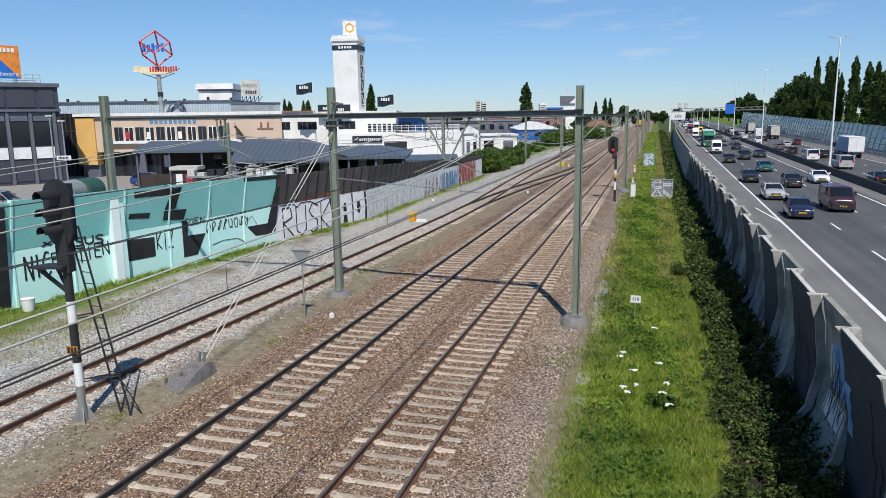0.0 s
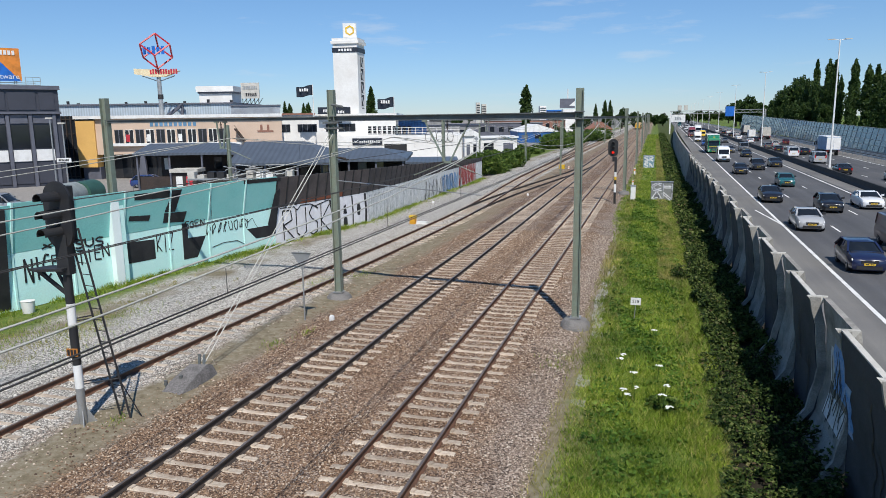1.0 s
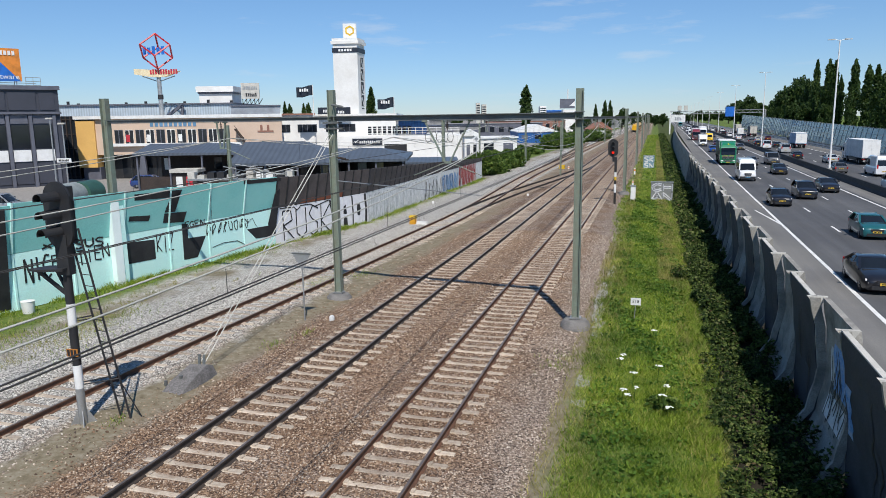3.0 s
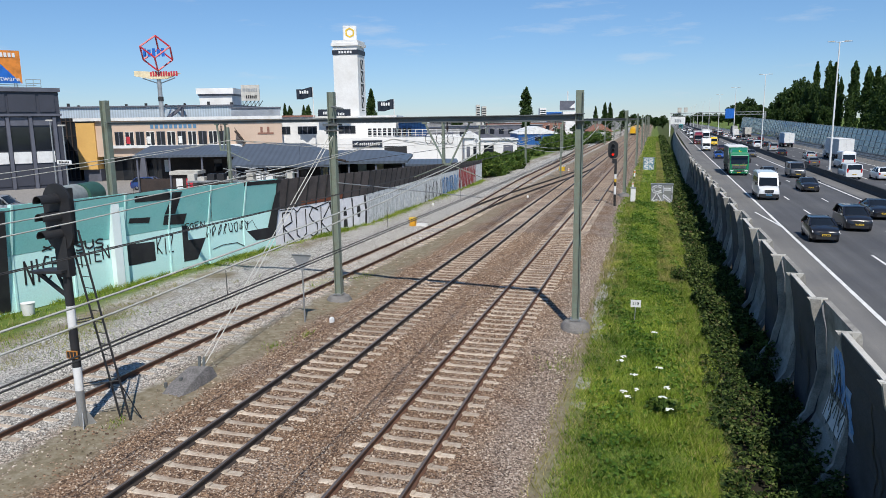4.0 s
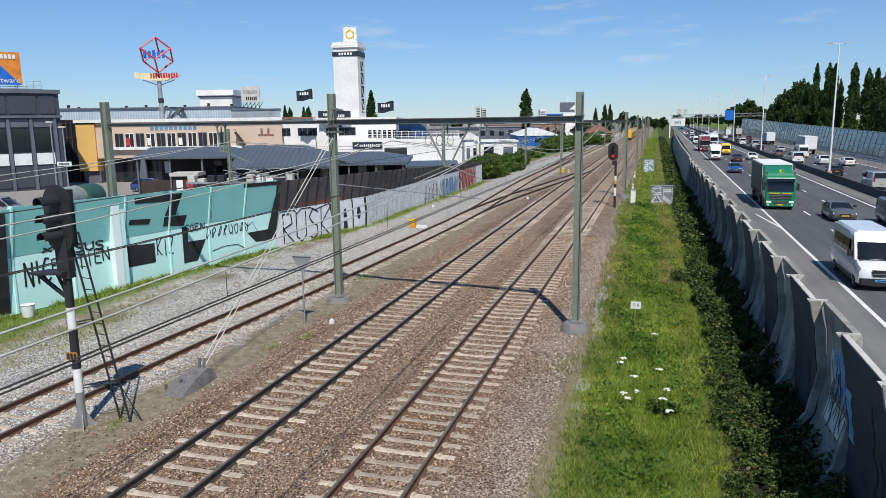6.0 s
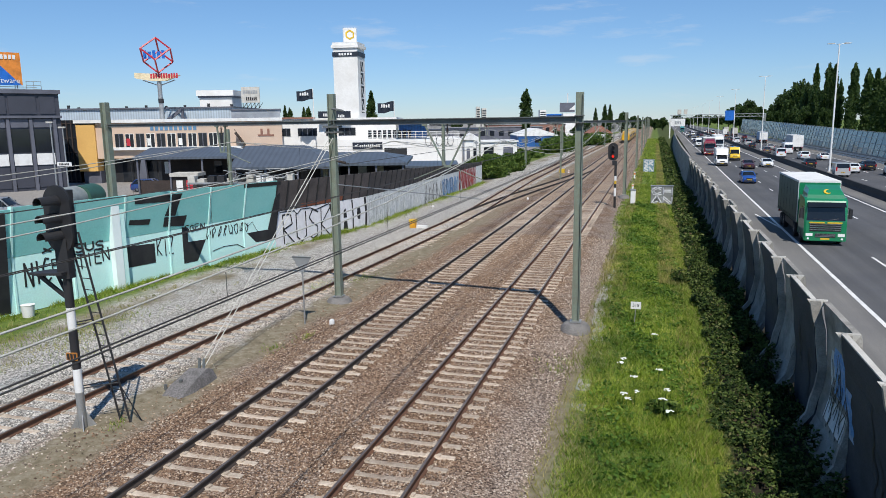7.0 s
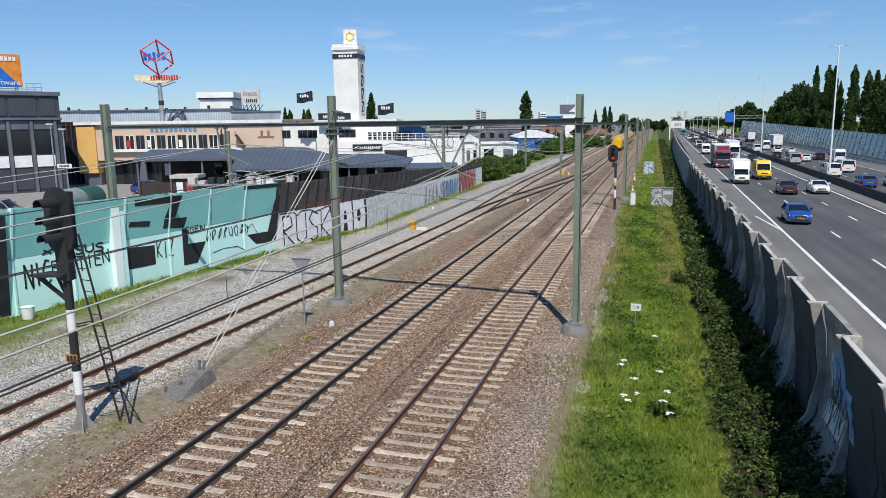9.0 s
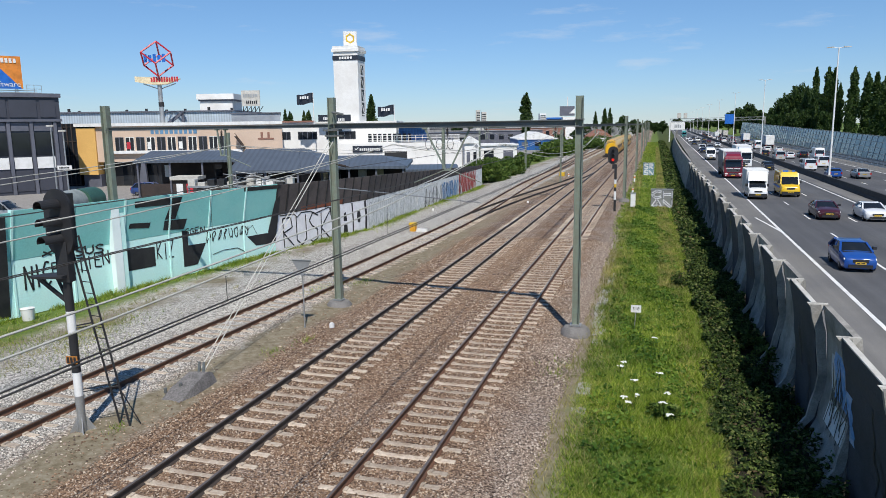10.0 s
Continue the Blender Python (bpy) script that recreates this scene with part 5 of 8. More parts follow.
def showroom():
    d = 104.0
    t = thing("showroom_building", "beige two-storey showroom with orange corner and window band", "commercial building", town(0, d, 0, 0))
    u0, u1, u2 = -52.6, -49.91, -23.02
    zt, zm, zb = 8.05, 1.16, 2.95
    part("wall", Shape().prism([(u1, 0, zb), (u2, 0, zb), (u2 - 3.9, 16, zb), (u1, 16, zb)], (0, 0, zt - zb)), M_beige, t)
    part("corner_wall", Shape().box(u0, u1 - 0.01, -0.3, 15, zm, zt - 0.2), M_orange_wall, t, "yellow-orange corner")
    part("ground_floor", Shape().prism([(u0 + 0.5, 1.6, -0.7), (u2 - 0.8, 1.6, -0.7), (u2 - 4.2, 15, -0.7), (u0 + 0.5, 15, -0.7)], (0, 0, zb + 0.7)), M_black, t, "dark recessed ground floor")
    part("roof_edge", Shape().prism([(u0 - 0.2, -0.5, zt), (u2 + 0.2, -0.5, zt), (u2 - 3.8, 16.2, zt), (u0 - 0.2, 16.2, zt)], (0, 0, 0.45)), M_white, t, "white roof edge")
    part("soffit_band", Shape().box(u1 + 1.5, -28.75, -0.6, 0.0, 4.15, 4.55), M_white, t, "white ledge")
    part("pier", Shape().box(u0 + 0.3, u0 + 2.8, 0.2, 1.5, -0.7, zm), M_anth_light, t, "grey pier")
    s = Shape()
    s.prism([(-44.44, 0.2, -0.7), (-43.05, 0.2, -0.7), (-43.29, 0.2, zb), (-43.78, 0.2, zb)], (0, 0.5, 0))
    part("pier", s, M_anth_light, t, "slanted grey pier")
    z0, z1 = 4.47, 6.49
    a, n = -47.2, 11
    w = (-30.6 - a) / n
    for k in range(n):
        facade_window(t, a + k * w, a + (k + 0.82) * w, z0, z1, 0, M_white if k % 2 else M_anth_light, 2)
        if k in (1, 3, 6):
            part("poster", Shape().box(a + (k + 0.1) * w, a + (k + 0.45) * w, -0.12, -0.10, z0 + 0.3, z1 - 0.7), M_red if k == 1 else M_white, t, "coloured window poster")
    for k in range(7):
        x = -47.13 + k * 1.75
        part("shop_window", Shape().box(x, x + 1.55, 1.5, 1.58, -0.5, zb - 0.5), M_glass, t)
    bars(t, -41.99, -35.12, 6.89, 7.61, 10, surf("blue_letters", (0.13, 0.27, 0.42), 0.5), -0.01)
    s = Shape()
    s.box(-26.54, -24.25, -0.06, 0, 5.9, 6.14)
    s.box(-26.13, -25.8, -0.06, 0, 6.14, 6.95)
    s.box(-25.15, -24.82, -0.06, 0, 6.14, 6.95)
    part("emblem", s, M_brick, t, "dark red wall emblem")
    s = Shape()
    s.beam((-29.56, -0.8, 6.44), (-28.26, -0.8, 4.65), 0.9, 0.12)
    s.beam((-29.56, -1.2, 6.92), (-28.26, -1.2, 5.13), 0.06, 0.06)
    part("outside_stair", s, M_brown_wood, t, "steel outside stair")
    # glazed stair tower between the two buildings
    g = thing("stair_tower", "dark glazed stair tower with brown frames", "building", town(0, d + 2.0))
    x0, x1 = -56.44, -53.7
    part("wall", Shape().box(x0, x1, 0, 8, -0.7, 8.55), M_glass, g)
    fr = Shape()
    for k in range(5):
        x = x0 + (x1 - x0) * k / 4
        fr.box(x - 0.08, x + 0.08, -0.15, 0, -0.7, 8.55)
    for k in range(5):
        z = -0.4 + k * 2.1
        fr.box(x0, x1, -0.12, 0, z, z + 0.12)
    part("mullion", fr, M_brown_wood, g, "brown mullions")


showroom()


def hall():
    t = thing("warehouse", "long warehouse clad in pale blue-grey profiled sheet", "warehouse", town(0, 126))
    part("wall", Shape().box(-66.6, -36.2, 0, 30, -0.7, 10.5), M_hall, t)
    part("wall", Shape().prism([(-36.0, -2, -0.7), (-27.6, -2, -0.7), (-34.4, 28, -0.7), (-36.0, 28, -0.7)], (0, 0, 10.72)), surf("grey_sheet", (0.34, 0.37, 0.41), 0.6, coarse=0.3), t, "plain grey end wall")
    part("roof_edge", Shape().box(-66.8, -36.1, -0.3, 30, 10.5, 10.74), M_anth_light, t)
    part("roof_edge", Shape().prism([(-36.2, -2.2, 10.02), (-27.4, -2.2, 10.02), (-34.2, 28, 10.02), (-36.2, 28, 10.02)], (0, 0, 0.18)), M_anth_light, t)
    s = Shape()
    rg = random.Random(2)
    for k in range(9):
        x = -66.7 + k * 3.6 + rg.uniform(-1, 1)
        s.tube((x, 2, 10.55), (x, 2, 10.55 + rg.uniform(0.4, 0.8)), 0.25, 0.25, 8)
    part("roof_vent", s, M_black, t)
    s = Shape()
    s.beam((-46.94, -2, 8.51), (-44.31, -2, 10.38), 0.5, 0.5)
    s.beam((-44.31, -2, 10.38), (-44.31, -2, 8.48), 0.4, 0.4, (0, 1, 0))
    part("duct", s, M_anth_light, t, "slanted grey duct")
    h = thing("roof_house", "white plant house on a flat roof", "roof structure", town(0.57, 130, 0.3))
    x0, x1 = -44.21, -37.57
    part("wall", Shape().box(x0 + 0.4, x1 - 0.4, 0, 6, 10.05, 12.43), M_white_wall, h)
    part("cornice", Shape().box(x0, x1, -0.5, 6.5, 12.43, 13.41), M_white_wall, h)
    part("band", Shape().box(x0 + 0.2, x1 - 0.2, -0.2, 6.2, 12.13, 12.43), M_anth_light, h)
    b = thing("billboard", "weathered white rooftop sign on legs", "billboard", town(0.5, 128))
    part("panel", Shape().box(-35.68, -32.46, 0, 0.2, 11.4, 14.12), M_conc_light, b)
    bars(b, -35.38, -32.76, 12.95, 13.53, 9, M_galv, -0.01)
    bars(b, -34.88, -32.87, 11.79, 12.37, 6, M_tag, -0.01)
    s = Shape()
    for px in (-35.48, -34.78, -34.07, -33.37, -32.66):
        s.tube((px, 0.1, 10.42), (px, 0.1, 11.49), 0.08, 0.08, 6)
        s.tube((px, 0.1, 10.42), (px + 0.7, 0.1, 11.4), 0.06, 0.06, 6)
    part("leg", s, M_black, b)


hall()


def cube_sign():
    d = 118.0
    t = thing("cube_sign", "red wire-frame cube sign on a tall steel pole", "sign", town(-45.57, d))
    zc = 18.75
    s = Shape()
    s.tube((0.1, 0, -0.7), (0, 0, 14.94), 0.42, 0.34, 12)
    part("pole", s, M_galv, t, "grey steel pole", smooth=True)
    part("pole_band", Shape().tube((0.06, 0, 11.19), (0.06, 0, 11.91), 0.43, 0.43, 12), M_black, t)
    R = Matrix.Rotation(radians(14), 3, "Z") @ Matrix.Rotation(radians(54.74), 3, "X") @ Matrix.Rotation(radians(45), 3, "Z")
    a = 1.58
    c = {(i, j, k): R @ Vector((i * a, j * a, k * a)) + Vector((-0.05, 0, zc)) for i in (-1, 1) for j in (-1, 1) for k in (-1, 1)}
    for p in c:
        for ax in range(3):
            if p[ax] < 0:
                q2 = list(p)
                q2[ax] = 1
                e = Shape()
                e.beam(c[p], c[tuple(q2)], 0.19, 0.19, (0.3, 1, 0.2))
                part("edge_bar", e, M_red, t)
    bars(t, -2.1, 1.6, zc - 0.55, zc + 0.75, 5, M_blue_sign, -0.3, label="blue emblem shapes")
    z0, z1 = 15.05, 16.0
    s = Shape()
    s.prism([(-50.23 - -46.53, -0.6, z1), (-43.0 - -46.53, -0.6, z1 - 0.4), (1.2, -0.6, z0 - 0.35), (-1.2, -0.6, z0 - 0.35), (-50.23 - -46.53, -0.6, z0 + 0.1)], (0, 1.0, 0))
    part("name_board", s, M_cream, t, "cream sign board")
    bars(t, -47.64 - -46.53, -43.1 - -46.53, z0 + 0.05, z1 - 0.1, 11, M_red, -0.62)
    s = Shape()
    for k in (-1, 1):
        s.beam((k * 2.6, 0, z0 - 0.2), (0, 0, z0 - 1.1), 0.15, 0.15)
    part("bracket", s, M_galv, t)


cube_sign()


def store():
    d = 146.0
    t = thing("store_building", "white rendered store with roof terrace and window band", "store", town(0, d))
    zt = 8.35
    part("wall", Shape().box(-32.67, -9.13, 0, 25, -0.7, zt), M_white_wall, t)
    part("roof_edge", Shape().box(-32.78, -9.01, -0.3, 25.2, zt, zt + 0.35), M_white, t)
    part("awning_band", Shape().box(-32.55, -25.43, -0.5, -0.1, 8.6, 8.93), M_brick, t, "reddish roof tiles")
    part("annex", Shape().box(-20.5, 4.0, -4, 20, -0.7, 4.3), M_white_wall, t)
    z0, z1 = 5.16, 6.74
    for a, b, n in ((-32.32, -30.6, 2), (-29.11, -25.2, 4), (-23.37, -21.99, 2), (-20.84, -17.4, 3)):
        facade_window(t, a, b, z0, z1, 0, M_anth_light, n)
    rr = Shape()
    zr = 4.3
    a, b = -14.91, 3.6
    for z in (0.5, 1.0, 1.5):
        rr.tube((a, -3.8, zr + z), (b, -3.8, zr + z), 0.05, 0.05, 6)
    x = a
    while x < b:
        rr.tube((x, -3.8, zr), (x, -3.8, zr + 1.5), 0.05, 0.05, 6)
        x += 1.4
    part("terrace_railing", rr, M_white, t)
    for k in range(9):
        x = -14.87 + k * 1.0
        part("window", Shape().box(x, x + 0.7, -0.1, 0, 4.54, 6.12), M_glass, t)
    part("terrace_roof", Shape().box(-9.0, -1.5, -3, 6, 7.6, 7.85), M_anth, t, "dark terrace roof")
    part("terrace_screen", Shape().box(-8.7, -3.0, 0.35, 0.6, 4.51, 7.5), M_blue_roof, t, "blue terrace screens")
    part("gate", Shape().box(-11.33, -6.87, -4.1, -4.0, -0.7, 2.7), M_black, t, "open dark loading door")
    part("sign", Shape().box(-17.6, -11.7, -4.2, -4.01, 2.55, 3.85), M_navy, t, "dark sign board")
    bars(t, -16.2, -12.1, 2.9, 3.42, 10, M_white, -4.21)
    part("emblem", Shape().prism([(-17.2, -4.23, 3.3), (-16.95, -4.23, 3.0), (-16.4, -4.23, 3.5), (-16.5, -4.23, 3.58), (-16.95, -4.23, 3.2), (-17.1, -4.23, 3.38)], (0, 0.02, 0)), M_white, t, "white tick emblem")
    s = Shape()
    rg = random.Random(9)
    for k in range(5):
        x = -2.62 + k * 1.1
        for j in range(7):
            a1, a2 = j * 0.9, (j + 1) * 0.9
            s.beam((x + 0.6 * math.cos(a1), -4.05, 4 + 1.1 * math.sin(a1)), (x + 0.6 * math.cos(a2), -4.05, 4 + 1.1 * math.sin(a2)), 0.08, 0.08)
    part("scrawl", s, M_tag, t, "black sprayed letters")
    # tower
    w = thing("store_tower", "white tower with dark name band and glazed slot", "tower", town(-18.72, 150, 0, -10))
    zt = 22.53
    e = 2.55
    part("shaft", Shape().box(-e, e, -e, e, -0.7, zt), M_white_wall, w)
    part("cornice", Shape().box(-e - 0.3, e + 0.3, -e - 0.3, e + 0.3, zt, 23.09), M_white_wall, w)
    part("crown", Shape().box(-e - 0.1, e + 0.1, -e - 0.1, e + 0.1, 23.09, 23.64), M_white, w)
    part("name_band", Shape().box(-e - 0.12, e + 0.12, -e - 0.12, e + 0.12, 20.86, 21.75), M_navy, w, "dark name band")
    bars(w, -1.3, 1.6, 21.08, 21.53, 5, M_white, -e - 0.13)
    part("slot", Shape().box(e + 0.01, e + 0.08, -0.6, 1.1, 9.71, 19.93), M_black, w, "tall dark glazed slot")
    s = Shape()
    for k in range(4):
        za = 10.06 + k * 2.6
        s.beam((e + 0.09, -0.4, za + 1.9), (e + 0.09, 0.7, za + 0.3), 0.1, 0.35)
        s.box(e + 0.05, e + 0.12, -0.6, 1.1, za - 0.15, za + 0.15)
    part("slat", s, M_white, w)
    g = thing("roof_sign", "white square roof sign with yellow hexagon", "sign", town(-18.33, 149.5, 0, 5))
    zc, r = 25.3, 1.38
    part("panel", Shape().box(-r, r, 0, 0.5, zc - r, zc + r, 0.15), M_white, g)
    s = Shape()
    six = [(math.cos(math.pi / 3 * k + math.pi / 6), math.sin(math.pi / 3 * k + math.pi / 6)) for k in range(6)]
    s.add([(q * cx, y, zc + q * cz) for q, y in ((1.0, -0.06), (0.68, -0.06), (0.68, 0.0), (1.0, 0.0)) for cx, cz in six],
          [(6 * j + k, 6 * ((j + 1) % 4) + k, 6 * ((j + 1) % 4) + (k + 1) % 6, 6 * j + (k + 1) % 6) for j in range(4) for k in range(6)])
    part("hexagon", s, M_yellow, g, "yellow hexagon ring")
    part("leg", Shape().box(-0.1, 0.1, 0.1, 0.4, zc - r - 0.8, zc - r), M_galv, g)
    b = thing("sign_bank", "row of dark signs along a roof edge", "sign", town(0, 144))
    part("panel", Shape().box(-24.52, -18.06, 0, 0.3, 8.68, 10.01), M_navy, b)
    bars(b, -23.5, -22.59, 9.02, 9.57, 3, M_white, -0.01)
    bars(b, -20.56, -19.2, 8.8, 9.35, 4, M_white, -0.01)


store()


def flag(u, d, zt, zb, side):
    t = thing("flagpole", "dark flag on a white pole above the roofs", "flag", town(u, d), "flags")
    part("pole", Shape().tube((0, 0, zb), (0, 0, zt), 0.10, 0.07, 8), M_white, t)
    s = Shape()
    n = 8
    top = [(side * k * 0.4, 0.25 * math.sin(k * 1.1), zt - 0.1 - 0.06 * k + 0.1 * math.sin(k)) for k in range(n + 1)]
    for a, b in zip(top[:-1], top[1:]):
        s.add([a, b, (b[0], b[1], b[2] - 1.9), (a[0], a[1], a[2] - 1.9), (a[0], a[1] + 0.02, a[2]), (b[0], b[1] + 0.02, b[2]), (b[0], b[1] + 0.02, b[2] - 1.9), (a[0], a[1] + 0.02, a[2] - 1.9)],
              [(0, 1, 2, 3), (7, 6, 5, 4), (0, 4, 5, 1), (3, 2, 6, 7)])
    f = part("cloth", s, M_navy, t, "rippling dark cloth", smooth=True)
    bars(f, side * 1.6 - 0.9, side * 1.6 + 0.9, zt - 1.3, zt - 0.7, 4, M_white, -0.28)


flag(-24.67, 140, 14.27, 7.85, -1)
flag(-9.09, 140, 11.8, 7.65, -1)


def canopy(u0, u1, d0, d1, ze, zr, ridge0, ridge1, label, back=0.4):
    """A low hipped roof on posts over an open dark hall."""
    t = thing("canopy_hall", label, "shed", town(0, d0))
    D = d1 - d0
    s = Shape()
    dr = D * back
    a, b, c, e = (u0, 0, ze), (u1, 0, ze), (u1, D, ze), (u0, D, ze)
    r0, r1 = (ridge0, dr, zr), (ridge1, dr, zr)
    th = 0.25
    low = lambda p: (p[0], p[1], p[2] - th)
    s.add([a, b, c, e, r0, r1, low(a), low(b), low(c), low(e)], [(0, 1, 5, 4), (1, 2, 5), (2, 3, 4, 5), (3, 0, 4), (1, 0, 6, 7), (2, 1, 7, 8), (3, 2, 8, 9), (0, 3, 9, 6), (9, 8, 7, 6)])
    part("roof", s, M_roof_dark, t, "slate-blue sheet roof")
    n = max(3, int((u1 - u0) / 3.2))
    for k in range(n + 1):
        x = u0 + 0.4 + (u1 - u0 - 0.8) * k / n
        part("post", Shape().box(x - 0.09, x + 0.09, 0.2, 0.38, -0.7, ze - th), M_anth_light, t)
    part("back_wall", Shape().box(u0 + 0.6, u1 - 0.6, D * 0.55, D * 0.6, -0.7, ze - 0.2), M_brown_wood, t, "dark timber wall")
    part("fence", Shape().box(u0 + 0.2, u1 - 0.2, 0.6, 0.7, -0.7, ze * 0.35), M_brown_wood, t, "dark board fence")
    rg = random.Random(int(abs(u0)))
    for k in range(int((u1 - u0) / 2.0)):
        x = u0 + 1 + k * 2.0
        if rg.random() < 0.6:
            part("opening", Shape().box(x, x + rg.uniform(0.4, 1.0), D * 0.55 - 0.05, D * 0.55 - 0.01, ze * 0.45, ze * 0.8), rg.choice((M_white, M_glass, M_cream)), t)
    return t


canopy(-34.6, -22.9, 80, 92, 4.05, 5.0, -34.4, -25.0, "open shed with a low slate-blue roof in the yard")
canopy(-19.2, -9.7, 64, 78, 3.75, 5.5, -19.0, -13.3, "open dark timber hall with wide slate-blue roof")
canopy(-11.9, -3.3, 68, 82, 3.75, 4.6, -11.5, -6.2, "low dark hall with slate-blue roof behind the yard wall")
canopy(-6.19, 2.07, 86, 98, 2.34, 2.57, -5.53, 1.34, "low grey shed behind the yard wall", 0.5)


t = thing("diamond_sign", "white diamond-shaped sign on a slim pole by the wall", "sign", town(4.65, 96))
zc = 4.75
part("pole", Shape().tube((0, 0, -0.4), (0, 0, zc), 0.05, 0.05, 8), M_galv, t)
part("plate", Shape().prism([(0, -0.06, zc - 0.5), (0.5, -0.06, zc), (0, -0.06, zc + 0.5), (-0.5, -0.06, zc)], (0, 0.03, 0)), M_white, t)
part("inset", Shape().prism([(0, -0.07, zc - 0.3), (0.3, -0.07, zc), (0, -0.07, zc + 0.3), (-0.3, -0.07, zc)], (0, 0.008, 0)), M_galv, t, "grey inset")
# yard clutter
def block_rack(u, d, z, n, label):
    t = thing("material_rack", label, "rack", town(u, d))
    rg = random.Random(int(u * 3))
    part("deck", Shape().box(0, n * 0.8, 0, 1.2, z - 0.15, z), M_galv, t)
    for k in range(n):
        part("crate", Shape().box(k * 0.8 + 0.05, k * 0.8 + 0.62, 0.1, 0.9, z, z + rg.uniform(0.25, 0.55)), rg.choice((M_white, M_conc_light, M_black, M_brown_wood)), t)
    for x in (0.1, n * 0.4, n * 0.8 - 0.1):
        part("leg", Shape().box(x - 0.05, x + 0.05, 0.1, 0.2, -0.6, z - 0.15), M_galv, t)


block_rack(-20.82, 58, 2.89, 11, "steel rack stacked with pale crates and timber")
s = Shape()
rg = random.Random(12)
for k in range(26):
    a = Vector((rg.uniform(0, 4.6), rg.uniform(0, 1.2), rg.uniform(0.0, 0.9)))
    b = a + Vector((rg.uniform(-1.6, 1.6), rg.uniform(-0.4, 0.4), rg.uniform(-0.25, 0.25)))
    s.tube(a, b, 0.035, 0.035, 6)
for x in (0.3, 2.2, 4.2):
    s.tube((x, 0.6, -4.2), (x, 0.6, 0.3), 0.05, 0.05, 6)
p = to_town(-16.58, 56, 3.2)
solid("scaffolding", s, M_galv, "loose stack of galvanised scaffold tubes on stands", "scaffolding", pose(p.x, p.y, p.z, 0, 0, YAW))
t = thing("vending_kiosk", "grey kiosk with a pale roof in the car park", "kiosk", town(-29.53, 78))
part("body", Shape().box(0, 2.6, 0, 2, -0.6, 2.02), M_brown_wood, t)
part("roof", Shape().box(-0.2, 2.9, -0.3, 2.3, 2.02, 2.39), M_conc_light, t)
part("panel", Shape().box(0.4, 1.1, -0.06, -0.01, 0.1, 1.6), M_white, t)
part("panel", Shape().box(1.5, 2.2, -0.06, -0.01, 0.1, 1.6), M_red, t)
for px, d, m, l in ((-25.9, 48, surf("grey_tank", (0.28, 0.31, 0.30), 0.6), "grey round-topped container behind the wall"), (-25.68, 50, surf("green_tank", (0.035, 0.10, 0.07), 0.5), "dark green round-topped container behind the wall")):
    s = Shape()
    n = 14
    ring = [(0.95 * math.cos(math.pi * k / n), 0, 2.55 + 0.85 * math.sin(math.pi * k / n)) for k in range(n + 1)] + [(-0.95, 0, -0.55), (0.95, 0, -0.55)]
    s.prism(ring, (0, 2.2, 0))
    solid("container", s, m, l, "container", town(px, d), smooth=True)
for px, d, zt in ((-36.78, 70, 7.41), (-40.1, 74, 7.94)):
    t = thing("street_lamp", "slim grey street lamp in the car park", "street lamp", town(px, d), "yard lamps")
    part("pole", Shape().tube((0, 0, -0.6), (0, 0, zt), 0.09, 0.06, 10), M_galv, t)
    part("lamp_head", Shape().box(-1.5 if px < -42 else -0.4, 0.3, -0.15, 0.15, zt, zt + 0.15, 0.05), M_conc_light, t)
t = thing("street_name_sign", "grey name sign on a pole in the car park", "sign", town(-36.78, 69.7))
part("plate", Shape().box(-0.7, 0.7, -0.05, 0, 3.76, 4.15), M_white, t)
bars(t, -0.5, 0.5, 3.87, 4.04, 7, M_tag, -0.055)
t = thing("fence", "low grey wire fence along the car park", "fence", town(-27.8, 56))
for k in range(15):
    part("post", Shape().tube((k * 0.95, 0, -0.6), (k * 0.95, 0, 2.2), 0.025, 0.025, 6), M_galv, t)
part("rail", Shape().tube((0, 0, 2.1), (13.3, 0, 2.1), 0.02, 0.02, 6).tube((0, 0, 1.2), (13.3, 0, 1.2), 0.02, 0.02, 6), M_galv, t)

# ---- middle distance and skyline ----
def shed(u0, u1, d, depth, z, wall_m, roof_m, label, gable=0.0):
    t = thing("industrial_shed", label, "shed", town(0, d))
    part("wall", Shape().box(u0, u1, 0, depth, -0.7, z), wall_m, t)
    s = Shape()
    s.prism([(u0 - 0.3, -0.3, z), (u1 + 0.3, -0.3, z), (u1 + 0.3, -0.3, z + 0.3), ((u0 + u1) / 2, -0.3, z + 0.3 + gable), (u0 - 0.3, -0.3, z + 0.3)], (0, depth + 0.6, 0))
    part("roof", s, roof_m, t)
    rg = random.Random(int(abs(u0 * 3)))
    n = max(2, int((u1 - u0) / 4))
    for k in range(n):
        x = u0 + (u1 - u0) * (k + 0.3) / n
        part("door" if rg.random() < 0.4 else "window", Shape().box(x, x + (u1 - u0) / n * 0.5, -0.12, -0.02, z * 0.25, z * 0.7), rg.choice((M_glass, M_glass, M_anth_light)), t)
    return t


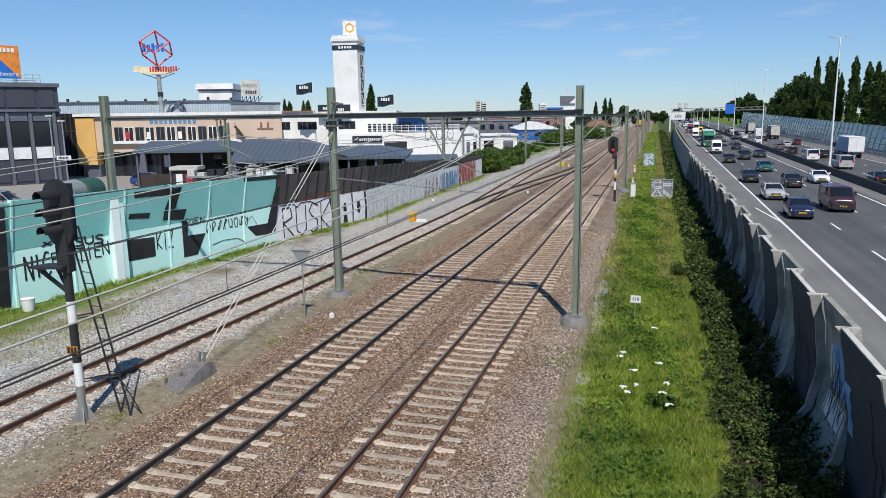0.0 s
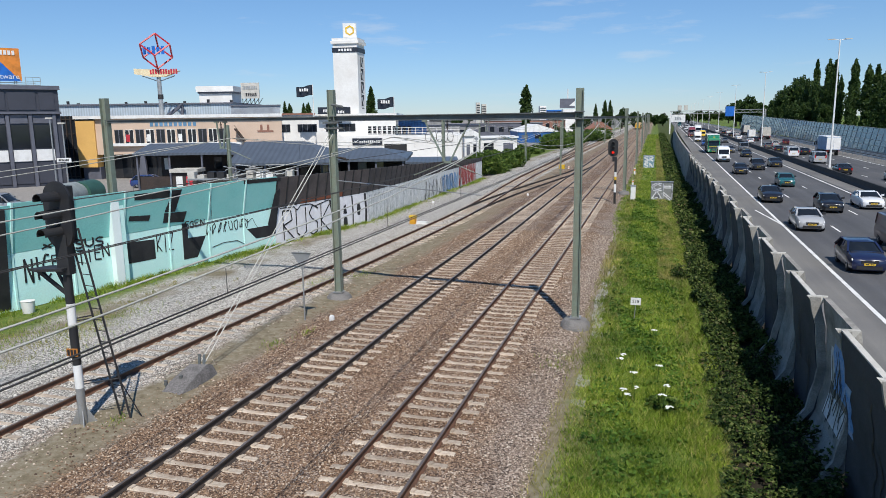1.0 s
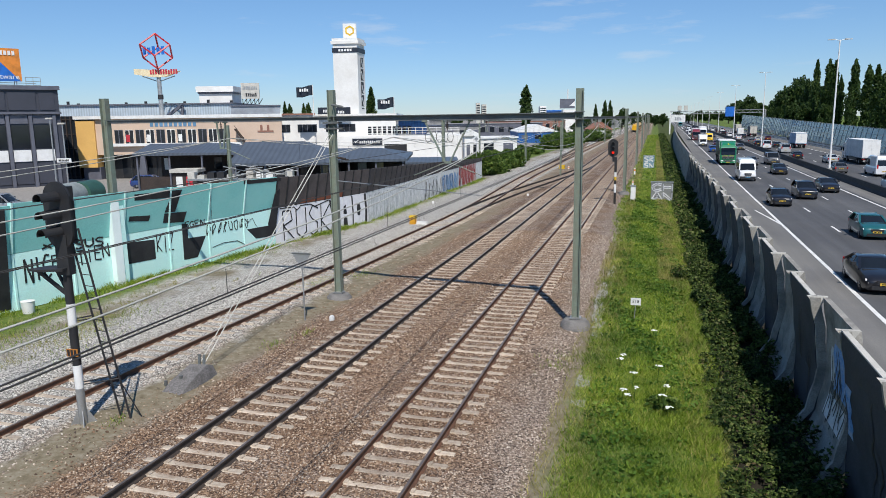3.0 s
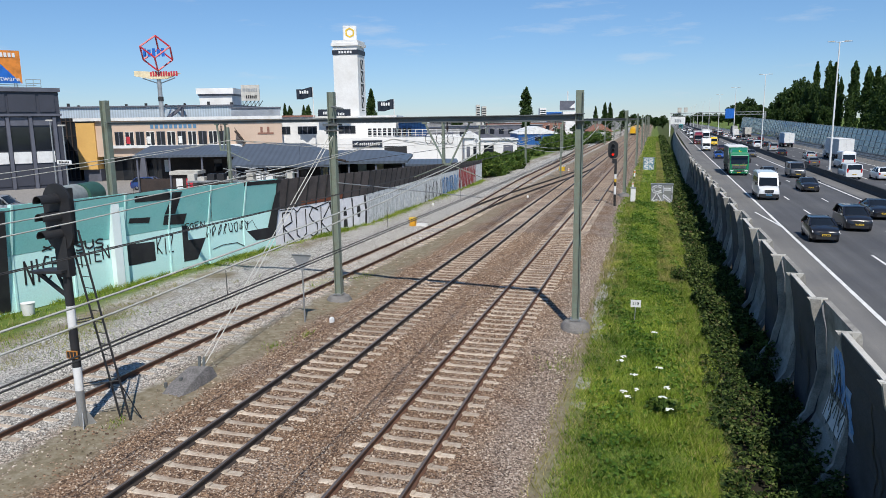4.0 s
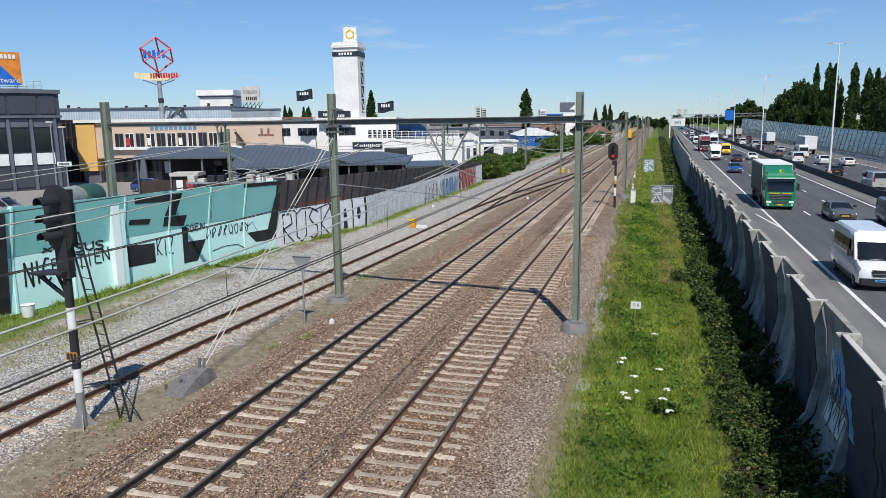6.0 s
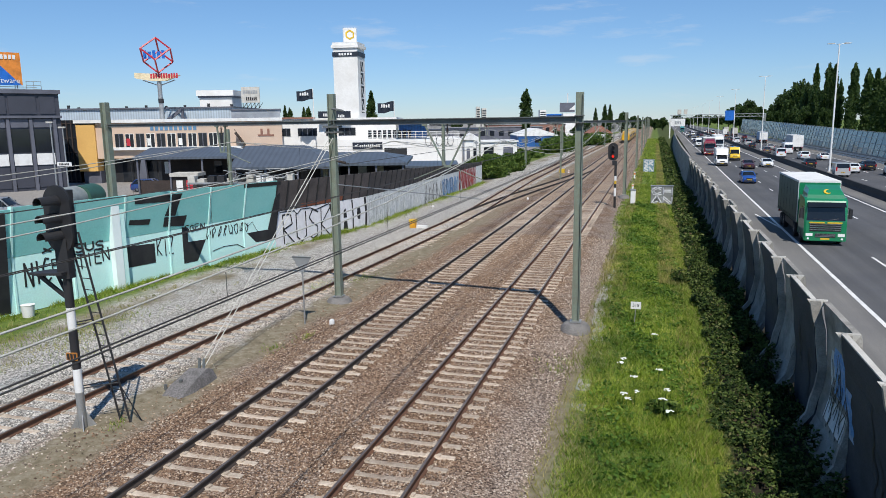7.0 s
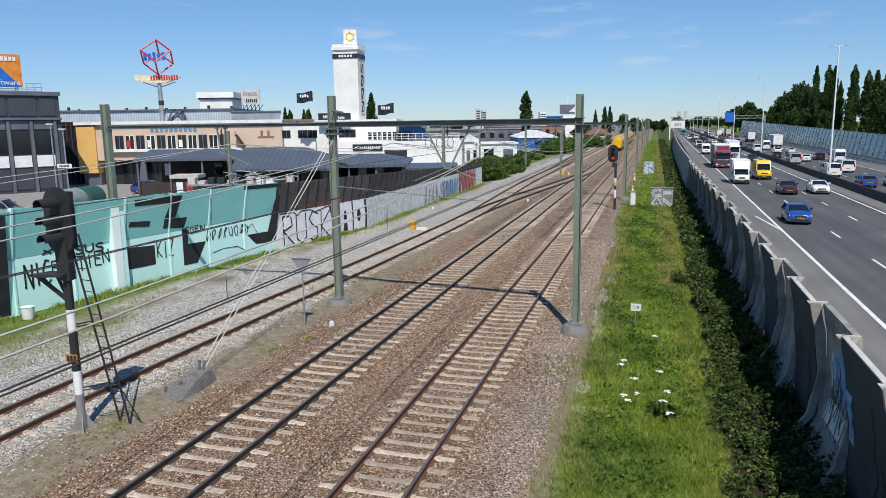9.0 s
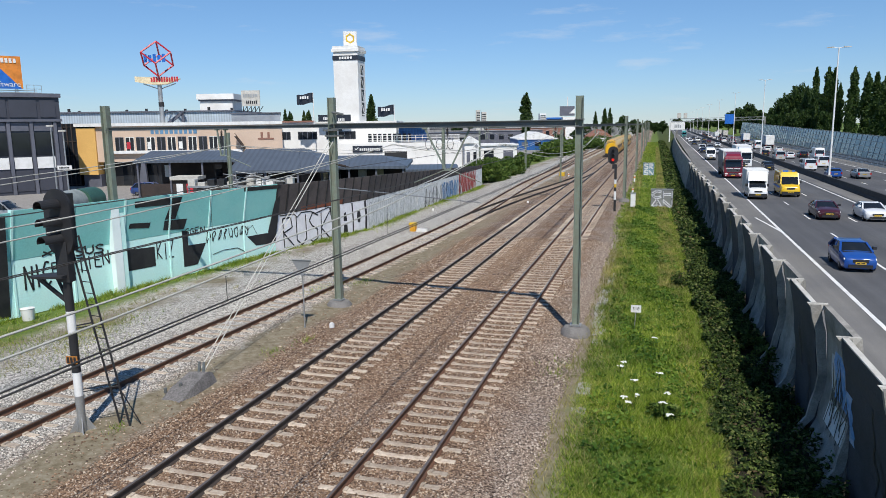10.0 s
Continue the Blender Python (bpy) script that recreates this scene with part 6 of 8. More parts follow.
shed(3.77, 6.0, 118, 8, 4.61, M_white_wall, M_white, "small white rendered hut with a gable", 0.8)
shed(7.62, 15.77, 150, 10, 3.32, M_white_wall, M_white, "long low white shed")
shed(24.9, 37.85, 235, 25, 2.83, M_blue_roof, M_white, "blue shed with a pale low roof", 2.2)
shed(-16.66, 14.03, 260, 20, 4.85, M_roof_grey, M_anth, "long grey industrial shed")
shed(-0.37, 46.39, 330, 20, 5.09, M_anth_light, M_roof_grey, "distant dark flat-roofed shed")
shed(25.98, 72.28, 420, 20, 5.82, M_brick, M_roof_grey, "distant low red-brick building row")
shed(62.26, 71.01, 300, 12, 2.15, M_brick, surf("tile_roof", (0.33, 0.15, 0.10), 0.9), "brick house with red tiled roof", 3.0)
shed(81.3, 130.46, 520, 20, 6.05, M_roof_grey, M_anth, "distant grey industrial building")
shed(50.09, 52.27, 230, 3, 2.84, M_white, M_white, "small white hut by the line")
for px0, px1, d, pt, m, l in ((43.62, 48.58, 900, 26.91, M_conc_light, "distant pale residential tower"), (50.7, 56.37, 900, 24.75, M_conc_light, "distant pale residential tower"),
                              (109.32, 116.25, 800, 20.12, M_white_wall, "distant white tower block"), (119.8, 141.12, 820, 15.87, M_blue_sign, "distant blue office slab"), (-15.18, 13.15, 900, 13.02, M_roof_grey, "distant grey apartment block")):
    t = thing("tower_block", l, "building", town(0, d), "skyline")
    part("wall", Shape().box(px0, px1, 0, 12, -0.9, pt), m, t)
    for k in range(6):
        z = pt * (0.3 + 0.11 * k)
        part("window_band", Shape().box(px0 + 0.5, px1 - 0.5, -0.2, -0.05, z, z + pt * 0.05), M_glass, t)
t = thing("billboard", "large grey roadside billboard on a white base", "billboard", town(0, 420))
part("panel", Shape().box(68.97, 77.57, 0, 0.8, 12.61, 18.07), M_anth_light, t)
s = Shape()
s.prism([(74.27, -0.1, 13.9), (77.57, -0.1, 16.79), (77.57, -0.1, 13.9)], (0, 0.05, 0))
part("triangle", s, M_white, t)
part("base", Shape().box(70.96, 78.24, 0, 6, -0.9, 11.96), M_white_wall, t)
part("mast", Shape().tube((73.6, 1, 17.75), (73.6, 1, 23.51), 0.4, 0.3, 8), M_white, t)

# ---- motorway furniture ----
for i in range(9):
    y = 106.5 + 73.5 * i
    x = road_x(21.15, y)
    t = thing("street_lamp", "tall white twin-armed motorway lamp on the median", "street lamp", pose(x, y, RZ), "motorway lamps")
    part("pole", Shape().tube((0, 0, 0.8), (0, 0, 17.6), 0.14, 0.07, 12), M_white, t, smooth=True)
    part("base", Shape().box(-0.3, 0.3, -0.3, 0.3, 0.7, 1.0, 0.05), M_conc, t)
    for k in (-1, 1):
        arm = part("arm", Shape().tube((0, 0, 17.5), (k * 0.7, 0, 17.62), 0.04, 0.04, 6), M_white, t)
        s = Shape()
        s.loft([[(k * 0.6, a, 17.56), (k * 1.45, a * 0.7, 17.58), (k * 1.45, a * 0.7, 17.66), (k * 0.6, a, 17.72)] for a in (-0.16, 0.16)])
        part("lamp_head", s, M_conc_light, arm)

g = thing("sign_gantry", "steel sign gantry across the motorway with white and blue signs", "gantry", pose(0, 345, 0))
part("post", Shape().box(6.2, 6.8, -0.3, 0.3, -2.1, 8.6), M_white, g)
part("post", Shape().box(46, 46.6, -0.3, 0.3, -1.0, 9.8), M_galv, g)
s = Shape()
for z in (8.2, 9.4):
    s.beam((6.4, 0, z), (46.4, 0, z + 0.4), 0.25, 0.25)
for k in range(26):
    a = 6.4 + k * 1.54
    s.beam((a, 0, 8.2 if k % 2 else 9.4), (a + 1.54, 0, 9.4 if k % 2 else 8.2), 0.1, 0.1)
part("truss", s, M_galv, g)
sg = part("sign_board", Shape().box(6.9, 13.0, -0.5, -0.2, 4.6, 7.9), M_white, g, "white sign panel")
bars(sg, 8.5, 11.5, 5.4, 6.9, 4, M_galv, -0.5)
part("sign_board", Shape().box(29.8, 33.6, -0.5, -0.2, 6.9, 11.2), M_blue_sign, g, "blue sign panel")
part("sign_board", Shape().box(9.5, 11.2, -0.5, -0.2, 9.8, 12.0), M_conc_light, g)
part("sign_board", Shape().box(12.2, 13.8, -0.5, -0.2, 9.8, 12.0), M_conc_light, g)
t = thing("road_sign", "small white motorway sign leaning on the noise screen", "sign", pose(road_x(37.6, 127), 127, RZ))
part("plate", Shape().prism([(0, 0, 2.6), (0.35, 0, 2.6), (0.8, 0, 4.9), (0.2, 0, 4.9)], (0, 0.08, 0)), M_white, t)
part("post", Shape().tube((0.1, 0.1, 0), (0.2, 0.1, 2.7), 0.05, 0.05, 8), M_galv, t)
t = thing("house", "grey tiled roof of a house behind the noise screen", "house", pose(road_x(47, 138), 138, 0, 0, 0, 10))
part("wall", Shape().box(0, 14, 0, 9, -1, 4.6), M_brick, t)
s = Shape()
s.prism([(-0.4, -0.5, 4.5), (-0.4, 9.5, 4.5), (-0.4, 4.5, 7.0)], (14.8, 0, 0))
part("roof", s, surf("grey_tiles", (0.20, 0.19, 0.18), 0.8, var=0.2), t)


# ---- vehicles ----
CACHE = {}


def cached(key, shape_fn, material, smooth=True):
    k = (key, material.name)
    if k not in CACHE:
        CACHE[k] = shape_fn().mesh(key[0] if isinstance(key, tuple) else key, material, smooth)
    return CACHE[k]


def cross(y, w, z0, z1, tuck=0.9, crown=0.04):
    """A rounded body section at y: half width w, from z0 to z1."""
    zm = z0 + (z1 - z0) * 0.45
    right = [(w * 0.86, z0), (w * 0.97, z0 + 0.08), (w, zm), (w * 0.985, z0 + (z1 - z0) * 0.75), (w * tuck, z1 - 0.02), (w * 0.6, z1 + crown * 0.6), (0.0, z1 + crown)]
    left = [(-a, z) for a, z in reversed(right[:-1])]
    return [(a, y, z) for a, z in right + left]


def wheel(parent, x, y, r, w):
    def tyre():
        s = Shape()
        n = 18
        c = lambda rr, xx: [(xx, rr * math.cos(2 * math.pi * i / n), rr * math.sin(2 * math.pi * i / n)) for i in range(n)]
        return s.loft([c(r * 0.62, -w / 2), c(r * 0.95, -w / 2), c(r, -w * 0.3), c(r, w * 0.3), c(r * 0.95, w / 2), c(r * 0.62, w / 2)])

    def rim():
        s = Shape()
        s.tube((-w * 0.46, 0, 0), (w * 0.46, 0, 0), r * 0.63, r * 0.63, 14)
        for k in range(5):
            a = 2 * math.pi * k / 5
            s.beam((w * 0.47, 0, 0), (w * 0.47, r * 0.55 * math.cos(a), r * 0.55 * math.sin(a)), 0.05, 0.03, (1, 0, 0))
            s.beam((-w * 0.47, 0, 0), (-w * 0.47, r * 0.55 * math.cos(a), r * 0.55 * math.sin(a)), 0.05, 0.03, (1, 0, 0))
        return s

    t = part("wheel", cached(("tyre", round(r, 3), w), tyre, M_tyre), None, parent, "black tyre", at=pose(x, y, r))
    part("rim", cached(("rim", round(r, 3), w), rim, M_rim), None, t, "grey alloy rim")


PAINTS = {}


def car_paint(key):
    cols = dict(black=(0.012, 0.012, 0.016), navy=(0.012, 0.018, 0.06), blue=(0.012, 0.07, 0.31), silver=(0.42, 0.43, 0.44), white=(0.76, 0.77, 0.78), grey=(0.10, 0.10, 0.105), red=(0.085, 0.012, 0.016),
                teal=(0.015, 0.11, 0.12), green=(0.01, 0.20, 0.085), yellow=(0.78, 0.50, 0.015), maroon=(0.055, 0.010, 0.016), lgrey=(0.26, 0.27, 0.28), dblue=(0.02, 0.05, 0.19), truckred=(0.20, 0.015, 0.03), paleblue=(0.30, 0.42, 0.55), turq=(0.02, 0.25, 0.25))
    if key not in PAINTS:
        PAINTS[key] = paint(key + "_car_paint", cols[key], 0.28, 0.7)
    return PAINTS[key]


# per style: length, half width, body stations (y, z0, z1, width factor), cabin stations (y, z, top half width), belt
STYLES = {
    "hatch": (4.1, 0.89, [(0.0, 0.30, 0.66, 0.70), (0.10, 0.20, 0.78, 0.88), (0.42, 0.18, 0.89, 0.99), (1.10, 0.18, 1.00, 1.0), (2.0, 0.18, 1.0, 1.0), (3.4, 0.2, 1.02, 1.0), (3.9, 0.24, 1.02, 0.95), (4.1, 0.34, 0.9, 0.82)],
              (1.00, 1.90, 3.35, 3.98), 1.42),
    "sedan": (4.6, 0.92, [(0.0, 0.30, 0.62, 0.70), (0.12, 0.20, 0.74, 0.88), (0.5, 0.18, 0.86, 0.99), (1.35, 0.18, 0.97, 1.0), (2.4, 0.18, 0.97, 1.0), (3.7, 0.2, 1.0, 1.0), (4.4, 0.25, 1.0, 0.94), (4.6, 0.36, 0.86, 0.82)],
              (1.25, 2.2, 3.2, 4.05), 1.38),
    "mpv": (4.5, 0.92, [(0.0, 0.30, 0.70, 0.72), (0.10, 0.20, 0.84, 0.90), (0.45, 0.18, 0.96, 0.99), (1.05, 0.18, 1.06, 1.0), (2.4, 0.18, 1.06, 1.0), (3.9, 0.2, 1.08, 1.0), (4.4, 0.24, 1.06, 0.96), (4.5, 0.36, 0.95, 0.88)],
            (0.95, 1.85, 3.9, 4.42), 1.58),
    "van": (5.2, 0.98, [(0.0, 0.34, 0.84, 0.78), (0.10, 0.26, 1.0, 0.93), (0.45, 0.24, 1.12, 1.0), (0.95, 0.24, 1.24, 1.0), (2.6, 0.24, 1.25, 1.0), (4.9, 0.26, 1.26, 1.0), (5.2, 0.34, 1.24, 0.98)],
            (0.85, 1.60, 5.05, 5.19), 1.94),
    "tall_van": (6.0, 1.0, [(0.0, 0.38, 0.92, 0.80), (0.10, 0.28, 1.08, 0.94), (0.45, 0.26, 1.20, 1.0), (1.0, 0.26, 1.38, 1.0), (3.0, 0.26, 1.38, 1.0), (5.8, 0.28, 1.38, 1.0), (6.0, 0.36, 1.36, 0.98)],
                 (0.90, 1.70, 5.85, 5.99), 2.62),
}


TOP_WIDTH = dict(hatch=0.71, sedan=0.70, mpv=0.74)


def car_body(style):
    L, w, st, _, _ = STYLES[style]
    return Shape().loft([cross(y, w * f, z0, z1) for y, z0, z1, f in st])


def belt_z(style, y):
    st = STYLES[style][2]
    for (a, _, za, _), (b, _, zb, _) in zip(st[:-1], st[1:]):
        if a <= y <= b:
            return za + (zb - za) * (y - a) / (b - a)
    return st[-1][2]


def cabin(style, inset=0.0, roof_only=False):
    L, w, st, (ya, yb, yc, yd), zr = STYLES[style]
    tw = TOP_WIDTH.get(style, 0.86)
    s = Shape()
    lv = (0.0, 0.62 if style == "tall_van" else 0.5, 0.90, 1.0)
    rings = []
    for k in lv:
        y0, y1 = ya + (yb - ya) * min(1, k / 0.90), yd + (yc - yd) * min(1, k / 0.90)
        if k == 1.0:
            y0, y1 = yb + 0.12, yc - 0.12
        z0, z1 = belt_z(style, ya) - 0.03, zr
        za = belt_z(style, ya) - 0.04 + (zr - belt_z(style, ya) + 0.04) * k
        zb = belt_z(style, yd) - 0.04 + (zr - belt_z(style, yd) + 0.04) * k
        ww = w * (0.93 + (tw - 0.93) * k) - inset - (0.08 if k == 1.0 else 0)
        rings.append([(-ww * 0.9, y0, za), (-ww * 0.5, y0 - 0.06 * (1 - k), za), (ww * 0.5, y0 - 0.06 * (1 - k), za), (ww * 0.9, y0, za), (ww, y0 + 0.12, za), (ww, y1 - 0.12, zb), (ww * 0.9, y1, zb), (-ww * 0.9, y1, zb), (-ww, y1 - 0.12, zb), (-ww, y0 + 0.12, za)])
    if roof_only:
        rings = [[(x * 1.012, y - 0.012 if y < 2 else y + 0.012, z + 0.012) for x, y, z in r] for r in rings[(1 if style == "tall_van" else 2):]]
        return s.loft(rings)
    return s.loft(rings)


def pillars(style):
    L, w, st, (ya, yb, yc, yd), zr = STYLES[style]
    tw = TOP_WIDTH.get(style, 0.86)
    out = []
    zb = belt_z(style, (ya + yd) / 2)
    for k in (-1, 1):
        b0, t0 = k * w * 0.925, k * w * (0.93 + (tw - 0.93) * 0.92 + 0.008)
        zt = zb + (zr - zb) * 0.92
        out.append(Shape().beam((b0 * 0.98, ya + 0.08, belt_z(style, ya) - 0.03), (t0 * 0.96, yb + 0.05, zt), 0.11, 0.09))
        out.append(Shape().beam((b0 * 0.98, yd - 0.08, belt_z(style, yd) - 0.03), (t0 * 0.97, yc - 0.05, zt), 0.14, 0.10))
        ym = yb + (yc - yb) * 0.45
        out.append(Shape().beam((b0, ym, zb - 0.03), (t0, ym, zt), 0.09, 0.03, (1, 0, 0)))
        if style in ("van", "tall_van"):
            # closed load bay sides
            y1 = yb + 0.5
            y1 += 0.5
            out.append(Shape().prism([(b0 * 1.005, y1, zb - 0.05), (b0 * 1.005, yd - 0.12, zb - 0.05), (t0 * 1.004, yc - 0.1, zt), (t0 * 1.004, y1, zt)], (k * 0.012, 0, 0)))
    return out


def mirrors(style):
    L, w, st, (ya, yb, yc, yd), zr = STYLES[style]
    s = Shape()
    for k in (-1, 1):
        z = belt_z(style, ya) + 0.08
        s.box(min(k * w * 0.95, k * (w + 0.2)), max(k * w * 0.95, k * (w + 0.2)), ya + 0.42, ya + 0.56, z, z + (0.17 if zr < 1.8 else 0.3), 0.04)
    return s


COLOUR_WORD = dict(black="black", navy="dark blue", blue="bright blue", silver="silver", white="white", grey="dark grey", red="dark red", teal="teal green", maroon="maroon", yellow="yellow", lgrey="light grey", paleblue="pale blue")
KIND_WORD = dict(hatch=("hatchback car", "car"), sedan=("saloon car", "car"), mpv=("people carrier", "car"), van=("delivery van", "van"), tall_van=("high-roofed van", "van"))


def car(style, col, label="", plate=None, name="car", at=None):
    L, w, st, (ya, yb, yc, yd), zr = STYLES[style]
    m = car_paint(col)
    kw, cat = KIND_WORD[style]
    t = thing(name if style not in ("van", "tall_van") else "van", label or "%s %s driving on the motorway" % (COLOUR_WORD[col], kw), cat, at, "motorway traffic" if not at else "")
    body = part("body", cached(("body", style), lambda: car_body(style), m), None, t)
    part("glazing", cached(("glazing", style), lambda: cabin(style), M_screen), None, t, "dark tinted car glass")
    part("roof", cached(("roof", style), lambda: cabin(style, 0, True), m), None, t)
    for i, piece in enumerate(pillars(style)):
        part("pillar", cached(("pillar", style, i), lambda: piece, m), None, t)
    part("wing_mirror", cached(("mirror", style), lambda: mirrors(style), M_plastic if col != "white" or zr > 1.8 else m), None, t)
    r = 0.31 if zr < 1.6 else 0.34
    for sx in (-1, 1):
        for y in (0.82, L - 0.82 if zr < 1.9 else L - 1.1):
            wheel(t, sx * (w - 0.12), y, r, 0.22)
    zh = st[1][2] - 0.10
    for sx in (-1, 1):
        def lamp():
            s = Shape()
            return s.prism([(-0.22, 0.0, -0.06), (0.10, 0.03, -0.09), (0.21, 0.14, 0.0), (0.20, 0.18, 0.09), (-0.16, 0.06, 0.05)], (0, 0.22, 0))
        part("headlight", cached("headlight", lamp, M_head, False), None, t, "glowing headlight", at=pose(sx * w * 0.66, 0.015, zh) @ Matrix.Diagonal((sx, 1, 1, 1)))
        def tail():
            return Shape().box(-0.10, 0.10, 0, 0.10, 0, 0.28 if zr < 1.7 else 0.5, 0.02)
        part("tail_light", cached(("tail_light", zr < 1.7), tail, M_tail, False), None, t, "red tail light", at=pose(sx * w * 0.80, L - 0.09, st[-2][2] - 0.36))
    part("grille", cached(("grille", style), lambda: Shape().box(-0.40, 0.40, -0.022, 0.2, zh - 0.13, zh + 0.04, 0.03).box(-0.60, 0.60, -0.02, 0.2, 0.26, 0.44, 0.03), M_plastic, False), None, t)
    for y, o in ((-0.035, 0), (L + 0.005, 1)):
        p = part("plate", cached("plate", lambda: Shape().box(-0.26, 0.26, 0, 0.02, 0, 0.11), plate or M_plate, False), None, t, "number plate with plain bars", at=pose(0, y, 0.47 if not o else 0.62))
        part("bar", cached("plate_bar", lambda: Shape().box(-0.2, -0.04, -0.003, 0, 0.03, 0.08).box(0.02, 0.2, -0.003, 0, 0.03, 0.08), M_tag, False), None, p, at=pose(0, 0, 0) if not o else pose(0, 0.02, 0, 0, 0, 180))
    part("windscreen_base", cached(("cowl", style), lambda: Shape().box(-w * 0.8, w * 0.8, ya - 0.12, ya + 0.02, belt_z(style, ya) - 0.02, belt_z(style, ya) + 0.025), M_plastic, False), None, t)
    if style in ("van", "tall_van"):
        part("bumper", cached(("bumper", style), lambda: Shape().box(-w * 0.9, w * 0.9, -0.03, 0.3, 0.3, 0.62, 0.06), M_plastic, False), None, t)
    return t


def minibus():
    """High-roofed white van with a dark window band, broad grille and grey bumper."""
    t = car("tall_van", "white", "white high-roofed minibus with dark side windows", plate=M_plate_blue)
    for k in (-1, 1):
        for a, b in ((2.35, 3.45), (3.52, 4.62), (4.69, 5.6)):
            w = Shape()
            w.prism([(k * 0.955, a, 1.46), (k * 0.955, b, 1.46), (k * 0.905, b, 2.12), (k * 0.905, a, 2.12)], (k * 0.012, 0, 0))
            part("side_window", w, M_screen, t, "dark side window")
        part("sill_cladding", Shape().box(min(k * 0.99, k * 1.012), max(k * 0.99, k * 1.012), 1.3, 4.4, 0.34, 0.52), M_plastic, t)
    part("front_grille", Shape().prism([(-0.44, -0.04, 0.96), (0.44, -0.04, 0.96), (0.36, -0.04, 0.72), (-0.36, -0.04, 0.72)], (0, 0.1, 0)), M_plastic, t, "broad black grille")
    part("grille_bar", Shape().box(-0.40, 0.40, -0.052, -0.041, 0.83, 0.855), M_rim, t, "chrome grille bar")
    return t


def yellow_van():
    t = car("tall_van", "yellow", "yellow high-roofed emergency van with blue roof light bar")
    part("light_bar", Shape().box(-0.6, -0.1, 1.9, 2.2, 2.63, 2.80).box(0.3, 0.6, 1.9, 2.2, 2.63, 2.80), M_blue_sign, t, "blue light bar")
    part("stripe", Shape().box(-1.02, -1.008, 1.0, 5.6, 0.9, 1.15).box(1.008, 1.02, 1.0, 5.6, 0.9, 1.15), M_blue_sign, t, "blue side stripe")
    return t


def box_van(col="white", label="white box van with a square body above the cab"):
    t = car("van", col, label)
    part("load_box", Shape().box(-1.08, 1.08, 1.75, 6.2, 0.75, 3.05, 0.03), M_white, t, "white square load box")
    part("deflector", Shape().loft([[(-0.95, 1.2, 1.9), (0.95, 1.2, 1.9), (0.95, 1.75, 1.9), (-0.95, 1.75, 1.9)], [(-0.9, 1.62, 2.85), (0.9, 1.62, 2.85), (0.9, 1.75, 2.85), (-0.9, 1.75, 2.85)]]), M_white, t, smooth=False)
    return t


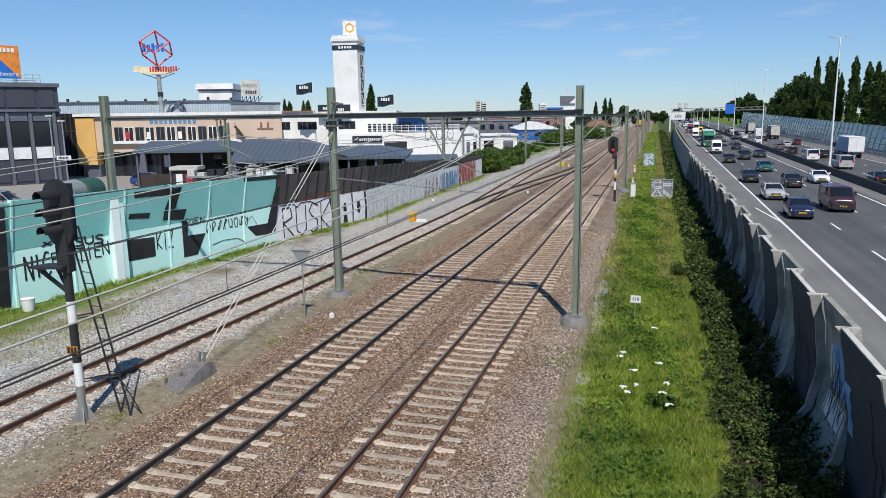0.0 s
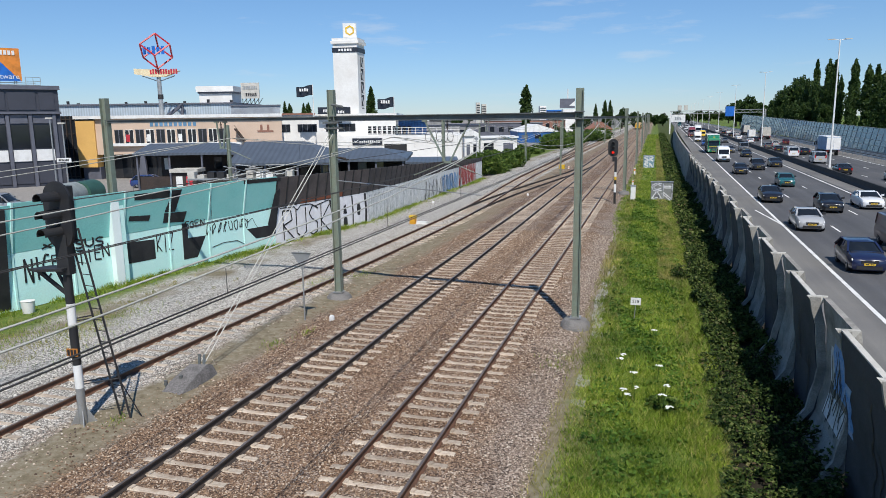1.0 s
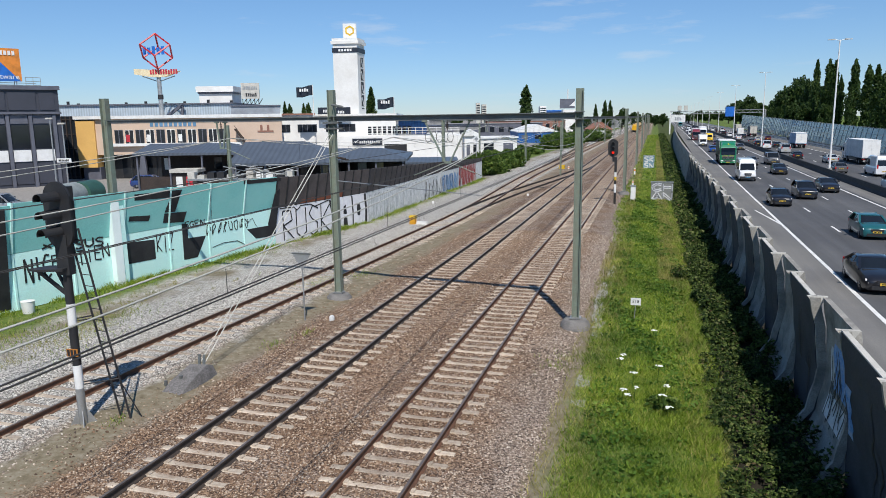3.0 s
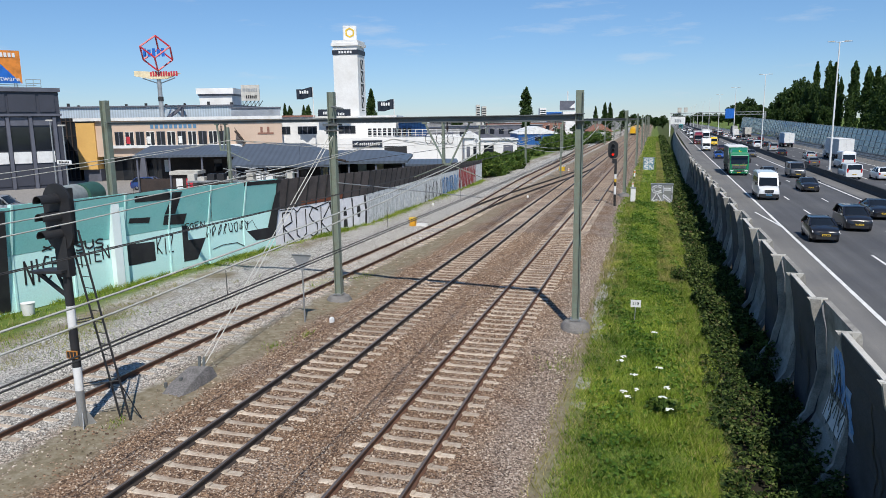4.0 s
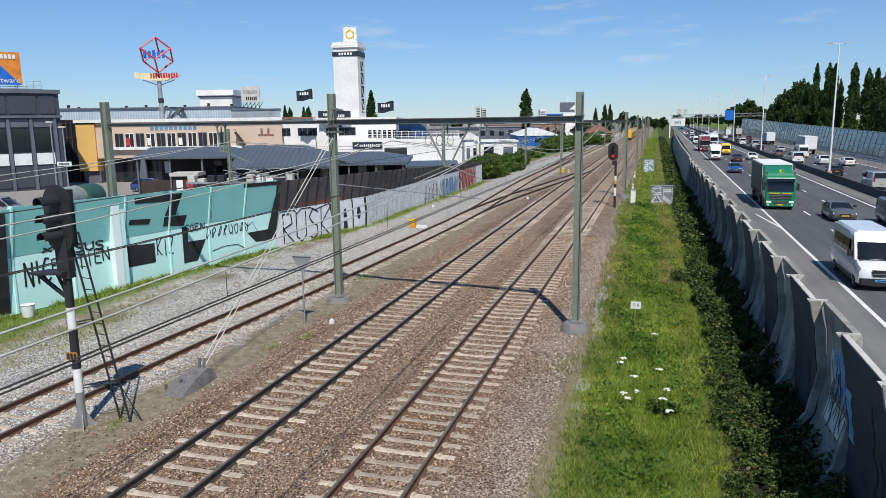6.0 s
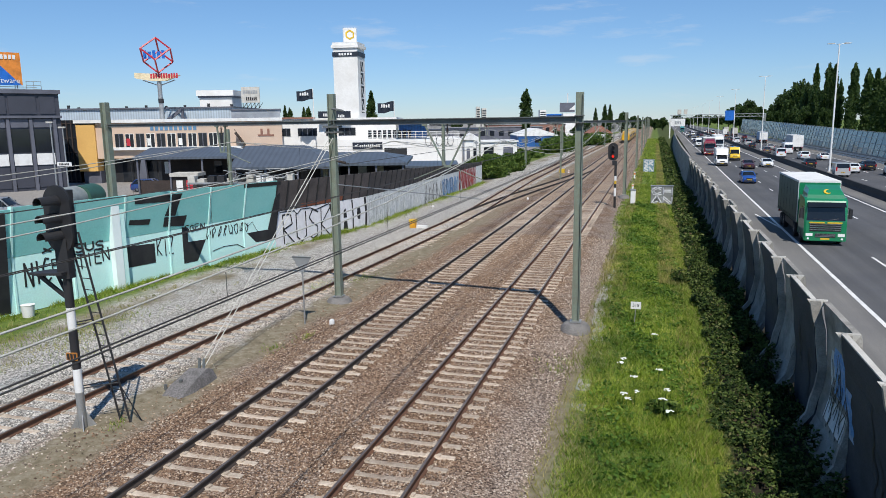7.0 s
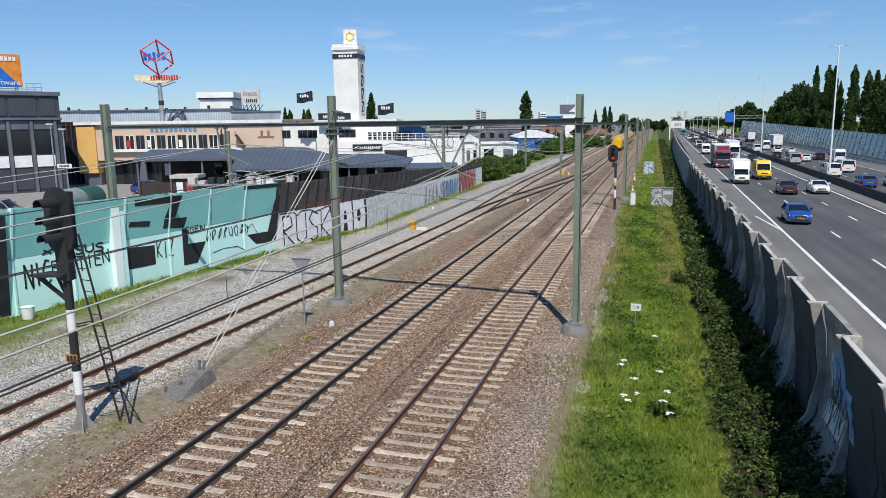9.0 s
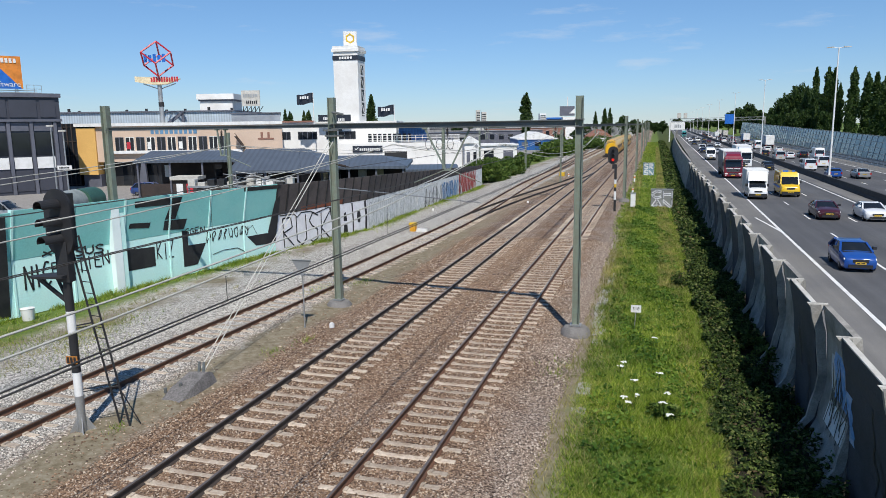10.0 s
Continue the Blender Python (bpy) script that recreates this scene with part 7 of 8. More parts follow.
def lorry(cab_col, box_m, box_top_m, length, label, stripes=None, height=3.95, name="lorry", low=False):
    t = thing(name, label, "truck", None, "motorway traffic")
    m = car_paint(cab_col)
    w = 1.24
    s = Shape()
    prof = [(0.05, 0.45), (0.0, 0.9), (0.02, 1.55), (0.20, 2.72), (0.27, 2.86), (0.62, 3.04), (2.15, 3.1), (2.2, 0.55)]
    rings = []
    for x, k in ((-w, 0.08), (-w + 0.12, 0.0), (w - 0.12, 0.0), (w, 0.08)):
        rings.append([(x, y + k, z) for y, z in prof])
    s.loft(rings)
    part("cab", s, m, t)
    s = Shape()
    s.loft([[(-1.12, 0.50, 2.96), (1.12, 0.50, 2.96), (1.12, 2.0, 3.06), (-1.12, 2.0, 3.06)], [(-1.06, 0.60, 3.22), (1.06, 0.60, 3.22), (1.1, 2.0, 3.40), (-1.1, 2.0, 3.40)], [(-0.92, 1.05, 3.52), (0.92, 1.05, 3.52), (1.0, 2.0, 3.76), (-1.0, 2.0, 3.76)]])
    part("roof_deflector", s, m, t)
    s = Shape()
    s.prism([(-1.12, 0.005, 1.62), (1.12, 0.005, 1.62), (1.06, 0.165, 2.52), (-1.06, 0.165, 2.52)], (0, 0.04, 0.0))
    part("windscreen", s, M_screen, t, "dark windscreen")
    s = Shape()
    for k in (-1, 1):
        s.prism([(k * (w + 0.004), 0.35, 1.65), (k * (w + 0.004), 1.25, 1.65), (k * (w + 0.004), 1.25, 2.45), (k * (w + 0.004), 0.52, 2.45)], (k * 0.012, 0, 0))
    part("side_window", s, M_screen, t)
    part("sun_visor", Shape().prism([(-1.1, -0.13, 2.50), (1.1, -0.13, 2.50), (1.1, 0.2, 2.74), (-1.1, 0.2, 2.74)], (0, 0.02, 0.03)), M_screen, t, "dark tinted sun visor")
    for z in (0.93, 1.06, 1.19, 1.31):
        part("grille_slot", Shape().box(-0.92 + 0.04 * (1.31 - z), 0.92 - 0.04 * (1.31 - z), -0.028, 0.1, z, z + 0.075, 0.02), M_plastic, t, "black grille slot")
        part("grille_bar", Shape().box(-0.90, 0.90, -0.045, 0.05, z + 0.078, z + 0.10), M_rim, t, "bright grille bar")
    part("grille_slot", Shape().box(-0.6, 0.6, -0.115, 0.1, 0.55, 0.80, 0.02), M_plastic, t, "black bumper grille")
    for z in (0.60, 0.68, 0.76):
        part("grille_bar", Shape().box(-0.58, 0.58, -0.125, -0.10, z, z + 0.02), M_rim, t, "bright grille bar")
    for k in (-1, 1):
        part("step", Shape().box(min(k * 1.05, k * 1.25), max(k * 1.05, k * 1.25), 0.35, 1.1, 0.45, 0.56), M_plastic, t)
        part("fog_light", Shape().tube((k * 0.98, -0.115, 0.46), (k * 0.98, -0.05, 0.46), 0.07, 0.07, 10), M_head, t)
        part("wiper", Shape().tube((k * 0.1, -0.02, 1.64), (k * 0.75, 0.02, 1.75), 0.012, 0.012, 5), M_plastic, t)
    part("bumper", Shape().box(-1.23, 1.23, -0.10, 0.3, 0.32, 0.86, 0.08), m, t)
    if stripes:
        part("stripe", Shape().box(-0.95, -0.05, -0.03, 0.05, 1.44, 1.52).box(0.1, 0.95, -0.03, 0.05, 1.44, 1.52), stripes, t, "coloured name stripe")
    for k in (-1, 1):
        part("headlight", Shape().box(k * 0.93 - 0.2, k * 0.93 + 0.2, -0.115, 0.1, 0.62, 0.8), M_head, t, "headlight")
        mi = part("wing_mirror", Shape().box(k * 1.42 - 0.11, k * 1.42 + 0.11, 0.12, 0.3, 1.75, 2.35, 0.03), M_plastic, t)
        part("mirror_arm", Shape().tube((k * 1.2, 0.3, 2.4), (k * 1.42, 0.22, 2.38), 0.03, 0.03, 6).tube((k * 1.2, 0.3, 1.8), (k * 1.42, 0.22, 1.8), 0.03, 0.03, 6), M_plastic, mi)
    part("plate", Shape().box(-0.26, 0.26, -0.125, -0.105, 0.40, 0.51), M_plate, t, "number plate without writing")
    b0 = 2.75
    box = part("load_box", Shape().box(-1.26, 1.26, b0, length, 1.1, height - 0.12, 0.02), box_m, t, "tall square load box")
    part("box_roof", Shape().box(-1.28, 1.28, b0 - 0.02, length + 0.02, height - 0.12, height), box_top_m, box, "pale roof edge")
    part("front_frame", Shape().box(-1.28, -1.2, b0 - 0.03, b0 + 0.1, 1.1, height - 0.1).box(1.2, 1.28, b0 - 0.03, b0 + 0.1, 1.1, height - 0.1), box_top_m, box)
    part("rear_door", Shape().box(-1.22, -0.02, length, length + 0.03, 1.2, height - 0.2).box(0.02, 1.22, length, length + 0.03, 1.2, height - 0.2), box_top_m, box)
    part("chassis", Shape().box(-0.5, 0.5, 1.2, length, 0.7, 1.08), M_plastic, t)
    part("side_skirt", Shape().box(-1.22, -1.17, 4.2, length - 3.8, 0.55, 1.0), M_plastic, t)
    part("side_skirt", Shape().box(1.17, 1.22, 4.2, length - 3.8, 0.55, 1.0), M_plastic, t)
    for k in (-1, 1):
        part("tail_light", Shape().box(k * 1.0 - 0.18, k * 1.0 + 0.18, length, length + 0.04, 0.85, 0.98), M_tail, t)
        for y in (1.35, 3.7, length - 3.2, length - 1.9):
            wheel(t, k * 1.08, y, 0.5, 0.32)
    return t


def green_lorry():
    t = lorry("green", surf("dark_tarpaulin", (0.10, 0.135, 0.10), 0.55, var=0.15, coarse=0.5), M_white, 11.5, "green box lorry with dark side curtains and white roof", M_yellow)
    part("bulkhead", Shape().box(-1.24, 1.24, 2.70, 2.745, 1.1, 3.82), car_paint("green"), t, "green front wall of the load box")
    part("emblem", Shape().tube((0.1, 0.86, 3.32), (0.1, 0.78, 3.42), 0.22, 0.21, 18), M_yellow, t, "pale yellow ring emblem")
    part("emblem_core", Shape().tube((0.17, 0.86, 3.33), (0.17, 0.775, 3.435), 0.16, 0.15, 16), car_paint("green"), t)
    strap = Shape().box(-1.275, -1.262, 0, 0.06, 1.08, 1.36).mesh("strap", M_plastic)
    for k in range(24):
        part("strap", strap, None, t, at=pose(0, 3.2 + k * 0.34, 0))
    for k in range(6):
        part("curtain_seam", Shape().box(-1.268, -1.258, 3.3 + k * 1.35, 3.33 + k * 1.35, 1.36, 3.8), M_plastic, t)
    return t


def train():
    t = thing("train", "yellow electric passenger train with blunt nose", "train", None)
    y0 = paint("train_yellow", (0.78, 0.42, 0.01), 0.35, 0.4)
    s = Shape()
    prof = lambda y, k, dz: [(a * k, y, 0.35 + (z - 0.35) * dz) for a, z in ((1.15, 0.35), (1.4, 0.9), (1.45, 2.0), (1.35, 3.0), (0.95, 3.72), (0.0, 3.9), (-0.95, 3.72), (-1.35, 3.0), (-1.45, 2.0), (-1.4, 0.9), (-1.15, 0.35))]
    s.loft([prof(0.0, 0.80, 0.72), prof(0.5, 0.92, 0.80), prof(1.6, 0.98, 0.93), prof(3.0, 1.0, 1.0), prof(26, 1.0, 1.0)])
    part("leading_car", s, y0, t, "yellow leading car", smooth=True)
    for k in range(1, 4):
        s = Shape()
        s.loft([prof(26.6 * k + 0.2, 1.0, 1.0), prof(26.6 * k + 26, 1.0, 1.0)])
        part("coach", s, y0, t, "yellow coach", smooth=True)
    part("windscreen", Shape().prism([(-0.95, 0.16, 1.75), (0.95, 0.16, 1.75), (0.85, 1.05, 2.85), (-0.85, 1.05, 2.85)], (0, -0.12, 0.02)), M_screen, t)
    for k in range(4):
        s = Shape()
        for j in range(9):
            for sx in (-1, 1):
                s.box(min(sx * 1.43, sx * 1.47), max(sx * 1.43, sx * 1.47), 26.6 * k + 4 + j * 2.4, 26.6 * k + 5.7 + j * 2.4, 1.7, 2.5)
        part("window_band", s, M_glass, t, "dark carriage windows")
        s = Shape()
        for y in (3.5, 6.0, 20, 22.5):
            s.tube((-0.8, 26.6 * k + y, 0.46), (0.8, 26.6 * k + y, 0.46), 0.46, 0.46, 14)
        s.box(-1.2, 1.2, 26.6 * k + 2.5, 26.6 * k + 24, 0.3, 0.6)
        part("bogie", s, M_plastic, t)
    for k in (-1, 1):
        part("headlight", Shape().tube((k * 0.8, 0.02, 1.1), (k * 0.8, 0.2, 1.1), 0.14, 0.14, 12), M_head, t, "lit headlight")
    part("buffer_beam", Shape().box(-1.2, 1.2, -0.05, 0.4, 0.3, 0.75, 0.1), M_plastic, t)
    part("pantograph", Shape().tube((0, 14, 3.9), (0, 15.2, 4.5), 0.04, 0.04, 6).tube((0, 15.2, 4.5), (0, 14.2, 5.13), 0.04, 0.04, 6).box(-0.8, 0.8, 14.1, 14.3, 5.1, 5.14), M_steel_dark, t)
    return t


# (kind, style or maker, colour, lane x, place of the nose or tail at 0 s, speed)
NEAR = [
    ("hatch", "navy", 10.17, 59.0, 19.0), ("sedan", "silver", 9.98, 71.7, 17.6), ("sedan", "black", 9.73, 89.5, 18.05), ("hatch", "black", 10.13, 124.3, 18.5), (minibus, "", 9.90, 153.3, 19.4),
    (green_lorry, "", 9.99, 184.5, 19.2), (box_van, "", 9.58, 255.0, 17.35), ("red_lorry", "", 9.63, 314.4, 20.2), ("white_lorry", "", 13.7, 361.7, 22.3), (yellow_van, "", 13.2, 307.6, 22.3),
    ("tall_van", "white", 9.7, 370.4, 20.2), ("van", "white", 10.3, 440.1, 21.8), ("teal_lorry", "", 10.4, 644.7, 19.2), ("sedan", "maroon", 13.2, 268.0, 20.3), ("hatch", "blue", 10.3, 225.2, 18.28),
    ("sedan", "white", 16.6, 284.1, 21.96), ("hatch", "teal", 13.3, 105.8, 18.15), ("hatch", "black", 13.4, 83.7, 18.96), ("van", "maroon", 13.95, 63.8, 18.05), ("sedan", "white", 17.1, 89.1, 21.4), ("mpv", "black", 13.3, 133.4, 19.4),
    ("sedan", "black", 16.6, 140.1, 19.4), ("van", "grey", 17.0, 196.0, 23.0), ("sedan", "black", 15.2, 171.0, 21.6), ("sedan", "grey", 13.6, 188.7, 21.2), ("hatch", "grey", 16.9, 251.2, 23.5), ("hatch", "black", 17.0, 356.0, 22.4),
    ("hatch", "white", 17.1, 456.6, 19.5), ("hatch", "black", 10.4, 474.2, 18.7), ("sedan", "black", 14.0, 490.0, 20.1),
    ("hatch", "navy", 10.2, 405.0, 19.5), ("sedan", "silver", 13.5, 405.0, 20.5), ("mpv", "white", 10.2, 520.0, 19.5), ("van", "white", 13.5, 540.0, 20.5), ("hatch", "red", 16.9, 520.0, 20.5), ("sedan", "black", 16.9, 405.0, 21.0), ("hatch", "black", 16.9, 560.0, 20.5), ("sedan", "grey", 13.4, 440.0, 20.4), ("hatch", "white", 10.2, 560.0, 19.3), ("hatch", "black", 13.4, 590.0, 20.4),
]
FAR = [
    ("van", "silver", 24.5, 112.4, 18.1), ("blue_lorry", "", 31.4, 138.4, 17.7), ("sedan", "black", 23.2, 88.5, 18.3), ("van", "white", 23.4, 130.5, 19.1), ("sedan", "black", 26.8, 138.8, 18.9), ("hatch", "black", 23.5, 151.1, 18.4), ("hatch", "grey", 23.7, 168.7, 18.6),
    ("big_lorry", "", 31.2, 78.1, 16.65), ("sedan", "silver", 26.7, 76.6, 18.5), ("hatch", "grey", 23.2, 52.2, 19.0), ("van", "white", 23.25, 20.3, 20.5), ("tall_van", "white", 27.1, 46.9, 19.1), ("mpv", "white", 26.6, 27.7, 18.4), ("sedan", "white", 29.6, 16.6, 19.5),
    ("hatch", "black", 23.1, -2.8, 19.0), ("van", "silver", 23.4, -22.3, 18.8), ("hatch", "white", 26.6, -14.2, 18.8), ("hatch", "black", 30.2, -6.6, 18.6), ("van", "white", 23.2, -45.0, 17.6), ("van", "white", 27.0, -40.1, 18.1), ("tall_van", "white", 31.0, -20.4, 18.7),
    ("hatch", "blue", 23.4, -66.6, 18.0), ("sedan", "lgrey", 26.9, -54.3, 16.7), ("mpv", "white", 23.4, -60.7 - 22, 16.2), ("box", "", 28.2, 246.7, 19.8), ("dark_lorry", "", 31.8, 238.7, 19.1),
    ("sedan", "white", 23.5, 205, 18.4), ("hatch", "silver", 26.8, 180, 18.8), ("sedan", "black", 26.8, 222, 18.8), ("hatch", "white", 23.5, 240, 18.5), ("mpv", "black", 23.5, 272, 18.5), ("sedan", "silver", 26.8, 285, 18.8), ("van", "white", 26.8, 325, 18.8), ("hatch", "black", 23.5, 310, 18.5), ("dark_lorry", "", 31.5, 300, 17.5), ("hatch", "red", 31.2, 195, 18.0), ("sedan", "white", 23.5, 350, 18.5), ("hatch", "grey", 26.8, 380, 18.8),
]


def make_vehicle(kind, col):
    if kind == "red_lorry":
        return lorry("truckred", surf("grey_curtain", (0.30, 0.27, 0.27), 0.6), M_white, 13.5, "dark red lorry with a tall pale trailer", M_white), 13.5
    if kind == "white_lorry":
        return lorry("white", M_white, M_white, 12.5, "white lorry with a tall white box"), 12.5
    if kind == "teal_lorry":
        return lorry("turq", surf("turquoise_box", (0.05, 0.26, 0.27), 0.5), M_white, 13.5, "turquoise lorry in the distance"), 13.5
    if kind == "blue_lorry":
        return lorry("paleblue", surf("pale_blue_box", (0.30, 0.42, 0.58), 0.6, var=0.1), M_white, 11.0, "lorry with pale blue sides and white rear doors", height=3.7), 11.0
    if kind == "big_lorry":
        return lorry("white", surf("dusty_white_box", (0.60, 0.61, 0.62), 0.6, var=0.08), M_white, 13.6, "large white box lorry seen from behind"), 13.6
    if kind == "dark_lorry":
        return lorry("grey", surf("slatted_dark_box", (0.10, 0.10, 0.11), 0.7), M_conc_light, 11.0, "dark open-sided lorry seen from behind"), 11.0
    if kind == "box":
        return box_van(), 6.2
    if callable(kind):
        return kind(), 11.5
    L = STYLES[kind][0]
    return car(kind, col, plate=M_plate), L


MOVERS = []
for kind, col, x, s0, v in NEAR:
    ob, L = make_vehicle(kind, col)
    MOVERS.append((ob, x, s0, -v, 0.0))
for kind, col, x, s0, v in FAR:
    ob, L = make_vehicle(kind, col)
    MOVERS.append((ob, x, s0 + L, v, 180.0))
TRAIN = train()

# parked vehicles in the yard
c = car("mpv", "dblue", "dark blue estate car parked before the showroom", at=town(-34.57, 90, -0.62, 94))
c = car("van", "lgrey", "pale grey van parked behind the wall", at=town(-37.8, 64, -0.6, 94))


# ---- vegetation ----
def bulk(name, verts, faces, material, label, category, smooth=False):
    """One large mesh from arrays: verts (n, 3), faces (m, k)."""
    me = bpy.data.meshes.new(name)
    n, m, k = len(verts), len(faces), faces.shape[1]
    me.vertices.add(n)
    me.vertices.foreach_set("co", np.ascontiguousarray(verts, np.float32).ravel())
    me.loops.add(m * k)
    me.loops.foreach_set("vertex_index", np.ascontiguousarray(faces, np.int32).ravel())
    me.polygons.add(m)
    me.polygons.foreach_set("loop_start", np.arange(0, m * k, k, dtype=np.int32))
    me.polygons.foreach_set("loop_total", np.full(m, k, np.int32))
    me.update(calc_edges=True)
    me.materials.append(material)
    return me


NP = np.random.default_rng(11)


def gz(x):
    return np.interp(x, [p[0] for p in PROFILE], [p[1] for p in PROFILE])


def blades(x, y, h, w, lean=0.35):
    n = len(x)
    a = NP.uniform(0, 2 * np.pi, n)
    b = NP.uniform(0, 2 * np.pi, n)
    z = gz(x) - 0.02
    dx, dy = np.cos(a) * w / 2, np.sin(a) * w / 2
    lx, ly = np.cos(b) * lean * h, np.sin(b) * lean * h
    v = np.empty((n, 3, 3))
    v[:, 0] = np.stack([x - dx, y - dy, z], 1)
    v[:, 1] = np.stack([x + dx, y + dy, z], 1)
    v[:, 2] = np.stack([x + lx, y + ly, z + h], 1)
    return v.reshape(-1, 3), np.arange(n * 3).reshape(-1, 3)


def leaves(c, size, flat=0.5):
    """Small folded leaf quads at centres c."""
    n = len(c)
    d = NP.normal(size=(n, 3))
    d[:, 2] *= flat
    d /= np.linalg.norm(d, axis=1, keepdims=True)
    e = np.cross(d, NP.normal(size=(n, 3)))
    e /= np.linalg.norm(e, axis=1, keepdims=True)
    s = size[:, None]
    v = np.empty((n, 4, 3))
    v[:, 0] = c - d * s
    v[:, 1] = c + e * s * 0.55
    v[:, 2] = c + d * s
    v[:, 3] = c - e * s * 0.55
    return v.reshape(-1, 3), np.arange(n * 4).reshape(-1, 4)


def fbm(x, y, f):
    out = np.zeros_like(x)
    for k, (a, b, c2) in enumerate(((1.0, 0.3, 0.2), (-0.6, 1.1, 1.9), (0.4, -1.4, 4.1), (1.7, 0.9, 2.7))):
        out += np.sin(f * (a * x + b * y) * (1 + 0.6 * k) + c2 * 3) / (1 + 0.5 * k)
    return out / 2.6


# verge grass: more and shorter near the tracks, taller by the brambles
def verge():
    V, F, k = [], [], 0
    for y0, y1, n, hs, ws in ((9, 22, 80000, 1.0, 0.022), (22, 45, 64000, 1.1, 0.030), (45, 90, 42000, 1.2, 0.050), (90, 320, 30000, 1.3, 0.13)):
        x = NP.uniform(-1.95 - (0.9 if y0 > 40 else 0.0), 2.3, n)
        y = NP.uniform(y0, y1, n)
        f = fbm(x, y, 1.3)
        edge = NP.uniform(-0.6, 0.5, n) + 0.35 * fbm(x, y, 0.7)
        keep = (x > -1.75 - 0.9 * np.clip((y - 40) / 20, 0, 1) + edge * 0.8) & (x < 2.0 - 0.045 * np.clip(22 - y, 0, 12) - 0.006 * np.clip(y - 25, 0, 100) + 0.12 * fbm(x * 0 + 3, y, 0.6) + NP.uniform(0, 0.25, n))
        x, y, f = x[keep], y[keep], f[keep]
        f2 = fbm(x + 9, y, 3.7)
        h = (0.05 + 0.09 * NP.random(len(x)) + 0.11 * np.clip(f, 0, 1) + 0.10 * np.clip(f2, 0, 1) + 0.10 * np.clip(x - 1.1, 0, 1)) * hs
        v, fc = blades(x, y, h, ws * NP.uniform(0.6, 1.3, len(x)), 0.75)
        V.append(v)
        F.append(fc + k)
        k += len(v)
    me = bulk("verge_grass", np.concatenate(V), np.concatenate(F), M_grass_blade, "", "")
    tagged(new("verge_grass", me), "lush green grass on the verge beside the tracks", "grass", kind="stuff")
    n2 = 26000
    x = NP.uniform(-1.5, 1.5, n2)
    y = 9 + 60 * NP.random(n2) ** 1.5
    g2 = fbm(x + 2, y, 2.1) + 0.6 * fbm(x, y + 4, 5.3)
    keep = g2 > 0.12
    x, y, g2 = x[keep], y[keep], g2[keep]
    c = np.stack([x, y, gz(x) + 0.03 + NP.random(len(x)) * 0.22 * np.clip(g2 + 0.3, 0, 1)], 1)
    v, fc = leaves(c, NP.uniform(0.025, 0.06, len(x)) * (1 + y / 60), 0.6)
    tagged(new("verge_weeds", bulk("verge_weeds", v, fc, M_weed, "", "")), "broad-leaved weeds scattered through the verge grass", "weeds", kind="stuff")
    x = np.concatenate([NP.uniform(-2.4, -1.0, 6500), NP.uniform(1.0, 2.1, 9200), NP.uniform(0.45, 1.35, 22000), NP.uniform(-2.2, -1.4, 2500)])
    y = np.concatenate([NP.uniform(10, 45, 6500), NP.uniform(10, 60, 9200), 35 + 215 * NP.random(22000) ** 1.5, NP.uniform(45, 140, 2500)])
    h = NP.uniform(0.08, 0.30, len(x))
    x = np.concatenate([x, NP.uniform(-24.6, -19.4, 9000)])
    y = np.concatenate([y, NP.uniform(14, 30, 9000)])
    h = np.concatenate([h, NP.uniform(0.06, 0.26, 9000)])
    keep = (x > -19.3) | (fbm(x, y, 1.7) + 0.5 * fbm(x, y, 4.1) > 0.05 + 0.05 * np.clip(y - 20, 0, 10))
    x, y, h = x[keep], y[keep], h[keep]
    v, fc = blades(x, y, h, np.where(y > 60, 0.11, np.where(y > 32, 0.04, 0.02)), 0.6)
    tagged(new("dry_grass", bulk("dry_grass", v, fc, M_dry_blade, "", "")), "dry yellow grass tufts along the verge", "grass", kind="stuff")


verge()


def brambles():
    V, F, k = [], [], 0
    for y0, y1, n, sz in ((8, 24, 60000, 0.055), (24, 45, 42000, 0.075), (45, 90, 34000, 0.12), (90, 330, 30000, 0.24)):
        x = 1.95 - (0.35 if y0 < 10 else 0.0) - 0.006 * np.clip(y0 - 25, 0, 100) + NP.beta(1.15, 1.2, n) * (2.15 + (0.35 if y0 < 10 else 0.0) + 0.006 * min(max(y0 - 25, 0), 100))
        y = NP.uniform(y0, y1, n)
        mound = 0.38 + 0.42 * fbm(x, y, 2.3) + 0.26 * fbm(x + 5, y, 5.1)
        mound = np.clip(mound, 0.05, 1.1) * np.clip((x - 1.5) / 0.6, 0.25, 1)
        u = NP.random(n) ** 0.45
        z = gz(x) + mound * u + 0.02
        xx = x + 0.25 * fbm(x, y, 0.8)
        keep = (xx < 4.05) & (fbm(x, y, 3.3) > np.where(y < 26, -0.2, -0.5)) & (NP.random(n) < np.where(y < 26, 0.7, 1.0))
        v, fc = leaves(np.stack([xx, y, z], 1)[keep], (sz * NP.uniform(0.6, 1.3, n))[keep], 0.55)
        V.append(v)
        F.append(fc + k)
        k += len(v)
    tagged(new("brambles", bulk("brambles", np.concatenate(V), np.concatenate(F), M_bramble, "", "")), "dense dark bramble thicket below the motorway wall", "brambles", kind="stuff")


brambles()


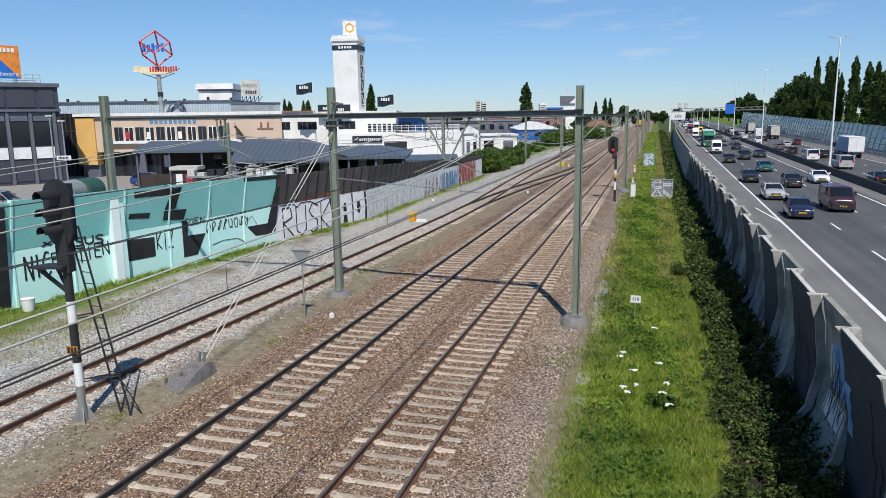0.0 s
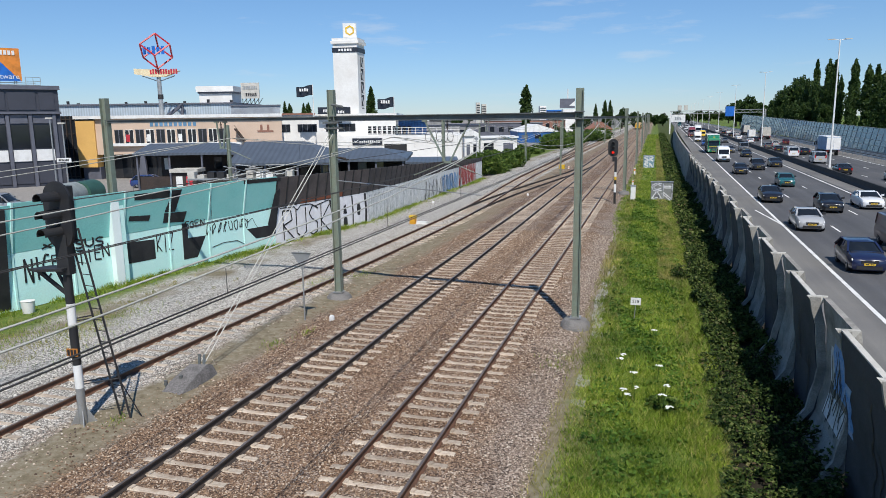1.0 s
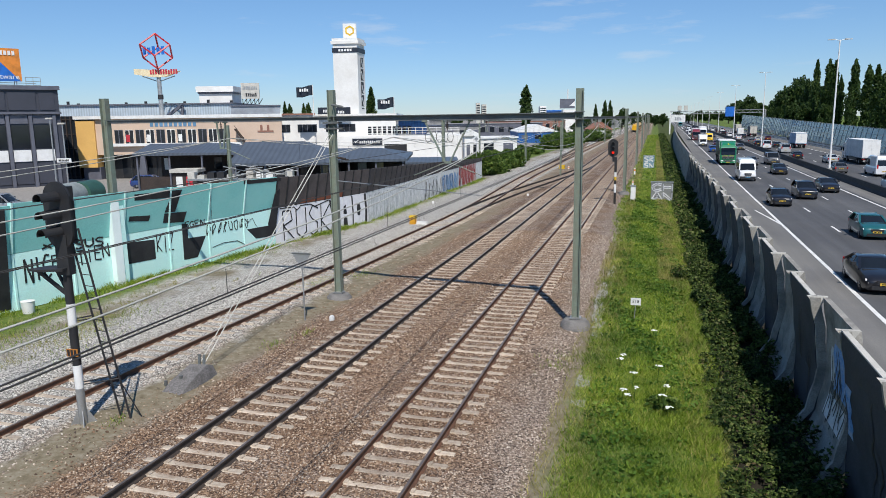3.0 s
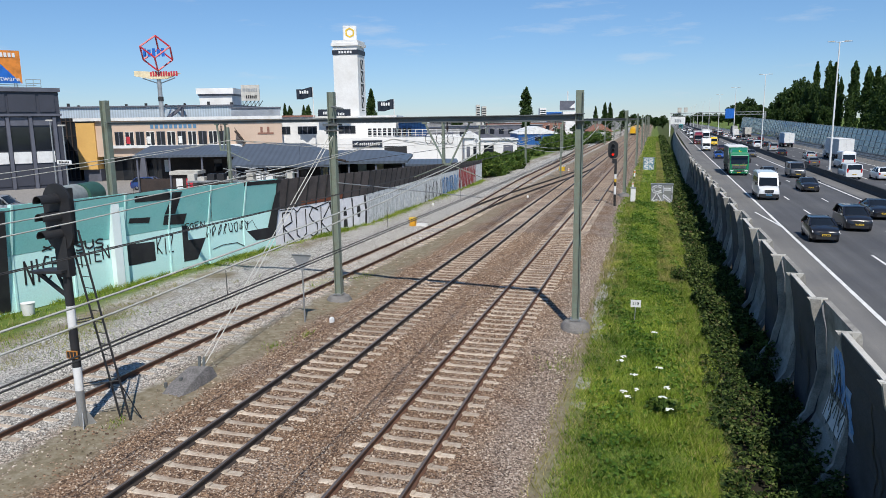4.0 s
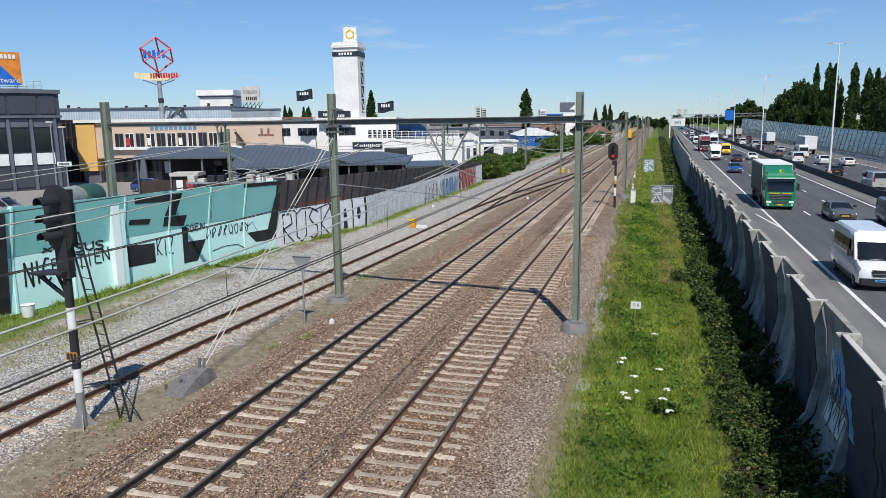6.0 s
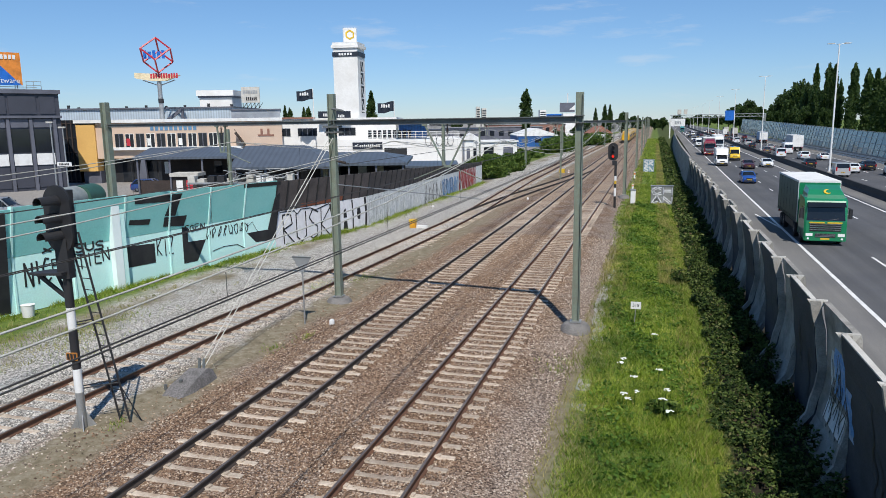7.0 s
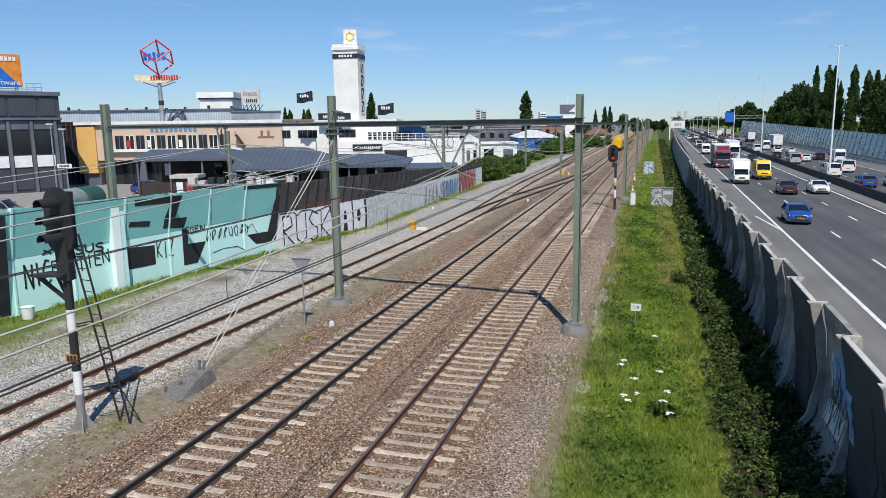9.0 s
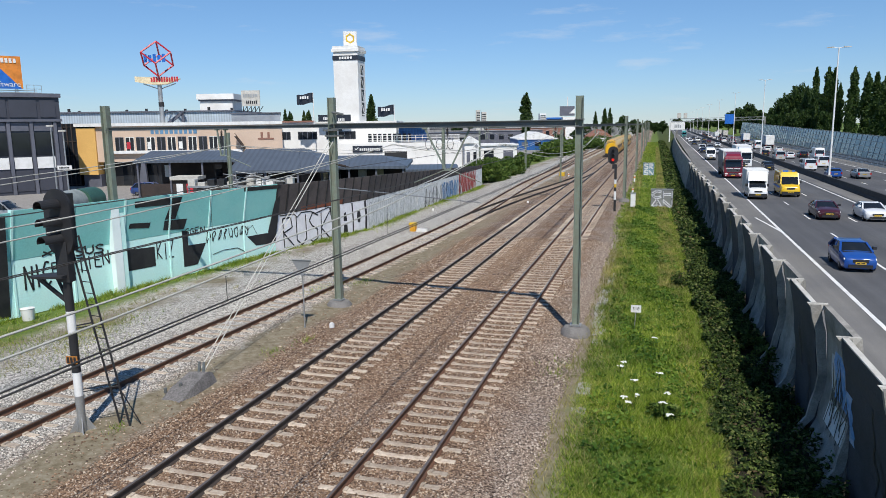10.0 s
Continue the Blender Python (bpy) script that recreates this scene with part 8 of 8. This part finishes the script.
def weeds():
    """Grass and weeds at the foot of the yard wall and between the tracks."""
    V, F, k = [], [], 0
    for (xa, ya), (xb, yb), n, off in ((WALL[0], WALL[1], 5000, 1.1), (WALL[1], WALL[2], 9000, 0.9), (WALL[2], WALL[3], 6000, 0.5), (WALL[3], WALL[4], 12000, 0.5)):
        t = NP.random(n)
        o = NP.exponential(off * 0.5, n) + 0.05
        x, y = xa + (xb - xa) * t + o, ya + (yb - ya) * t
        keep = fbm(x, y, 1.5) + NP.uniform(-0.5, 0.5, n) > -0.15
        x, y = x[keep], y[keep]
        v, fc = blades(x, y, NP.uniform(0.06, 0.28, len(x)) * (1 + 0.6 * fbm(x, y, 1.5)), 0.03, 0.6)
        V.append(v)
        F.append(fc + k)
        k += len(v)
    for cx, cy, r, n in ((-15.0, 30, 0.8, 300), (-12.4, 21, 0.35, 120), (-11.9, 22.5, 0.25, 90), (-13.1, 14.2, 0.25, 80), (-2.6, 22, 0.6, 250), (-20.6, 22, 1.6, 900), (-22.5, 19, 1.6, 1200), (-14.0, 32, 0.8, 260), (-18.9, 19, 1.2, 300), (-1.9, 30, 0.35, 300), (-1.9, 34, 0.3, 300)):
        x, y = NP.normal(cx, r * 0.5, n), NP.normal(cy, r * 0.9, n)
        v, fc = blades(x, y, NP.uniform(0.05, 0.22, n), 0.02, 0.5)
        V.append(v)
        F.append(fc + k)
        k += len(v)
    tagged(new("weeds", bulk("weeds", np.concatenate(V), np.concatenate(F), M_grass_blade, "", "")), "weeds and rough grass along the wall and tracks", "weeds", kind="stuff")


weeds()


def bush(cx, cy, rx, ry, h, n, size, m, label):
    k = max(4, int(rx * ry * 1.2))
    cen = np.stack([NP.uniform(-rx, rx, k), NP.uniform(-ry, ry, k), NP.uniform(0.25, 0.65, k) * h], 1)
    rad = NP.uniform(0.35, 0.6, k) * h
    i = NP.integers(0, k, n)
    d = NP.normal(size=(n, 3))
    d /= np.linalg.norm(d, axis=1, keepdims=True)
    c = cen[i] + d * (rad[i] * NP.random(n) ** 0.3)[:, None]
    c[:, 2] = np.abs(c[:, 2])
    v, fc = leaves(c, size * NP.uniform(0.6, 1.3, n), 0.7)
    t = thing("bush", label, "bush", pose(cx, cy, float(gz(cx))), "bushes")
    new_ob = part("foliage", bulk("foliage", v, fc, m, "", ""), None, t)
    s = Shape()
    for j in range(min(8, k)):
        s.tube((cen[j][0] * 0.7, cen[j][1] * 0.7, -0.1), tuple(cen[j]), 0.05, 0.02, 5)
    part("stem", s, M_bark, t)


bush(-23.0, 95, 1.8, 5, 3.0, 9000, 0.22, M_bush, "large overgrown green bush beyond the wall end")
bush(-22.8, 107, 2.2, 6, 2.6, 8000, 0.24, M_bush, "rounded green bush beside the siding")
bush(-24.5, 123, 2.6, 8, 2.0, 7000, 0.26, M_bush, "spreading green bush beside the siding")
bush(-28, 150, 4.0, 16, 1.7, 9000, 0.3, M_bush, "low green scrub beside the siding")
bush(-24, 195, 4.0, 14, 3.6, 8000, 0.34, M_bush, "tall green scrub by the far tracks")
bush(-19, 250, 3.5, 22, 3.5, 7000, 0.4, M_bush, "distant green scrub by the far tracks")
bush(-48, 150, 2.0, 3.0, 4.0, 3000, 0.3, M_tree, "dark upright shrub behind the siding")
bush(1.4, 36, 0.35, 0.5, 0.7, 500, 0.07, M_bramble, "small dark weed clump in the grass")
bush(0.55, 19.0, 0.28, 0.3, 0.4, 400, 0.07, M_bush, "leafy hogweed clump in the grass")


def hogweed(x, y, h, label="white umbel flower on a tall stem in grass"):
    z = float(gz(x))
    t = thing("umbel_flower", label, "wildflower", pose(x, y, z), "umbel flowers")
    part("stem", Shape().tube((0, 0, -0.05), (0.04, 0.02, h), 0.012, 0.008, 6), M_bush, t)
    s = Shape()
    rg = random.Random(int(x * 100 + y * 10))
    for k in range(14):
        a, r = rg.uniform(0, 6.28), rg.uniform(0.0, 0.11)
        c = Vector((0.04 + r * math.cos(a), 0.02 + r * math.sin(a), h + 0.03 - r * 0.2))
        s.tube(c, c + Vector((0, 0, 0.012)), 0.03, 0.022, 7)
    part("flower_head", s, M_flower, t, "flat white flower head")


for x, y, h in ((0.50, 18.8, 0.75), (0.42, 18.4, 0.62), (-0.35, 20.2, 0.5), (-0.60, 19.0, 0.42), (-0.50, 18.8, 0.36), (-0.28, 19.2, 0.45), (0.35, 20.9, 0.55), (-0.8, 21.9, 0.3), (-0.72, 22.3, 0.3), (0.2, 25.2, 0.35), (0.58, 18.3, 0.35)):
    hogweed(x, y, h)


# ballast stones over the near bed
def stones():
    n = 215000
    y = 9.5 + 38 * NP.random(n) ** 1.4
    x = NP.uniform(-19.3, -2.3, n)
    on_sand = (x > -14.0) & (x < -12.2)
    under = np.zeros(n, bool)
    for c in (-5.375, -9.68, -15.85):
        for r in (-0.7525, 0.7525):
            under |= np.abs(x - c - r - (yard_bend(y) if c < -12 else 0)) < 0.09
    sl = np.zeros(n, bool)
    for c, y0 in ((-5.375, 6.2), (-9.68, 6.0), (-15.85, 6.1)):
        c = c + (yard_bend(y) if c < -12 else 0)
        sl |= (np.abs(x - c) < 1.3) & (np.abs((y - y0 + 0.3) % 0.6 - 0.3) < np.where(np.abs(x - c) > 0.95, 0.085, 0.125)) & (NP.random(n) < np.where(np.abs(x - c) > 0.95, 0.72, 0.985))
    keep = ~under & ~sl & (~on_sand | (NP.random(n) < 0.12))
    x, y = x[keep], y[keep]
    n = len(x)
    r = NP.uniform(0.014, 0.036, n) * (1 + 0.012 * (y - 9.5))
    base = np.array([(1, 0, 0), (0, 1, 0), (-1, 0, 0), (0, -1, 0), (0, 0, 0.8), (0, 0, -0.8)], float)
    fc = np.array([(0, 1, 4), (1, 2, 4), (2, 3, 4), (3, 0, 4)])
    a = NP.uniform(0, 6.28, n)
    ca, sa = np.cos(a), np.sin(a)
    jit = base[None] * NP.uniform(0.65, 1.35, (n, 6, 3))
    tilt = NP.uniform(-0.5, 0.5, (n, 1))
    vx = jit[:, :, 0] * ca[:, None] - jit[:, :, 1] * sa[:, None]
    vy = jit[:, :, 0] * sa[:, None] + jit[:, :, 1] * ca[:, None]
    vz = jit[:, :, 2] + vx * tilt
    z = gz(x) + 0.004
    v = np.stack([vx * r[:, None] + x[:, None], vy * r[:, None] + y[:, None], vz * r[:, None] + z[:, None]], 2).reshape(-1, 3)
    f = (fc[None] + (np.arange(n) * 6)[:, None, None]).reshape(-1, 3)
    m, nt, b = base_mat("ballast_stone", 0.95)
    g = nt.nodes.new("ShaderNodeNewGeometry")
    sep = nt.nodes.new("ShaderNodeSeparateXYZ")
    nt.links.new(g.outputs["Position"], sep.inputs[0])
    grey = ramp(nt, [(0.0, (0.11, 0.105, 0.095)), (0.5, (0.32, 0.30, 0.27)), (1.0, (0.70, 0.67, 0.61))])
    rust = ramp(nt, [(0.0, (0.06, 0.036, 0.024)), (0.45, (0.19, 0.115, 0.07)), (0.8, (0.31, 0.21, 0.135)), (1.0, (0.55, 0.46, 0.36))])
    for q2 in (grey, rust):
        nt.links.new(g.outputs["Random Per Island"], q2.inputs["Fac"])
    nz = noise_node(nt, 0.5, 5, 0.65, g.outputs["Position"])
    ad = nt.nodes.new("ShaderNodeMath")
    ad.operation = "MULTIPLY_ADD"
    ad.inputs[1].default_value = 2.0
    nt.links.new(nz.outputs["Fac"], ad.inputs[0])
    nt.links.new(sep.outputs["X"], ad.inputs[2])
    w1 = nt.nodes.new("ShaderNodeMapRange")
    w1.inputs["From Min"].default_value, w1.inputs["From Max"].default_value = -14.0, -12.0
    nt.links.new(ad.outputs[0], w1.inputs["Value"])
    w2 = nt.nodes.new("ShaderNodeMapRange")
    w2.inputs["From Min"].default_value, w2.inputs["From Max"].default_value = -3.2, -2.0
    nt.links.new(ad.outputs[0], w2.inputs["Value"])
    c = mixc(nt, w1.outputs["Result"], grey.outputs["Color"], rust.outputs["Color"])
    c = mixc(nt, w2.outputs["Result"], c, mixc(nt, 0.28, rust.outputs["Color"], grey.outputs["Color"]))
    nt.links.new(c, b.inputs["Base Color"])
    tagged(new("ballast_stones", bulk("ballast_stones", v, f, m, "", "")), "loose broken ballast stones between and beside the tracks", "ballast", kind="stuff")


stones()


# ---- trees ----
def tree_mesh(kind, h, r, n, leaf, seed):
    rng2 = np.random.default_rng(seed)
    if kind == "poplar":
        k = 46
        zc = rng2.uniform(0.10, 0.97, k)
        rr = r * np.clip(np.sin(np.pi * np.clip(zc * 0.9 + 0.1, 0, 1)) ** 0.7, 0.12, 1)
        a = rng2.uniform(0, 6.28, k)
        o = rng2.uniform(0, 0.55, k) * rr
        cen = np.stack([o * np.cos(a), o * np.sin(a), zc * h], 1)
        rad = np.stack([rr * 0.55, rr * 0.55, np.full(k, h * 0.07)], 1)
    else:
        k = 60
        th, ph = rng2.uniform(0, 6.28, k), np.arccos(rng2.uniform(-1, 1, k))
        q3 = rng2.uniform(0.35, 0.85, k)
        cen = np.stack([r * q3 * np.sin(ph) * np.cos(th), r * q3 * np.sin(ph) * np.sin(th), h * 0.50 + h * 0.42 * q3 * np.cos(ph)], 1)
        rad = np.stack([rng2.uniform(0.18, 0.32, k) * r] * 2 + [rng2.uniform(0.06, 0.12, k) * h], 1)
    i = rng2.integers(0, k, n)
    d = rng2.normal(size=(n, 3))
    d /= np.linalg.norm(d, axis=1, keepdims=True)
    c = cen[i] + d * rad[i] * (rng2.random(n) ** 0.33)[:, None]
    v, f = leaves(c, leaf * rng2.uniform(0.6, 1.35, n), 0.8)
    crown = bulk("crown", v, f, M_tree, "", "")
    s = Shape()
    s.tube((0, 0, -0.5), (0, 0, h * 0.35), r * 0.10 + 0.1, r * 0.06 + 0.06, 8)
    s.tube((0, 0, h * 0.35), (0, 0, h * 0.85), r * 0.06 + 0.06, 0.04, 8)
    for j in range(0, k, 5):
        s.tube((0, 0, float(cen[j][2]) * 0.75), tuple(float(q4) for q4 in cen[j]), 0.10, 0.03, 5)
    return crown, s.mesh("trunk", M_bark)


TREES = {"poplar_a": tree_mesh("poplar", 20, 2.7, 5200, 0.42, 1), "poplar_b": tree_mesh("poplar", 20, 3.1, 5200, 0.42, 2), "broad_a": tree_mesh("broad", 17, 6.5, 9000, 0.46, 3), "broad_b": tree_mesh("broad", 17, 7.5, 9000, 0.46, 4), "broad_c": tree_mesh("broad", 17, 5.5, 8000, 0.46, 5)}


def tree(kind, x, y, h, label, wide=1.0):
    base = 20 if kind.startswith("poplar") else 17
    k = h / base
    t = thing("poplar_tree" if kind.startswith("poplar") else "broadleaf_tree", label, "tree", pose(x, y, -0.8), "trees")
    crown, trunk = TREES[kind]
    m = Matrix.Rotation((x * 1.7 + y) % 6.28, 4, "Z") @ Matrix.Diagonal((k * wide, k * wide, k, 1))
    part("trunk", trunk, None, t, at=m)
    part("crown", crown, None, t, at=m)


def at_angle(px_deg, y):
    return y * math.tan(radians(px_deg))


# behind the far noise screen
for kind, deg, y, h, w in (("broad_b", 5.7, 565, 21.9, 0.85), ("broad_a", 6.45, 489, 22.4, 0.8), ("broad_c", 7.12, 440, 17.4, 0.8), ("broad_c", 7.61, 408, 15.5, 0.75), ("broad_a", 8.22, 373, 17.4, 0.62),
                           ("broad_b", 9.08, 331, 23.6, 0.52), ("broad_a", 9.84, 302, 25.0, 0.62), ("broad_b", 10.55, 280, 23.3, 0.46), ("poplar_a", 10.79, 272, 25.8, 0.62), ("broad_c", 11.22, 262, 19.8, 0.6),
                           ("poplar_b", 11.55, 252, 24.9, 0.68), ("poplar_a", 11.93, 243, 23.6, 0.66), ("poplar_b", 12.31, 237, 19.3, 0.55), ("poplar_b", 13.1, 230, 23.2, 0.72), ("poplar_a", 12.93, 225, 15.4, 0.66),
                           ("poplar_b", 13.94, 206, 20.2, 0.8), ("poplar_a", 14.47, 198, 19.4, 0.8), ("poplar_b", 15.0, 190, 18.3, 0.82), ("broad_c", 15.63, 183, 15.8, 0.65), ("broad_a", 16.4, 173, 15.9, 0.75),
                           ("broad_c", 9.4, 290, 14.0, 0.7), ("broad_a", 10.3, 270, 14.0, 0.7), ("broad_c", 11.6, 235, 13.0, 0.7), ("broad_b", 8.7, 330, 15.0, 0.6)):
    tree(kind, at_angle(deg, y), y, h, "tall dark poplar behind the noise screen" if kind[0] == "p" else "dense dark broadleaf tree behind the noise screen", w)
# motorway horizon
for k, (deg, y, h) in enumerate(((1.6, 900, 16), (2.4, 880, 13), (3.1, 920, 17), (3.8, 860, 14), (4.5, 900, 15), (5.2, 800, 15), (-0.6, 760, 13), (-1.6, 780, 15), (6.0, 620, 15), (6.8, 560, 14))):
    tree(("broad_a", "broad_b", "broad_c")[k % 3], at_angle(deg, y), y, h, "distant broadleaf tree at the end of the road", 1.3)
# town and horizon trees
for kind, u, d, zt, w in (("poplar_b", 35.09, 300, 20.73, 1.0), ("poplar_a", -18.3, 190, 15.65, 0.9), ("poplar_a", 91.95, 430, 14.82, 0.9), ("poplar_b", 97.38, 430, 17.05, 0.9), ("poplar_a", 100.42, 430, 16.68, 0.9),
                         ("broad_a", 110.39, 440, 14.1, 0.7), ("broad_b", 124.47, 460, 10.76, 0.8), ("broad_c", 166.09, 560, 10.01, 1.0), ("broad_a", 178.42, 580, 10.91, 1.0), ("broad_b", 79.87, 400, 9.46, 0.8),
                         ("poplar_a", -71.24, 330, 15.95, 0.8), ("poplar_b", -68.91, 330, 15.17, 0.8), ("poplar_a", -62.68, 330, 15.09, 0.8), ("poplar_b", -60.6, 330, 15.56, 0.8), ("broad_c", 13.49, 600, 10.97, 1.4), ("broad_a", -78.25, 330, 14.79, 0.8), ("broad_b", 48.11, 620, 10.16, 1.4), ("broad_c", -18.35, 640, 11.14, 1.4), ("broad_a", 61.99, 330, 6.36, 1.2), ("broad_b", 42.7, 260, 5.04, 1.0)):
    p = to_town(u, d)
    tree(kind, p.x, p.y, zt + 0.8, "dark conical tree above the roofs" if kind[0] == "p" else "distant dark broadleaf tree", w)


# ---- what moves ----
def motions():
    for ob, x, s0, v, turn in MOVERS:
        walk(ob, [(t, pose(road_x(x, s0 + v * t), s0 + v * t, RZ + 0.004, 0, 0, turn - math.degrees(TH))) for t in (0.0, 2.5, 5.0, 7.5, 10.0)])
    walk(TRAIN, [(t, pose(-9.68, 452.0 - 28.2 * t, 0.003)) for t in (0.0, 2.5, 5.0, 7.5, 10.0)])


motions()
